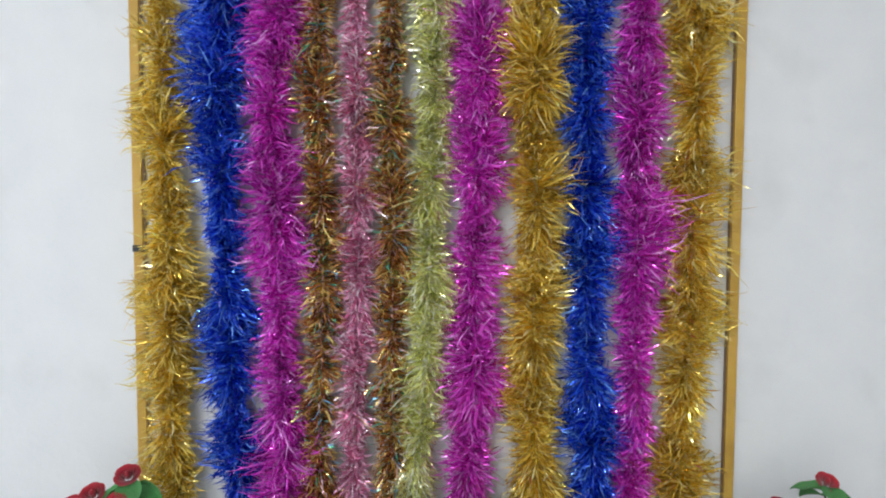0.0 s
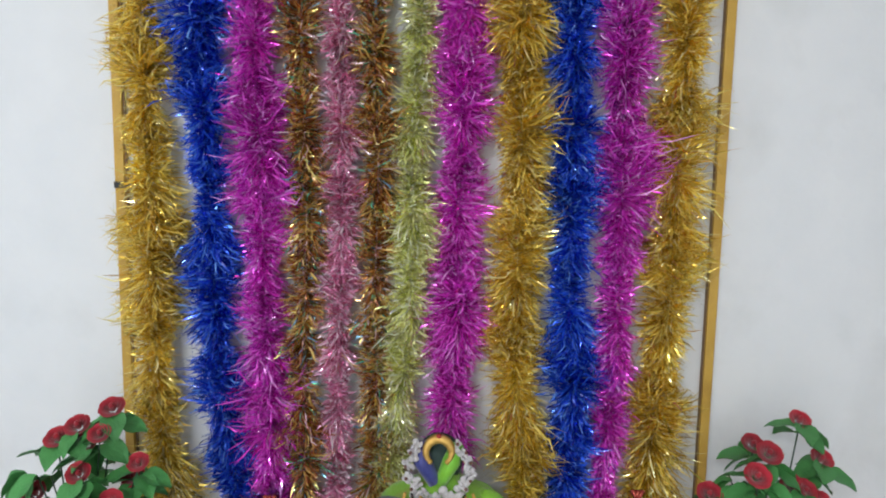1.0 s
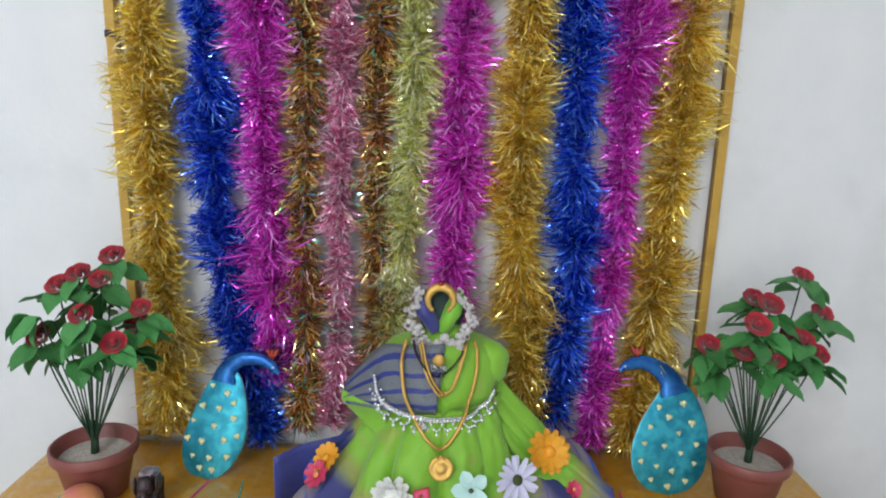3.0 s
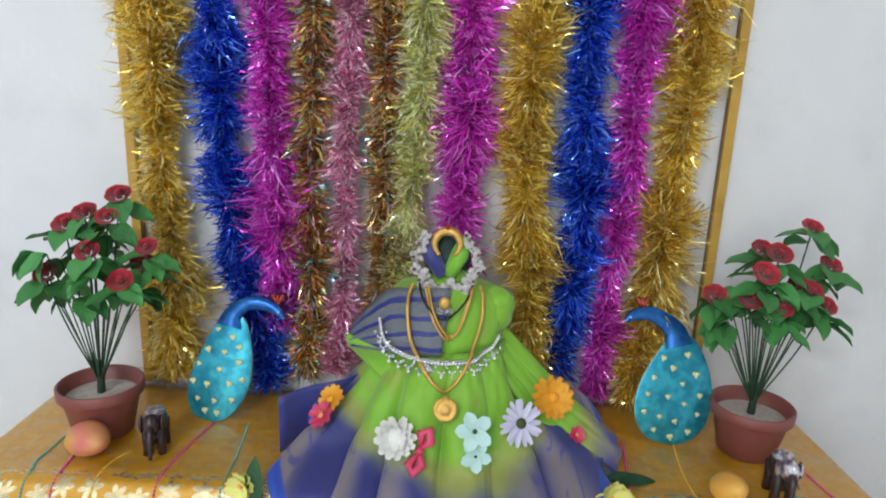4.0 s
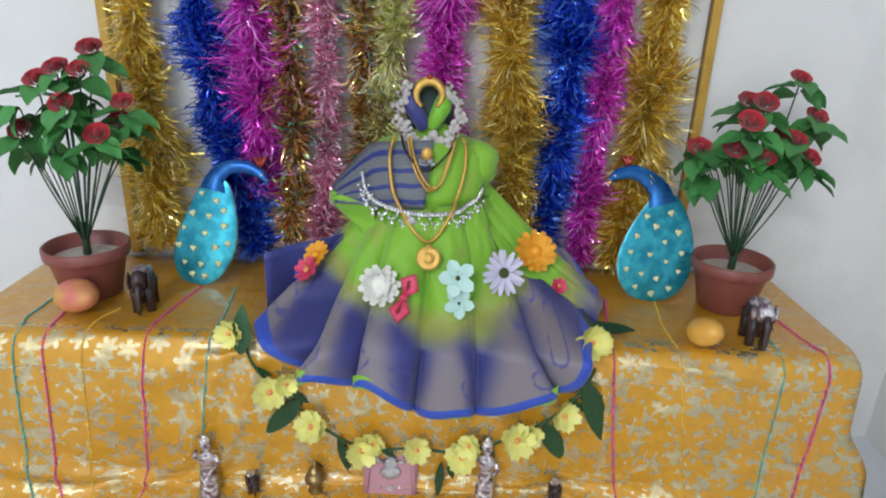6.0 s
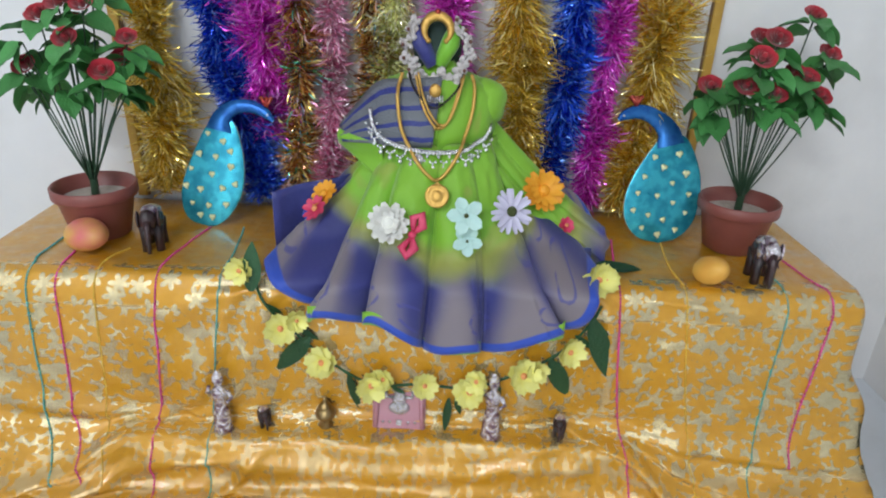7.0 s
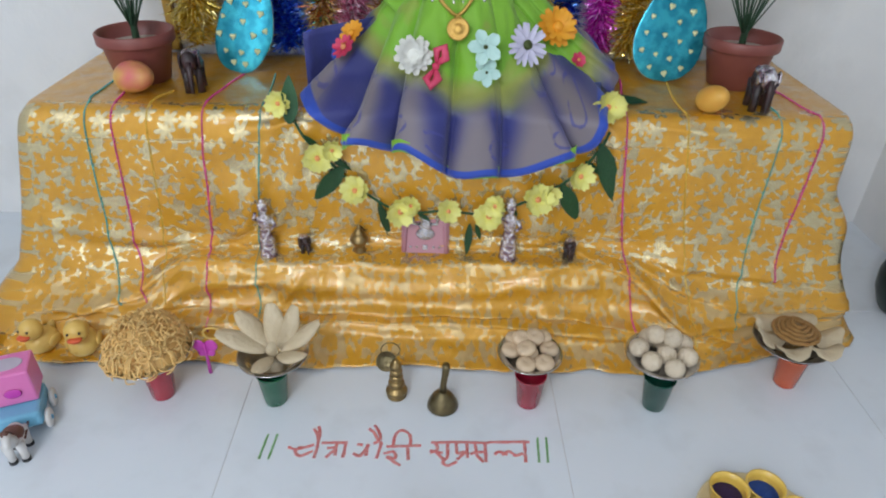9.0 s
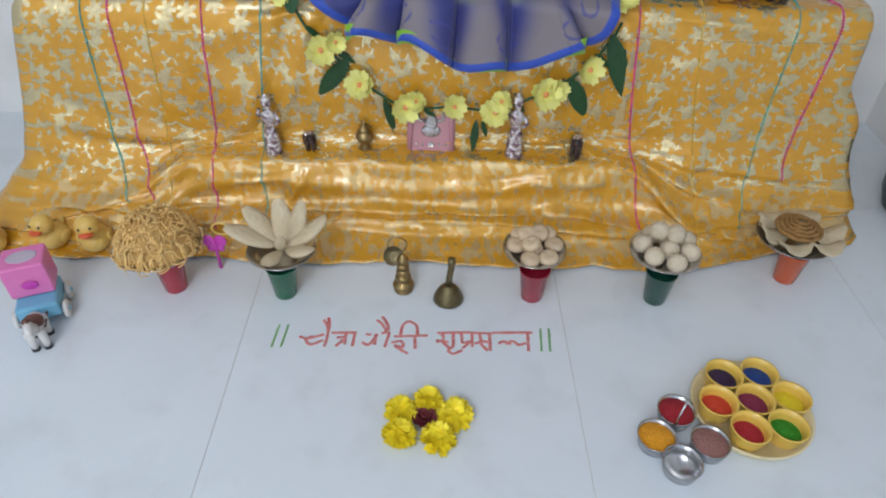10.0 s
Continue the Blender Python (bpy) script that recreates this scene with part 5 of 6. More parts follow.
part("leaf", gl[1], None, garland, m=gback @ pose(0.400, -0.345, on_top(0.41, -0.33) + 0.012, 0, 12, -82))

# ---------------------------------------------------------------- the draped figure
def wander(pts, n):
    P = smooth_path(pts, 10)
    return [P[min(len(P) - 1, round(k * (len(P) - 1) / (n - 1)))] for k in range(n)]


HEM = [(-0.106, -0.235, 0.560), (-0.154, -0.285, 0.530), (-0.192, -0.345, 0.505), (-0.166, -0.385, 0.469), (-0.131, -0.410, 0.437), (-0.084, -0.425, 0.421), (-0.044, -0.432, 0.414), (-0.004, -0.436, 0.411), (0.050, -0.442, 0.383), (0.100, -0.446, 0.366),
       (0.158, -0.450, 0.355), (0.220, -0.446, 0.367), (0.275, -0.440, 0.387), (0.330, -0.438, 0.407), (0.358, -0.428, 0.429), (0.372, -0.375, 0.476), (0.426, -0.290, 0.520), (0.370, -0.215, 0.560)]
NS, NT = 180, 40
PLEATS = 7.0


def skirt(me):
    hem = wander(HEM, NS)
    rows, uvs = [], []
    for j in range(NT + 1):
        t = j / NT
        row, uv = [], []
        for i in range(NS):
            s = i / (NS - 1)
            a = math.radians(lerp(-115, 115, s))
            w = Vector((0.100 + 0.112 * math.sin(a), -0.195 - 0.100 * math.cos(a), 0.692))
            flare = lerp(1.0, 1.75, math.sin(a) ** 2)
            p = w.lerp(hem[i], t ** flare)
            p.z = lerp(w.z, hem[i].z, t)
            out = Vector((math.sin(a), -math.cos(a), 0.35)).normalized()
            bulge = 0.026 * math.sin(math.pi * t ** 0.75) * max(0.0, math.cos(a)) ** 1.5
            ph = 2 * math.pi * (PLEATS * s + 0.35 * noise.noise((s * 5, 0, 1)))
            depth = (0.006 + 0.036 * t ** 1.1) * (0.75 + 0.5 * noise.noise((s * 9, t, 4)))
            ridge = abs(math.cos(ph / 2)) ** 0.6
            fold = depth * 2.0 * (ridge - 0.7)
            crease = 0.006 * noise.noise((s * 13 + 2 * t, t * 5, 8)) + 0.004 * noise.noise((s * 34, t * 9, 9))
            p = p + out * (bulge + fold + crease)
            p.z += 0.006 * t * math.sin(ph + 0.8)
            # the cloth of the table edge holds the skirt off
            hold = front_y(p.x) - 0.042 - 1.6 * depth * ridge
            if p.z < 0.52 and p.y < -0.30:
                p.y = lerp(p.y, min(p.y, hold), 1 - sstep(0.475, 0.52, p.z))
            row.append(tuple(p))
            # U counts pleats, so the border's painted sheen follows the ridges
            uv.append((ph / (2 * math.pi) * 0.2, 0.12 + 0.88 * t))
        rows.append(row), uvs.append(uv)
    me.grid(rows, 0, uvs)
    # green lining that shows under the hem
    rows2, uv2 = [], []
    for k in range(3):
        row = []
        for i in range(int(0.26 * NS), int(0.78 * NS)):
            q, s = rows[-1][i], i / (NS - 1)
            low = 0.022 * max(0, noise.noise((s * 7, 3, 3)) + 0.18)
            row.append((q[0], q[1] + 0.005 - 0.001 * k, q[2] + 0.02 - (0.02 + low) * k / 2))
        rows2.append(row)
        uv2.append([(0.4 + i * 0.002, 0.2) for i in range(len(row))])
    me.grid(rows2, 0, uv2)


def figure():
    me = Mesh()
    skirt(me)
    # bodice and shoulders
    prof = [(0.685, 0.108, 0.096), (0.71, 0.112, 0.096), (0.745, 0.117, 0.090), (0.772, 0.113, 0.080), (0.792, 0.092, 0.068), (0.806, 0.055, 0.050), (0.816, 0.034, 0.036), (0.83, 0.030, 0.032)]
    rows, uvs = [], []
    for z, rx, ry in prof:
        row, uv = [], []
        for k in range(49):
            a = 2 * math.pi * k / 48
            cr = 1 + 0.06 * noise.noise((math.sin(a) * 3, math.cos(a) * 3, z * 22)) + 0.03 * math.cos(7 * a)
            row.append((0.100 + rx * cr * math.sin(a), -0.200 - ry * cr * math.cos(a), z))
            uv.append((k / 24, 0.05 + (0.83 - z)))
        rows.append(row), uvs.append(uv)
    me.grid(rows, 0, uvs)
    # puffed sleeve and side drape
    me.grid([[(0.185 + 0.040 * math.sin(th) * math.cos(2 * math.pi * k / 16) * (1 + 0.07 * math.cos(5 * k * 0.785 + 2 * th) + 0.40 * noise.noise((0.5 * math.cos(k * 0.785), th * 1.5, math.sin(k * 0.785)))), -0.215 + 0.040 * math.sin(th) * math.sin(2 * math.pi * k / 16), 0.755 - 0.045 * math.cos(th)) for k in range(16)]
             for th in [math.pi * i / 14 for i in range(15)]], 0, [[(0.3 + 0.02 * k, 0.2) for k in range(16)] for _ in range(15)], True)
    side = [[(lerp(0.175, 0.43, t) - 0.03 * q * (1 - t) + 0.006 * math.sin(16 * q + 4 * t), lerp(-0.17, -0.300, t) - 0.07 * q * (1 - 0.3 * t) + 0.006 * math.sin(19 * q + 2 * t), lerp(0.750, 0.540, t) - 0.02 * math.sin(math.pi * t) - 0.10 * q * (0.5 + t) * 0.8) for q in np.linspace(0, 1, 12)] for t in np.linspace(0, 1, 16)]
    me.grid(side, 0, [[(0.5 + 0.3 * q, 0.15 + 0.58 * t) for q in np.linspace(0, 1, 12)] for t in np.linspace(0, 1, 16)])
    # striped pallu over one shoulder with its wing
    up = wander([(0.105, -0.262, 0.808), (0.045, -0.262, 0.803), (-0.010, -0.235, 0.792), (-0.050, -0.215, 0.752), (-0.088, -0.215, 0.706)], 20)
    lo = wander([(0.090, -0.310, 0.690), (0.066, -0.312, 0.690), (0.035, -0.305, 0.688), (-0.015, -0.290, 0.690), (-0.078, -0.250, 0.680)], 20)
    rows = [[tuple(up[k].lerp(lo[k], t) + Vector((0, -0.014 * math.sin(math.pi * t) - 0.003 * math.cos(14 * t + k * 0.3), 0))) for k in range(20)] for t in np.linspace(0, 1, 12)]
    me.grid(rows, 1, [[(k / 19, t) for k in range(20)] for t in np.linspace(0, 1, 12)])
    rows = [[(lerp(-0.088, 0.0, q), lerp(-0.235, -0.29, q) - 0.01 * math.sin(3 * q + 4 * t), lerp(0.702, 0.690, q) - t * lerp(0.03, 0.075, q)) for q in np.linspace(0, 1, 12)] for t in np.linspace(0, 1, 8)]
    me.grid(rows, 0, [[(0.2 + q * 0.3, 0.2) for q in np.linspace(0, 1, 12)] for t in np.linspace(0, 1, 8)])
    # dark blue back fall beside the skirt
    rows = [[(lerp(-0.205, -0.030, q), lerp(-0.300, -0.175, q) + 0.012 * math.sin(7 * q), lerp(0.480, lerp(0.592, 0.610, q), t)) for q in np.linspace(0, 1, 14)] for t in np.linspace(0, 1, 8)]
    me.grid(rows, 2, [[(0.05 + 0.01 * q, 0.82) for q in np.linspace(0, 1, 14)] for _ in range(8)])
    # wrapped head
    me.ball((0.095, -0.195, 0.850), (0.044, 0.038, 0.048), 3, 24)
    me.tube([(0.062, -0.222, 0.896), (0.064, -0.232, 0.862), (0.088, -0.236, 0.822)], [0.012, 0.017, 0.013], 12, 2)
    me.tube([(0.128, -0.222, 0.892), (0.118, -0.232, 0.862), (0.098, -0.237, 0.822)], [0.012, 0.017, 0.012], 12, 4)
    return me


BLUESILK = mat("deep_blue_silk", (0.025, 0.030, 0.17), 0.5, second=(0.045, 0.055, 0.26), scale=18, sheen=0.3, bump=0.2, bump_scale=80)
GREENSILK = mat("bright_green_silk", (0.13, 0.42, 0.015), 0.5, second=(0.20, 0.50, 0.03), scale=18, sheen=0.3, bump=0.2, bump_scale=80)
fig_ob = solid("draped_doll", figure(), [SAREE, PALLU, BLUESILK, HAIR, GREENSILK], "draped festival doll in a pleated green and blue silk saree", "doll")
mod = fig_ob.modifiers.new("thickness", "SOLIDIFY")
mod.thickness, mod.offset = 0.0014, -1
fig_tree = BVHTree.FromPolygons([v.co.copy() for v in fig_ob.data.vertices], [tuple(p.vertices) for p in fig_ob.data.polygons])


def on_doll(x, z, gap=0.0):
    hit, n, _, _ = fig_tree.ray_cast(Vector((x, -2, z)), Vector((0, 1, 0)))
    if not hit:
        return Vector((x, -0.25, z)), Vector((0, -1, 0.3))
    if n.y > 0:
        n = -n
    return hit + n * gap, n


def doll_path(pts, gap, per=8):
    """A line hung over the doll's front through x, z."""
    P = smooth_path([(x, 0, z) for x, z in pts], per)
    ys = [on_doll(p.x, p.z, 0)[0].y for p in P]
    ys = [min(ys[max(0, i - 2):i + 3]) for i in range(len(ys))]
    return [Vector((p.x, y - gap, p.z)) for p, y in zip(P, ys)]


def along(path, step):
    seg = np.r_[0, np.cumsum([(b - a).length for a, b in zip(path, path[1:])])]
    arr = np.array([tuple(p) for p in path])
    return [Vector([float(np.interp(s, seg, arr[:, k])) for k in range(3)]) for s in np.arange(0, seg[-1], step)]


# cotton tufts round the head
cot = thing("cotton_garland", (0.094, -0.228, 0.852), "white cotton tuft garland with dark beads round the doll's head", "garland")
rng = random.Random(12)
tuft = []
for k in range(3):
    me = Mesh()
    for _ in range(9):
        me.ball((rng.uniform(-0.007, 0.007), rng.uniform(-0.004, 0.004), rng.uniform(-0.007, 0.007)), (rng.uniform(0.003, 0.006), 0.004, rng.uniform(0.003, 0.007)), 0, 6)
    tuft.append(me.data("tuft", COTTON))
for k in range(24):
    a = math.radians(128 + 290 * k / 23 + rng.uniform(-5, 5))
    r = rng.uniform(0.84, 1.12)
    bulk = 1.0 + 0.5 * max(0, -math.sin(a))
    part("tuft", tuft[k % 3], None, cot, m=pose(0.057 * r * math.cos(a), -0.014 - 0.010 * max(0, -math.sin(a)) + rng.uniform(-0.003, 0.003), 0.056 * r * math.sin(a), 0, rng.uniform(0, 360), 0) @ Matrix.Scale(rng.uniform(0.5, 1.05) * bulk, 4))
    if k % 2:
        part("bead", Mesh().ball((0, 0, 0), 0.0036, 0, 8), BROWNTOY, cot, "dark brown bead", m=pose(0.061 * math.cos(a + 0.06), -0.024, 0.061 * math.sin(a + 0.06)))

# gold crescent on the forehead
arc = [(0.094 + 0.0235 * math.cos(math.radians(a)), -0.243 + 0.004 * math.sin(math.radians(a)), 0.884 + 0.0235 * math.sin(math.radians(a))) for a in range(-48, 229, 12)]
cres = thing("gold_crescent", (0.094, -0.243, 0.884), "gold horseshoe-shaped ornament on the doll's forehead", "ornament")
cback = Matrix.Translation((0.094, -0.243, 0.884)).inverted()
n = len(arc)
part("band", Mesh().tube(arc, [0.0035 + 0.0055 * math.sin(math.pi * k / (n - 1)) for k in range(n)], 10), GOLD, cres, m=cback)
part("red_stone", Mesh().ball((0.094, -0.243, 0.9145), 0.0055, 0, 10), REDGLIT, cres, "red stone at the crest", m=cback)
for k in (0, n - 1):
    part("end_knob", Mesh().ball(arc[k], 0.005, 0, 8), GOLD, cres, m=cback)


def beaded(name, path, r, step, material, label, extra=()):
    ob = thing(name, tuple(path[0]), label, "necklace", "necklaces on the doll")
    b = Matrix.Translation(path[0]).inverted()
    me = Mesh()
    for q in along(path, step):
        me.ball(tuple(q), r, 0, 6)
    part("bead_row", me, material, ob, m=b, kind="stuff")
    for nm, mesh, mt, lb in extra:
        part(nm, mesh, mt, ob, lb, m=b)
    return ob


p = doll_path([(0.046, 0.812), (0.056, 0.790), (0.080, 0.766), (0.093, 0.762), (0.108, 0.767), (0.132, 0.790), (0.143, 0.812)], 0.012)
c, _ = on_doll(0.092, 0.775, 0.022)
pend = Mesh().ball(tuple(c), (0.011, 0.006, 0.012), 0, 12)
fringe = Mesh()
for k in range(7):
    x = c.x + (k - 3) * 0.0042
    fringe.tube([(x, c.y, c.z - 0.008), (x, c.y - 0.001, c.z - 0.020 + 0.001 * abs(k - 3))], 0.0014, 5)
    fringe.ball((x, c.y - 0.001, c.z - 0.021 + 0.001 * abs(k - 3)), 0.0022, 0, 6)
beaded("black_bead_necklace", p, 0.0028, 0.0055, BLACKBEAD, "black bead necklace with a silver-gold pendant and fringe", [("pendant", pend, GOLD, "gold pendant"), ("fringe", fringe, SILVER, "silver fringe")])

p1 = doll_path([(0.058, 0.810), (0.066, 0.780), (0.078, 0.752), (0.092, 0.731), (0.104, 0.724), (0.116, 0.734), (0.128, 0.765), (0.140, 0.805)], 0.007)
g = thing("short_gold_necklace", tuple(p1[0]), "short twisted gold chain with a small knot", "necklace", "necklaces on the doll")
b = Matrix.Translation(p1[0]).inverted()
part("chain", Mesh().tube([tuple(q) for q in p1], 0.0026, 6), GOLD, g, m=b)
part("chain", Mesh().tube([tuple(q + Vector((0.004, -0.002, 0.006))) for q in p1], 0.0022, 6), GOLD, g, m=b)
part("knot", Mesh().ball(tuple(p1[len(p1) // 2] + Vector((0, -0.003, 0))), (0.007, 0.004, 0.0045), 0, 10), GOLD, g, m=b)

p2 = doll_path([(0.034, 0.812), (0.027, 0.785), (0.030, 0.745), (0.040, 0.710), (0.060, 0.676), (0.084, 0.650), (0.100, 0.640), (0.118, 0.655), (0.145, 0.700), (0.160, 0.750), (0.163, 0.790), (0.157, 0.812)], 0.008)
g = thing("long_gold_necklace", tuple(p2[0]), "long gold chain with a round coin pendant", "necklace", "necklaces on the doll")
b = Matrix.Translation(p2[0]).inverted()
part("chain", Mesh().tube([tuple(q) for q in p2], 0.0034, 7), GOLD, g, m=b)
c = on_doll(0.101, 0.622)[0]
c.y = min(on_doll(0.101 + d, 0.622 - abs(d))[0].y for d in (-0.02, 0, 0.02)) - 0.006
disc = Mesh().lathe([(0, -0.002), (0.020, -0.002), (0.0215, 0.0), (0.0205, 0.0025), (0.017, 0.0030), (0.0155, 0.0020), (0.009, 0.0022), (0.008, 0.0035), (0.004, 0.0042), (0, 0.0045)], 28, m=facing(c, (0, -1, 0.35)))
part("coin_pendant", disc, GOLD, g, "round gold coin pendant", m=b)
part("coin_loop", Mesh().tube([(c.x - 0.006, c.y - 0.002, c.z + 0.020), (c.x, c.y - 0.004, c.z + 0.026), (c.x + 0.006, c.y - 0.002, c.z + 0.020)], 0.002, 6), GOLD, g, m=b)

# rhinestone belt
pb = doll_path([(-0.024, 0.745), (-0.016, 0.722), (0.000, 0.703), (0.041, 0.690), (0.094, 0.683), (0.146, 0.687), (0.182, 0.700), (0.198, 0.722)], 0.012)
belt = thing("rhinestone_belt", tuple(pb[0]), "silver rhinestone waist belt with hanging loops", "belt")
b = Matrix.Translation(pb[0]).inverted()
me = Mesh()
for q in along(pb, 0.0062):
    me.ball(tuple(q), 0.0037, 0, 6)
part("stone_row", me, CRYSTAL, belt, m=b, kind="stuff")
part("band", Mesh().tube([tuple(q + Vector((0, 0.003, 0.003))) for q in pb], 0.0022, 6), SILVER, belt, m=b)
drops = Mesh()
spots = along(pb, 0.020)
for k, q in enumerate(spots[1:-1]):
    for j in range(5):
        u = (j - 2) / 2
        o = q + Vector((0.010 * u, -0.002, -0.006 - 0.012 * (1 - u * u)))
        drops.ball(tuple(o), 0.0030, 0, 6)
    drops.ball(tuple(q + Vector((0, -0.003, -0.025))), 0.0045, 0, 6)
part("hanging_loops", drops, CRYSTAL, belt, m=b, kind="stuff")
part("centre_motif", Mesh().ball(tuple(pb[len(pb) // 2] + Vector((0, -0.003, -0.014))), (0.010, 0.004, 0.011), 0, 12), SILVER, belt, m=b)


def pin(x, z, gap=0.010, tilt=(0, 0)):
    """A place before the foremost cloth round x, z, and the way that a flower there faces."""
    near = [on_doll(x + dx, z + dz)[0].y for dx in (-0.018, 0, 0.018) for dz in (-0.015, 0, 0.015)]
    return Vector((x, min(near) - 0.6 * gap, z)), Vector((tilt[0], -1, 0.45 + tilt[1]))


c, n = pin(0.018, 0.578, 0.014)
flower("white_flower", facing(c, n, 10), 12, 0.037, 0.017, WHITEPETAL, WHITEPETAL, "white fabric pompon flower pinned on the skirt", 3, 0.15, 0.3, 0.35)
c, n = pin(0.152, 0.572, 0.008, (0.1, 0))
aq = flower("aqua_flower", facing(c + Vector((0, 0, 0.022)), n, 18), 5, 0.034, 0.024, AQUAPETAL, SEED, "pale aqua five-petalled fabric flower on the skirt", 1, 0.1, 0.75, 0.13)
flower("aqua_flower", facing(c + Vector((0.004, 0, -0.026)), n, 40), 5, 0.028, 0.020, AQUAPETAL, SEED, "small pale aqua fabric flower below its twin", 1, 0.1, 0.75, 0.10)
c, n = pin(0.235, 0.586, 0.014, (0.45, 0))
flower("lilac_daisy", facing(c, n, 5), 18, 0.042, 0.011, LILACPETAL, SEED, "pale lilac fabric daisy with a dark green centre", 1, 0.08, 0.2, 0.24)
c, n = pin(0.302, 0.604, 0.014, (0.25, 0.1))
flower("orange_gerbera", facing(c, n, 0), 14, 0.041, 0.016, ORANGEPETAL, ORANGEPETAL, "orange fabric gerbera pinned on the saree edge", 2, 0.12, 0.25, 0.28)
c, n = pin(-0.108, 0.588, 0.012, (-1.0, 1.0))
flower("orange_gerbera", facing(c, n, 0), 12, 0.029, 0.014, ORANGEPETAL, ORANGEPETAL, "orange fabric gerbera folded beside the pleats", 1, 0.2, 0.25, 0.28)
c, n = pin(-0.122, 0.566, 0.010, (-1.0, 0.9))
flower("pink_flower", facing(c, n, 30), 9, 0.026, 0.014, PINKPETAL, CORALPETAL, "deep pink fabric flower under the orange one", 1, 0.25, 0.3, 0.25)
c, n = pin(0.345, 0.548, 0.010, (0.5, 0.2))
flower("red_flower", facing(c, n, 30), 7, 0.016, 0.012, PINKPETAL, CORALPETAL, "small red fabric flower by the orange gerbera", 1, 0.25, 0.3, 0.25)
c, n = pin(0.060, 0.560, 0.010)
bow = thing("pink_bow", label="deep pink fabric bow between two pleats", category="bow", m=facing(c, n, 0) @ pose(0, 0, 0, 0, 0, -20))
for sgn in (1, -1):
    part("loop", Mesh().tube([(0, 0.002 * sgn, 0.003), (0.012, 0.020 * sgn, 0.006), (0.003, 0.038 * sgn, 0.008), (-0.009, 0.028 * sgn, 0.006), (0, 0.004 * sgn, 0.003)], [0.003, 0.009, 0.0085, 0.008, 0.003], 8), PINKPETAL, bow)
part("knot", Mesh().ball((0, 0, 0.006), (0.008, 0.007, 0.006), 0, 10), PINKPETAL, bow)

# ---------------------------------------------------------------- on the floor: cups, plates and food
def cup(x, y, material, label, h=0.0745):
    me = Mesh().lathe([(0, 0.002), (0.018, 0.002), (0.0205, 0.0), (0.0215, 0.002), (0.029, h - 0.003), (0.0305, h - 0.002), (0.0305, h), (0.0285, h), (0.0275, h - 0.005), (0.0195, 0.006), (0, 0.006)], 28)
    return solid("plastic_cup", me, material, label, "cup", "cups under the plates", m=pose(x, y, 0))


def plate(x, y, r, label, tilt=0.0, h=0.075):
    me = Mesh().lathe([(0, 0), (r * 0.62, 0), (r * 0.70, 0.002), (r * 0.80, 0.010), (r * 0.97, 0.0135), (r, 0.014), (r * 1.0, 0.0152), (r * 0.97, 0.0152), (r * 0.80, 0.0120), (r * 0.69, 0.0035), (r * 0.6, 0.0015), (0, 0.0015)], 48)
    m = pose(x, y, h, tilt, 0, 0)
    solid("steel_plate", me, STEEL, label, "plate", "steel plates of food", m=m)
    return m


rng = random.Random(21)
cup(-0.465, -0.702, REDCUP, "red plastic cup holding up a plate of noodles")
cup(-0.243, -0.715, GREENCUP, "bottle green plastic cup under a plate of pastries")
cup(0.246, -0.716, DARKREDCUP, "crimson plastic cup under a plate of sweets")
cup(0.490, -0.720, DARKGREENCUP, "dark green plastic cup under a plate of laddus")
cup(0.776, -0.655, ORANGECUP, "orange plastic cup under a tilted plate")

# heap of thin fried noodles
m = plate(-0.488, -0.672, 0.085, "steel plate heaped with thin fried noodles")
me = Mesh()
for k in range(620):
    a, q = rng.uniform(0, 2 * math.pi), math.sqrt(rng.random())
    r0 = 0.070 * q
    h0 = 0.012 + 0.082 * max(0.0, 1 - q * q) ** 0.6 * rng.uniform(0.75, 1.08)
    x0, y0, turn, bend = r0 * math.cos(a), r0 * math.sin(a), rng.uniform(0, 6.28), rng.choice((-1, 1)) * rng.uniform(35, 120)
    pts, x, y = [], x0, y0
    ln = rng.uniform(0.004, 0.008)
    for i in range(9):
        rr = min(1.08, math.hypot(x, y) / 0.078)
        z = 0.010 + (h0 - 0.010) * max(0.12, 1 - 0.5 * abs(rr - q) * 3) + 0.004 * math.sin(i + k)
        if rr > 0.98:
            z = min(z, 0.017)
        pts.append((x, y, z))
        turn += bend * 0.01
        x, y = x + ln * math.cos(turn), y + ln * math.sin(turn)
    me.tube(pts, 0.0012, 5)
heap = thing("noodle_heap", (-0.488, -0.672, 0.0755), "heap of golden fried vermicelli noodles on a steel plate", "food")
part("noodle_tangle", me, NOODLE, heap, kind="stuff")
core = [(0.070, 0.012), (0.064, 0.030), (0.048, 0.056), (0.03, 0.070), (0.0, 0.076)]
part("packed_core", Mesh().lathe(core, 24), NOODLE, heap)

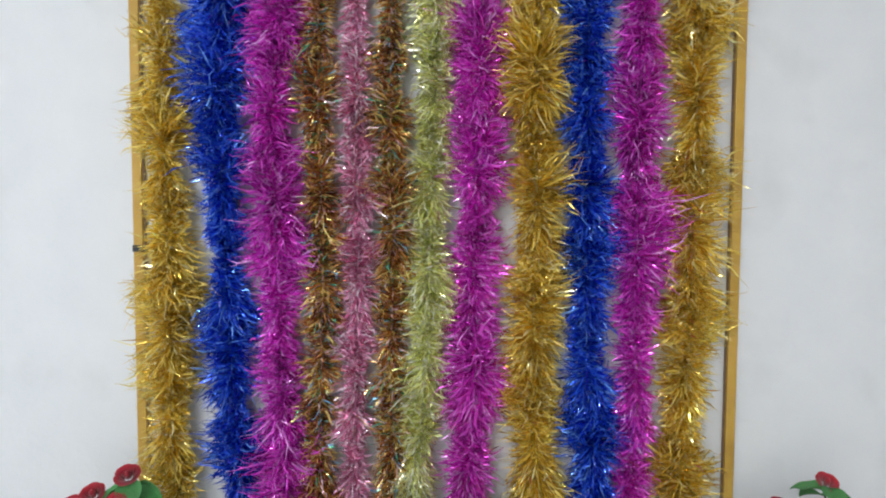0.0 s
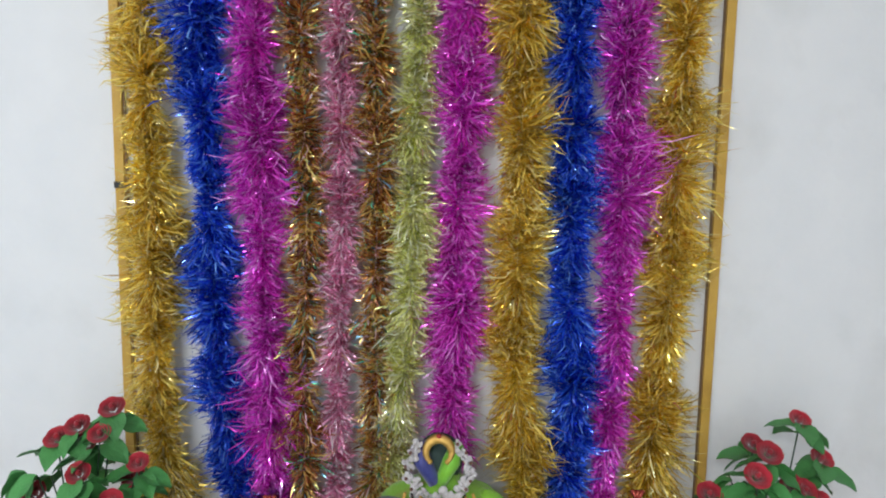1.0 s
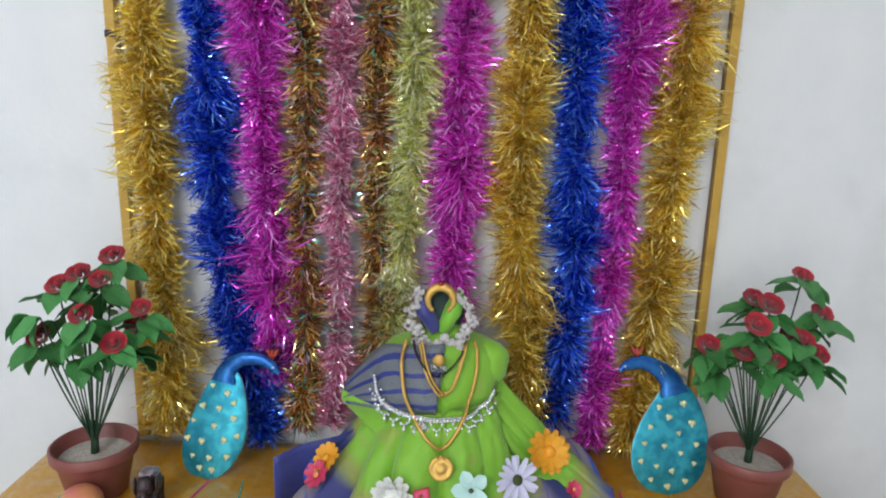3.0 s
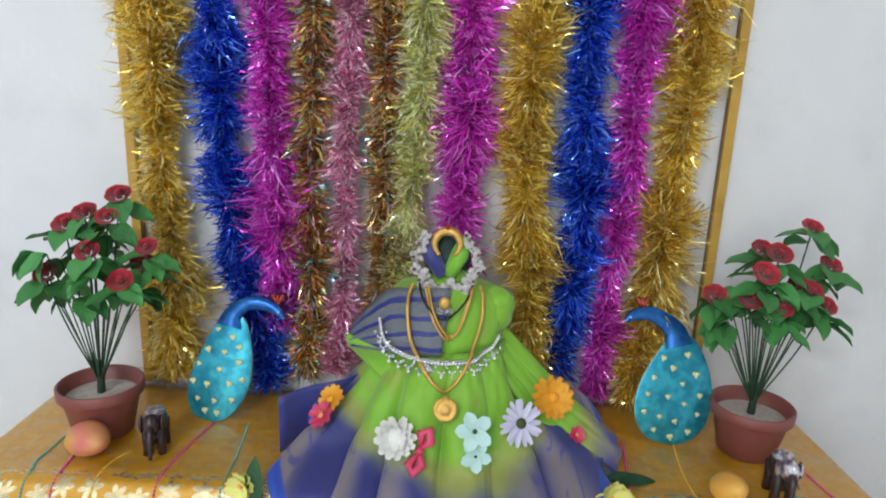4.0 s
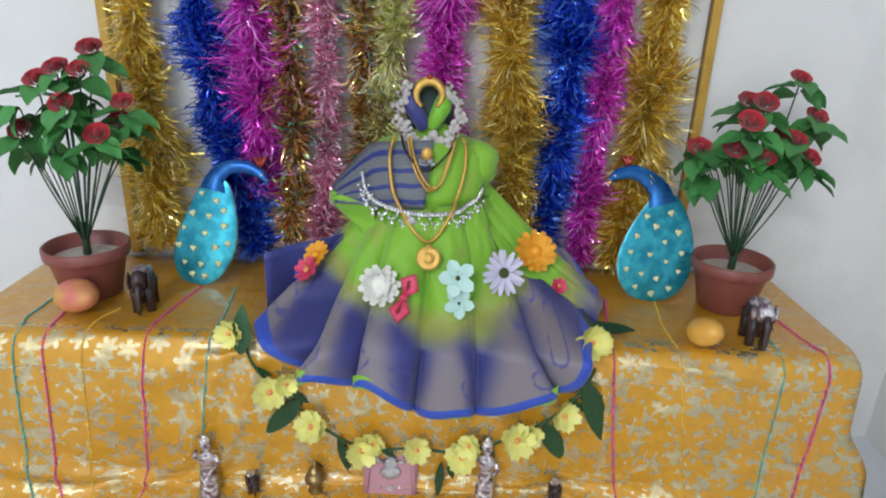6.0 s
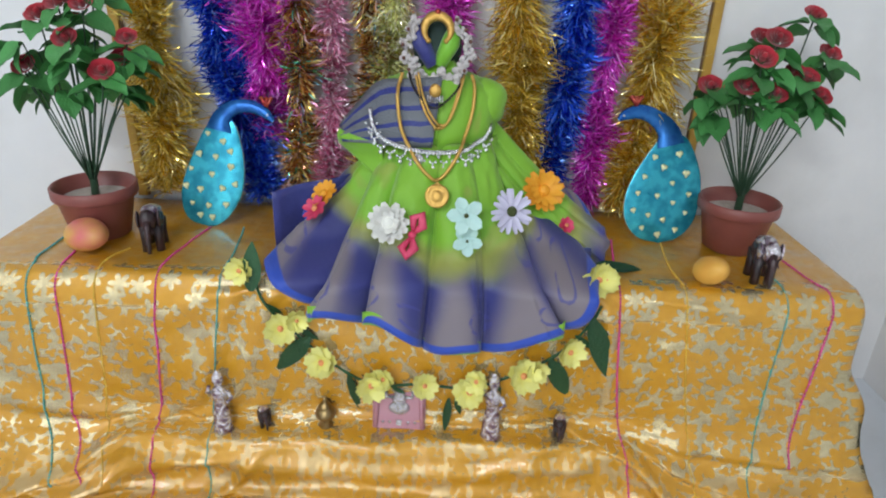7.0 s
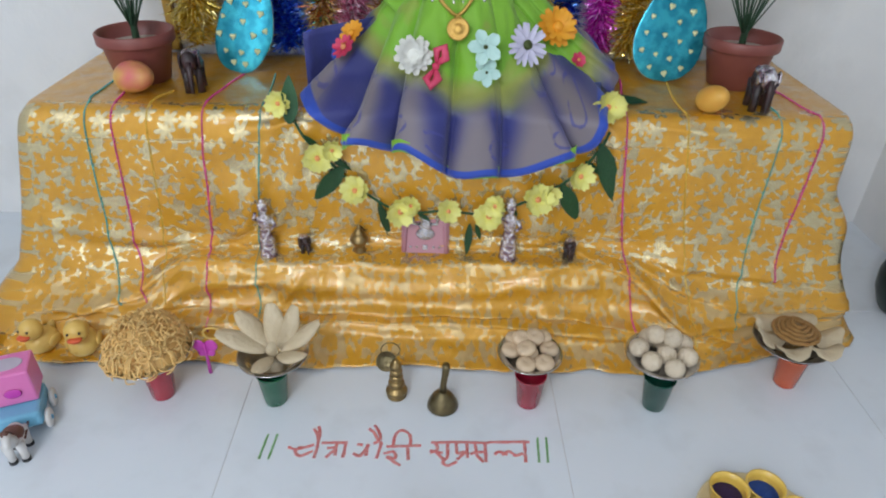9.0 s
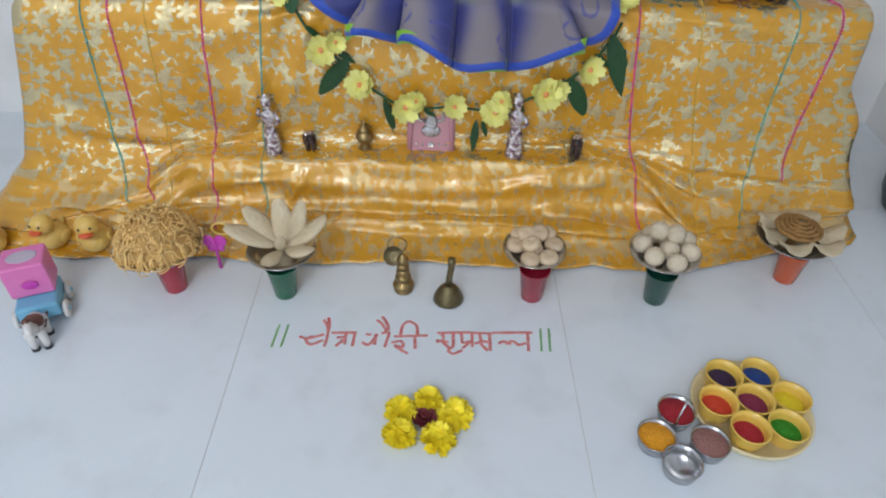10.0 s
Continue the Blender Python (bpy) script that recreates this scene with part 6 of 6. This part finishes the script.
# half-moon pastries standing like petals
m = plate(-0.246, -0.680, 0.068, "steel plate with half-moon pastries")
me = Mesh()
rows = []
for i in range(12):
    t = i / 11
    w = 0.021 * math.sin(math.pi * (0.06 + 0.88 * t)) ** 0.6
    th = 0.0095 * math.sin(math.pi * (0.05 + 0.92 * t)) ** 0.8
    bend = 0.010 * math.sin(math.pi * t)
    rows.append([(w * math.cos(2 * math.pi * k / 12) + bend * 0.4, 0.084 * t, th * math.sin(2 * math.pi * k / 12) + 0.012 * t * t) for k in range(12)])
me.grid(rows, 0, None, True)
half_moon = me.data("half_moon_pastry", PASTRY)
for k, (a, up, s) in enumerate(((8, 50, 1.0), (-34, 42, 1.02), (-70, 22, 1.08), (-118, 12, 0.85), (54, 26, 1.10), (88, 16, 1.15), (172, 8, 0.8), (-160, 66, 0.55))):
    c = Vector((0.014 * -math.sin(math.radians(a)), 0.014 * math.cos(math.radians(a)), 0.016 + 0.002 * (k % 3)))
    solid("half_moon_pastry", half_moon, None, "pale fried half-moon pastry fanned on a steel plate", "pastry", "half-moon pastries", m=m @ Matrix.Translation(c) @ pose(0, 0, 0, up, 0, a) @ Matrix.Scale(s, 4))

# round milk sweets
m = plate(0.248, -0.672, 0.063, "steel plate of round milk sweets")
sweet = Mesh().lathe([(0, 0), (0.014, 0.0005), (0.0185, 0.004), (0.0195, 0.009), (0.0175, 0.0145), (0.011, 0.0175), (0.005, 0.0165), (0, 0.0155)], 20).data("milk_sweet", SWEET)
for x, y, z in ((-0.036, 0.008, 0.006), (-0.012, -0.034, 0.006), (0.024, -0.030, 0.007), (0.038, 0.010, 0.006), (0.004, 0.036, 0.006), (-0.026, 0.036, 0.009), (0.028, 0.040, 0.009), (-0.002, 0.0, 0.004), (-0.008, -0.006, 0.022), (0.010, 0.026, 0.024), (-0.016, 0.022, 0.023)):
    solid("milk_sweet", sweet, None, "round cream-coloured milk sweet on a steel plate", "sweet", "milk sweets", m=m @ pose(x, y, z, rng.uniform(-12, 12), rng.uniform(-12, 12), rng.uniform(0, 180)))

# laddus
m = plate(0.503, -0.675, 0.070, "steel plate of pale laddus")
lads = []
for k in range(3):
    me = Mesh()
    rows = [[(0.0195 * math.sin(th) * math.cos(2 * math.pi * j / 16) * (1 + 0.05 * noise.noise((j * 0.7, th * 3, k * 5))), 0.0195 * math.sin(th) * math.sin(2 * math.pi * j / 16) * (1 + 0.05 * noise.noise((j * 0.6, th * 2, k * 9))), 0.0185 * math.cos(th)) for j in range(16)] for th in [math.pi * i / 10 for i in range(11)]]
    lads.append(me.grid(rows, 0, None, True).data("laddu", LADDU))
for k, (x, y, z) in enumerate(((-0.042, 0.012, 0.021), (-0.028, -0.026, 0.020), (0.010, -0.046, 0.021), (0.044, -0.014, 0.021), (0.046, 0.022, 0.022), (0.012, 0.030, 0.020), (-0.016, 0.042, 0.022), (0.006, -0.006, 0.020), (0.018, 0.012, 0.046), (-0.012, 0.022, 0.046))):
    solid("laddu", lads[k % 3], None, "pale round semolina laddu on a steel plate", "sweet", "laddus", m=m @ pose(x, y, z, k * 40, k * 25, 0))

# spiral savoury on crisps
m = plate(0.778, -0.625, 0.074, "steel plate with a fried spiral and pale crisps", 0)
spiral = []
for i in range(140):
    a = i * 0.235
    spiral.append(((0.006 + 0.0009 * a * 1.35) * math.cos(a), (0.006 + 0.0009 * a * 1.35) * math.sin(a), 0.034 + 0.022 * (1 - i / 139) + 0.001 * math.sin(i * 2.1)))
crisp = Mesh()
rows = [[(0.034 * r * math.cos(2 * math.pi * k / 20) * (1 + 0.08 * math.sin(3 * k)), 0.027 * r * math.sin(2 * math.pi * k / 20), 0.012 * r * r * math.cos(4 * math.pi * k / 20) + z) for k in range(20)] for r, z in ((0.02, 0.0012), (0.5, 0.0012), (1.0, 0.0012), (1.02, 0.0), (1.0, -0.0012), (0.5, -0.0012), (0.02, -0.0012))]
crisp.grid(rows, 0, None, True)
crisp_data = crisp.data("crisp", PASTRY)
for x, y, a, up in ((-0.048, 0.000, 80, 18), (-0.022, -0.046, 10, -22), (0.040, -0.044, -15, -20), (0.062, -0.004, 80, -18), (0.03, 0.045, 20, 18), (-0.03, 0.040, 150, 18)):
    solid("crisp", crisp_data, None, "pale fried crisp round the spiral on the plate", "crisp", "pale crisps", m=m @ pose(x, y, 0.024, up if abs(y) > 0.02 else 0, 0 if abs(y) > 0.02 else up, a * 0))
solid("fried_spiral", Mesh().tube(spiral, 0.0042, 7), CHAKLI, "brown fried chickpea-flour spiral on the plate", "snack", m=m)

# ---------------------------------------------------------------- brass things
inc = thing("incense_holder", (-0.010, -0.700, 0), "aged brass baluster incense holder on the floor", "incense holder")
prof = [(0, 0), (0.019, 0), (0.020, 0.004)]
for z, r in ((0.014, 0.0215), (0.034, 0.016), (0.050, 0.0135), (0.064, 0.0125), (0.077, 0.0115)):
    prof += [(r * 0.72, z - 0.008), (r * 0.95, z - 0.004), (r, z), (r * 0.92, z + 0.005), (r * 0.68, z + 0.008)]
prof += [(0.006, 0.088), (0.004, 0.092), (0, 0.093)]
part("stem", Mesh().lathe(prof, 26), BRASS, inc)
part("ring", Mesh().tube([(-0.010 + 0.018 * math.cos(a), 0.010, 0.108 + 0.018 * math.sin(a)) for a in np.linspace(0, 6.283, 24)], 0.0012, 5), DARKBRASS, inc, "thin dark wire ring")
part("dish", Mesh().lathe([(0, 0.004), (0.015, 0.0), (0.019, 0.004), (0.020, 0.010), (0.0185, 0.010), (0.015, 0.003), (0, 0.006)], 22, m=pose(-0.018, 0.012, 0.080, 60, 0, 0)), DARKBRASS, inc, "small tarnished dish")

bell = thing("brass_hand_bell", (0.080, -0.728, 0), "tarnished brass hand bell standing on the floor", "bell")
part("bell_body", Mesh().lathe([(0.0, 0.002), (0.026, 0.0), (0.030, 0.003), (0.0285, 0.010), (0.024, 0.020), (0.019, 0.029), (0.012, 0.036), (0.007, 0.039)], 30), DARKBRASS, bell)
part("bell_handle", Mesh().tube([(0, 0, 0.036), (0.001, 0.004, 0.055), (0.004, 0.008, 0.075), (0.005, 0.010, 0.090), (0.005, 0.011, 0.098)], [0.0075, 0.006, 0.0065, 0.0078, 0.007], 12), DARKBRASS, bell)

# ---------------------------------------------------------------- toys
def duck(m, label):
    d = thing("toy_duck", label=label, category="toy duck", group="toy ducks", m=m)
    part("body", Mesh().ball((0, 0.004, 0.026), (0.029, 0.034, 0.026), 0, 18).tube([(0, 0.030, 0.034), (0, 0.042, 0.048)], [0.012, 0.003], 10), DUCK, d)
    part("head", Mesh().ball((0, -0.012, 0.066), (0.0225, 0.022, 0.022), 0, 16), DUCK, d)
    part("beak", Mesh().ball((0, -0.034, 0.061), (0.014, 0.010, 0.0045), 0, 12).ball((0, -0.033, 0.057), (0.011, 0.008, 0.003), 0, 10), BEAK, d, "red-orange beak")
    for x in (-0.010, 0.010):
        part("eye", Mesh().ball((x, -0.031, 0.073), 0.0027, 0, 8), BLACKTAPE, d)
        part("wing", Mesh().ball((x * 2.8, 0.008, 0.028), (0.005, 0.018, 0.012), 0, 10), DUCK, d)
    return d


duck(pose(-0.745, -0.598, on_top(-0.745, -0.598) + 0.001, 0, 0, -12), "small yellow vinyl toy duck with red beak before the cloth")
duck(pose(-0.656, -0.604, on_top(-0.656, -0.604) + 0.001, 0, 0, 15) @ Matrix.Scale(1.05, 4), "yellow vinyl toy duck beside the noodle plate")
duck(pose(-0.868, -0.612, on_top(-0.868, -0.612) + 0.001, 0, 0, 60), "yellow vinyl toy duck at the end of the row")

cart = thing("toy_horse_cart", label="toy cart with pink box and blue body on the floor", category="toy", m=pose(-0.690, -0.775, 0, 0, 0, 21))
part("chassis", Mesh().box((-0.036, -0.040, 0.018), (0.036, 0.046, 0.050), bevel=0.006), BLUETOY, cart, "sky blue cart body")
part("pink_box", Mesh().box((-0.040, -0.008, 0.052), (0.034, 0.056, 0.122), bevel=0.004), PINKTOY, cart, "candy pink box")
part("box_label", Mesh().ball((-0.003, 0.024, 0.1222), (0.026, 0.018, 0.0012), 0, 20), GREYLABEL, cart, "oval grey-lilac label")
part("side_label", Mesh().ball((0.0, -0.0105, 0.080), (0.014, 0.001, 0.010), 0, 14), PURPLETOY, cart, "faded purple print")
for x in (-0.042, 0.042):
    for y in (-0.022, 0.032):
        w = part("wheel", Mesh().lathe([(0, -0.004), (0.016, -0.004), (0.018, -0.002), (0.018, 0.002), (0.016, 0.004), (0, 0.004)], 20, m=pose(x, y, 0.018, 0, 90, 0)), WHITETOY, cart, "white wheel")
        part("hub", Mesh().ball((x * 1.1, y, 0.018), (0.003, 0.005, 0.005), 0, 8), BLUETOY, w)
for x in (-0.014, 0.014):
    part("shaft", Mesh().tube([(x, -0.038, 0.035), (x * 1.2, -0.085, 0.040)], 0.0022, 6), BROWNTOY, cart)
horse = Mesh()
horse.ball((0, -0.078, 0.046), (0.017, 0.028, 0.016), 0, 14)
horse.tube([(0, -0.096, 0.050), (0.001, -0.108, 0.066), (0.002, -0.112, 0.074)], [0.012, 0.009, 0.008], 10)
horse.tube([(0.002, -0.108, 0.077), (0.003, -0.122, 0.068), (0.003, -0.128, 0.062)], [0.008, 0.0065, 0.005], 10)
for x in (-0.010, 0.010):
    for y in (-0.096, -0.060):
        horse.tube([(x, y, 0.044), (x, y, 0.020), (x, y, 0.0)], [0.0085, 0.0065, 0.006], 8)
solid("toy_horse", horse, WHITETOY, "white toy horse harnessed before the blue cart", "toy horse", m=pose(-0.690, -0.775, 0, 0, 0, 21))
saddle = thing("toy_harness", label="brown harness and mane on the white toy horse", category="toy harness", m=pose(-0.690, -0.775, 0, 0, 0, 21))
part("blanket", Mesh().ball((0, -0.080, 0.051), (0.0185, 0.020, 0.013), 0, 14), BROWNTOY, saddle)
part("mane", Mesh().tube([(0.002, -0.112, 0.084), (0.001, -0.102, 0.074), (0, -0.092, 0.062)], [0.006, 0.006, 0.005], 8), BROWNTOY, saddle)
hoof = Mesh().lathe([(0, 0.0), (0.0075, 0.0), (0.0072, 0.006), (0, 0.0065)], 10).data("hoof", BLACKTAPE)
for x in (-0.010, 0.010):
    for y in (-0.0965, -0.0605):
        part("hoof", hoof, None, saddle, m=pose(x, y, 0.0003))

clip = thing("butterfly_clip", (-0.392, -0.640, 0.0), "magenta plastic butterfly clip with a pale ring near the pastries", "clip")
for sx in (-1, 1):
    part("wing", Mesh().ball((0.012 * sx, 0, 0.070), (0.013, 0.003, 0.015), 0, 12).ball((0.009 * sx, 0, 0.052), (0.009, 0.003, 0.010), 0, 10), PURPLETOY, clip)
part("clip_body", Mesh().tube([(0, -0.002, 0.0), (0, -0.002, 0.045), (0, -0.002, 0.078)], [0.004, 0.003, 0.0025], 8), PURPLETOY, clip)
part("ring", Mesh().tube([(0.018 + 0.018 * math.cos(a), 0.004, 0.098 + 0.014 * math.sin(a)) for a in np.linspace(0, 6.283, 20)], 0.0022, 6), DUCK, clip, "pale yellow ring")

# dark pot at the wall
solid("dark_floor_pot", Mesh().lathe([(0, 0), (0.050, 0), (0.058, 0.01), (0.074, 0.05), (0.078, 0.09), (0.070, 0.13), (0.060, 0.15), (0.064, 0.158), (0.058, 0.158), (0.052, 0.148), (0.0, 0.14)], 32), DARKGREEN, "dark green glazed pot on the floor by the side wall", "pot", m=pose(1.165, -0.415, 0))

# ---------------------------------------------------------------- flower ring, colours and bowls
ring = thing("flower_ring", (0.040, -1.014, 0), "ring of fresh yellow flowers with a maroon centre", "flowers")
yp = [petal_mesh(l, w, MARIGOLD, c, 0.05, notch=0.16) for l, w, c in ((0.034, 0.015, 0.0), (0.030, 0.014, 0.06), (0.025, 0.013, 0.15), (0.018, 0.012, 0.35))]
rng = random.Random(33)
for k, (x, y, s) in enumerate(((0.005, 0.036, 0.98), (-0.040, 0.014, 1.05), (0.050, 0.008, 1.15), (-0.040, -0.032, 1.08), (0.022, -0.038, 1.12))):
    f = new("yellow_flower")
    f.empty_display_size = 0.01
    f.parent = ring
    f.matrix_basis = pose(x, y, 0.008, rng.uniform(-12, 12), rng.uniform(-12, 12), rng.uniform(0, 70)) @ Matrix.Scale(0.84 * s, 4)
    for layer in range(4):
        n = (18, 16, 13, 9)[layer]
        for j in range(n):
            part("petal", yp[layer], None, f, m=pose(0, 0, 0.002 + 0.0065 * layer, rng.uniform(-14, 14), rng.uniform(-25, 25), 360 * j / n + 17 * layer))
mp = petal_mesh(0.015, 0.011, MAROON, 0.6, 0.3)
for layer in range(3):
    for j in range(8):
        part("maroon_petal", mp, None, ring, "dark maroon petal", m=pose(0, 0, 0.004 + 0.004 * layer, 20 * layer, rng.uniform(-15, 15), 45 * j + 20 * layer) @ Matrix.Scale(1.35 - 0.3 * layer, 4))

tray = thing("colour_tray", label="round yellow plastic tray with cups of coloured powder", category="tray", m=pose(0.582, -0.990, 0.0, 0, 0, -4) @ Matrix.Scale(0.96, 4))
part("base", Mesh().lathe([(0, 0.0), (0.088, 0.0), (0.095, 0.004), (0.101, 0.016), (0.102, 0.020), (0.098, 0.020), (0.092, 0.010), (0.0, 0.008)], 48), CREAMTRAY, tray, "cream rim and base")
cupmesh = Mesh().lathe([(0.024, 0.008), (0.0285, 0.020), (0.0315, 0.040), (0.033, 0.042), (0.033, 0.044), (0.0300, 0.043), (0.0270, 0.030), (0.0255, 0.018), (0.0, 0.017)], 24).data("cup", TRAY)
for k, (c, nm) in enumerate((((0.03, 0.012, 0.06), "dark violet"), ((0.01, 0.05, 0.25), "blue"), ((0.80, 0.62, 0.02), "yellow"), ((0.03, 0.25, 0.01), "green"), ((0.42, 0.015, 0.03), "crimson"), ((0.62, 0.05, 0.02), "vermilion"))):
    a = math.radians(128 - 60 * k)
    cp = part("powder_cup", cupmesh, None, tray, m=pose(0.064 * math.cos(a), 0.064 * math.sin(a), 0.0))
    part("powder", Mesh().lathe([(0.0268, 0.0225), (0.018, 0.0255), (0.008, 0.028), (0, 0.0285)], 18), powder(nm + "_powder", c), cp, nm + " powder")
cp = part("powder_cup", cupmesh, None, tray, m=pose(0, 0, 0.0))
part("powder", Mesh().lathe([(0.0268, 0.0225), (0.018, 0.0255), (0.008, 0.028), (0, 0.0285)], 18), powder("purple_powder", (0.22, 0.02, 0.07)), cp, "purple powder")


def bowl(x, y, c, nm, label):
    b_ = thing("steel_bowl", (x, y, 0), label, "bowl", "steel bowls of powder")
    part("bowl_shell", Mesh().lathe([(0, 0), (0.022, 0), (0.026, 0.003), (0.0285, 0.014), (0.0300, 0.026), (0.0310, 0.027), (0.0290, 0.0265), (0.0270, 0.014), (0.0240, 0.005), (0, 0.003)], 28), STEEL, b_)
    if c:
        part("powder", Mesh().lathe([(0.0282, 0.020), (0.02, 0.0235), (0.01, 0.026), (0, 0.0265)], 18), powder(nm, c), b_, nm.replace("_", " "))
    return b_


bowl(0.408, -1.052, (0.72, 0.30, 0.01), "turmeric_powder", "small steel bowl of orange-yellow turmeric")
bowl(0.452, -1.004, (0.32, 0.01, 0.02), "red_kumkum_powder", "small steel bowl of dark red kumkum")
bowl(0.436, -1.098, None, "", "small empty polished steel bowl")
bowl(0.490, -1.062, (0.30, 0.14, 0.12), "dull_red_grains", "small steel bowl of dull red grains")
spoon = Mesh().tube([(0.440, -1.035, 0.030), (0.452, -1.020, 0.052), (0.458, -1.012, 0.062), (0.466, -1.014, 0.058)], 0.0016, 6)
solid("bowl_handle", spoon, STEEL, "thin bent steel wire handle between the bowls", "handle")

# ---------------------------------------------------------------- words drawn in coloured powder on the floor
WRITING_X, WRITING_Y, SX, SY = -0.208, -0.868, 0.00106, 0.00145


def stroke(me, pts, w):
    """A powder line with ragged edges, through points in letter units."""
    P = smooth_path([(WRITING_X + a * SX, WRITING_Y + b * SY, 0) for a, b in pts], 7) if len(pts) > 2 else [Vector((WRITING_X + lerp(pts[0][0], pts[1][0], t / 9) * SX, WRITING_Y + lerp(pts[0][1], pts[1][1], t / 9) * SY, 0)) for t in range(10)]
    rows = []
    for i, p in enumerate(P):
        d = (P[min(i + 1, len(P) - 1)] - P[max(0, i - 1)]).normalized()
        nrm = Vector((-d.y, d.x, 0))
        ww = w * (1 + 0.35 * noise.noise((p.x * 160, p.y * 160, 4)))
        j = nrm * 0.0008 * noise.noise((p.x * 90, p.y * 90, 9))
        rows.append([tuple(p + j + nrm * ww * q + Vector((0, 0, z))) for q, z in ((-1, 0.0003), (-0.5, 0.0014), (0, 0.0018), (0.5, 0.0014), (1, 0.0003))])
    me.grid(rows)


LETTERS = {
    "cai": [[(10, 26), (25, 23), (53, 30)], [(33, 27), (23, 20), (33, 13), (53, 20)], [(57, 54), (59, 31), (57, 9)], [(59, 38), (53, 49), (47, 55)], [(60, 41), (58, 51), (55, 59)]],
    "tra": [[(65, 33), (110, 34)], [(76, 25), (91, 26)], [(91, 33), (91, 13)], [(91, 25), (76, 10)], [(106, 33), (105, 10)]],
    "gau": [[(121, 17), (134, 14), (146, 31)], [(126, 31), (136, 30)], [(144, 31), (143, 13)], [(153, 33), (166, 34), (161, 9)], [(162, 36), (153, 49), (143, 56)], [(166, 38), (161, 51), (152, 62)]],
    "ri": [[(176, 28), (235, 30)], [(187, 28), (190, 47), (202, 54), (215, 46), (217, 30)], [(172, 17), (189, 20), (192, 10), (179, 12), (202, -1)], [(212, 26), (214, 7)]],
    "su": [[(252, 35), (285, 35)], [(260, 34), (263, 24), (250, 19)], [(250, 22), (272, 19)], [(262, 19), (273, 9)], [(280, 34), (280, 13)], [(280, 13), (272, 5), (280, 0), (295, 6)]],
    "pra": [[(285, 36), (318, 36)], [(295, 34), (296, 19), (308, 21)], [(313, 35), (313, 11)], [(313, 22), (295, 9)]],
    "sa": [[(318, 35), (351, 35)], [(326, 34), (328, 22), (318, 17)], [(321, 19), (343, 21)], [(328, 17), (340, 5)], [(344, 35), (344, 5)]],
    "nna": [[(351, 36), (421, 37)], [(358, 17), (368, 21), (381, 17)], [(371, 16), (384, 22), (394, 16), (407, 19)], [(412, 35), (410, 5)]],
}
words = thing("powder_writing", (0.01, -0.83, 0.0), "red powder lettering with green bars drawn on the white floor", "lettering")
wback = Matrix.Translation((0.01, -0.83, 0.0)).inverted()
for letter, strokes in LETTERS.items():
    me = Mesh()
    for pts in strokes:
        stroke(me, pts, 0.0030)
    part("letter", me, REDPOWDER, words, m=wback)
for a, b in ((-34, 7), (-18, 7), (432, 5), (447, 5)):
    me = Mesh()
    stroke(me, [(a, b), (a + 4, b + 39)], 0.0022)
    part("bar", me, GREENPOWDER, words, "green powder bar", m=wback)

# ---------------------------------------------------------------- floor tiles
for i in range(-4, 4):
    for j in range(0, 4):
        x0, x1 = max(X0, -0.302 + 0.602 * i), min(X1, -0.302 + 0.602 * (i + 1) - 0.0013)
        y1, y0 = min(Y1, 0.78 - 1.202 * j), max(Y0 - 0.15, 0.78 - 1.202 * (j + 1) + 0.002)
        if x1 - x0 > 0.02 and y1 - y0 > 0.02:
            part("tile", Mesh().box((x0, y0, -0.010), (x1, y1, 0.0), bevel=0.0006), TILE, floor)
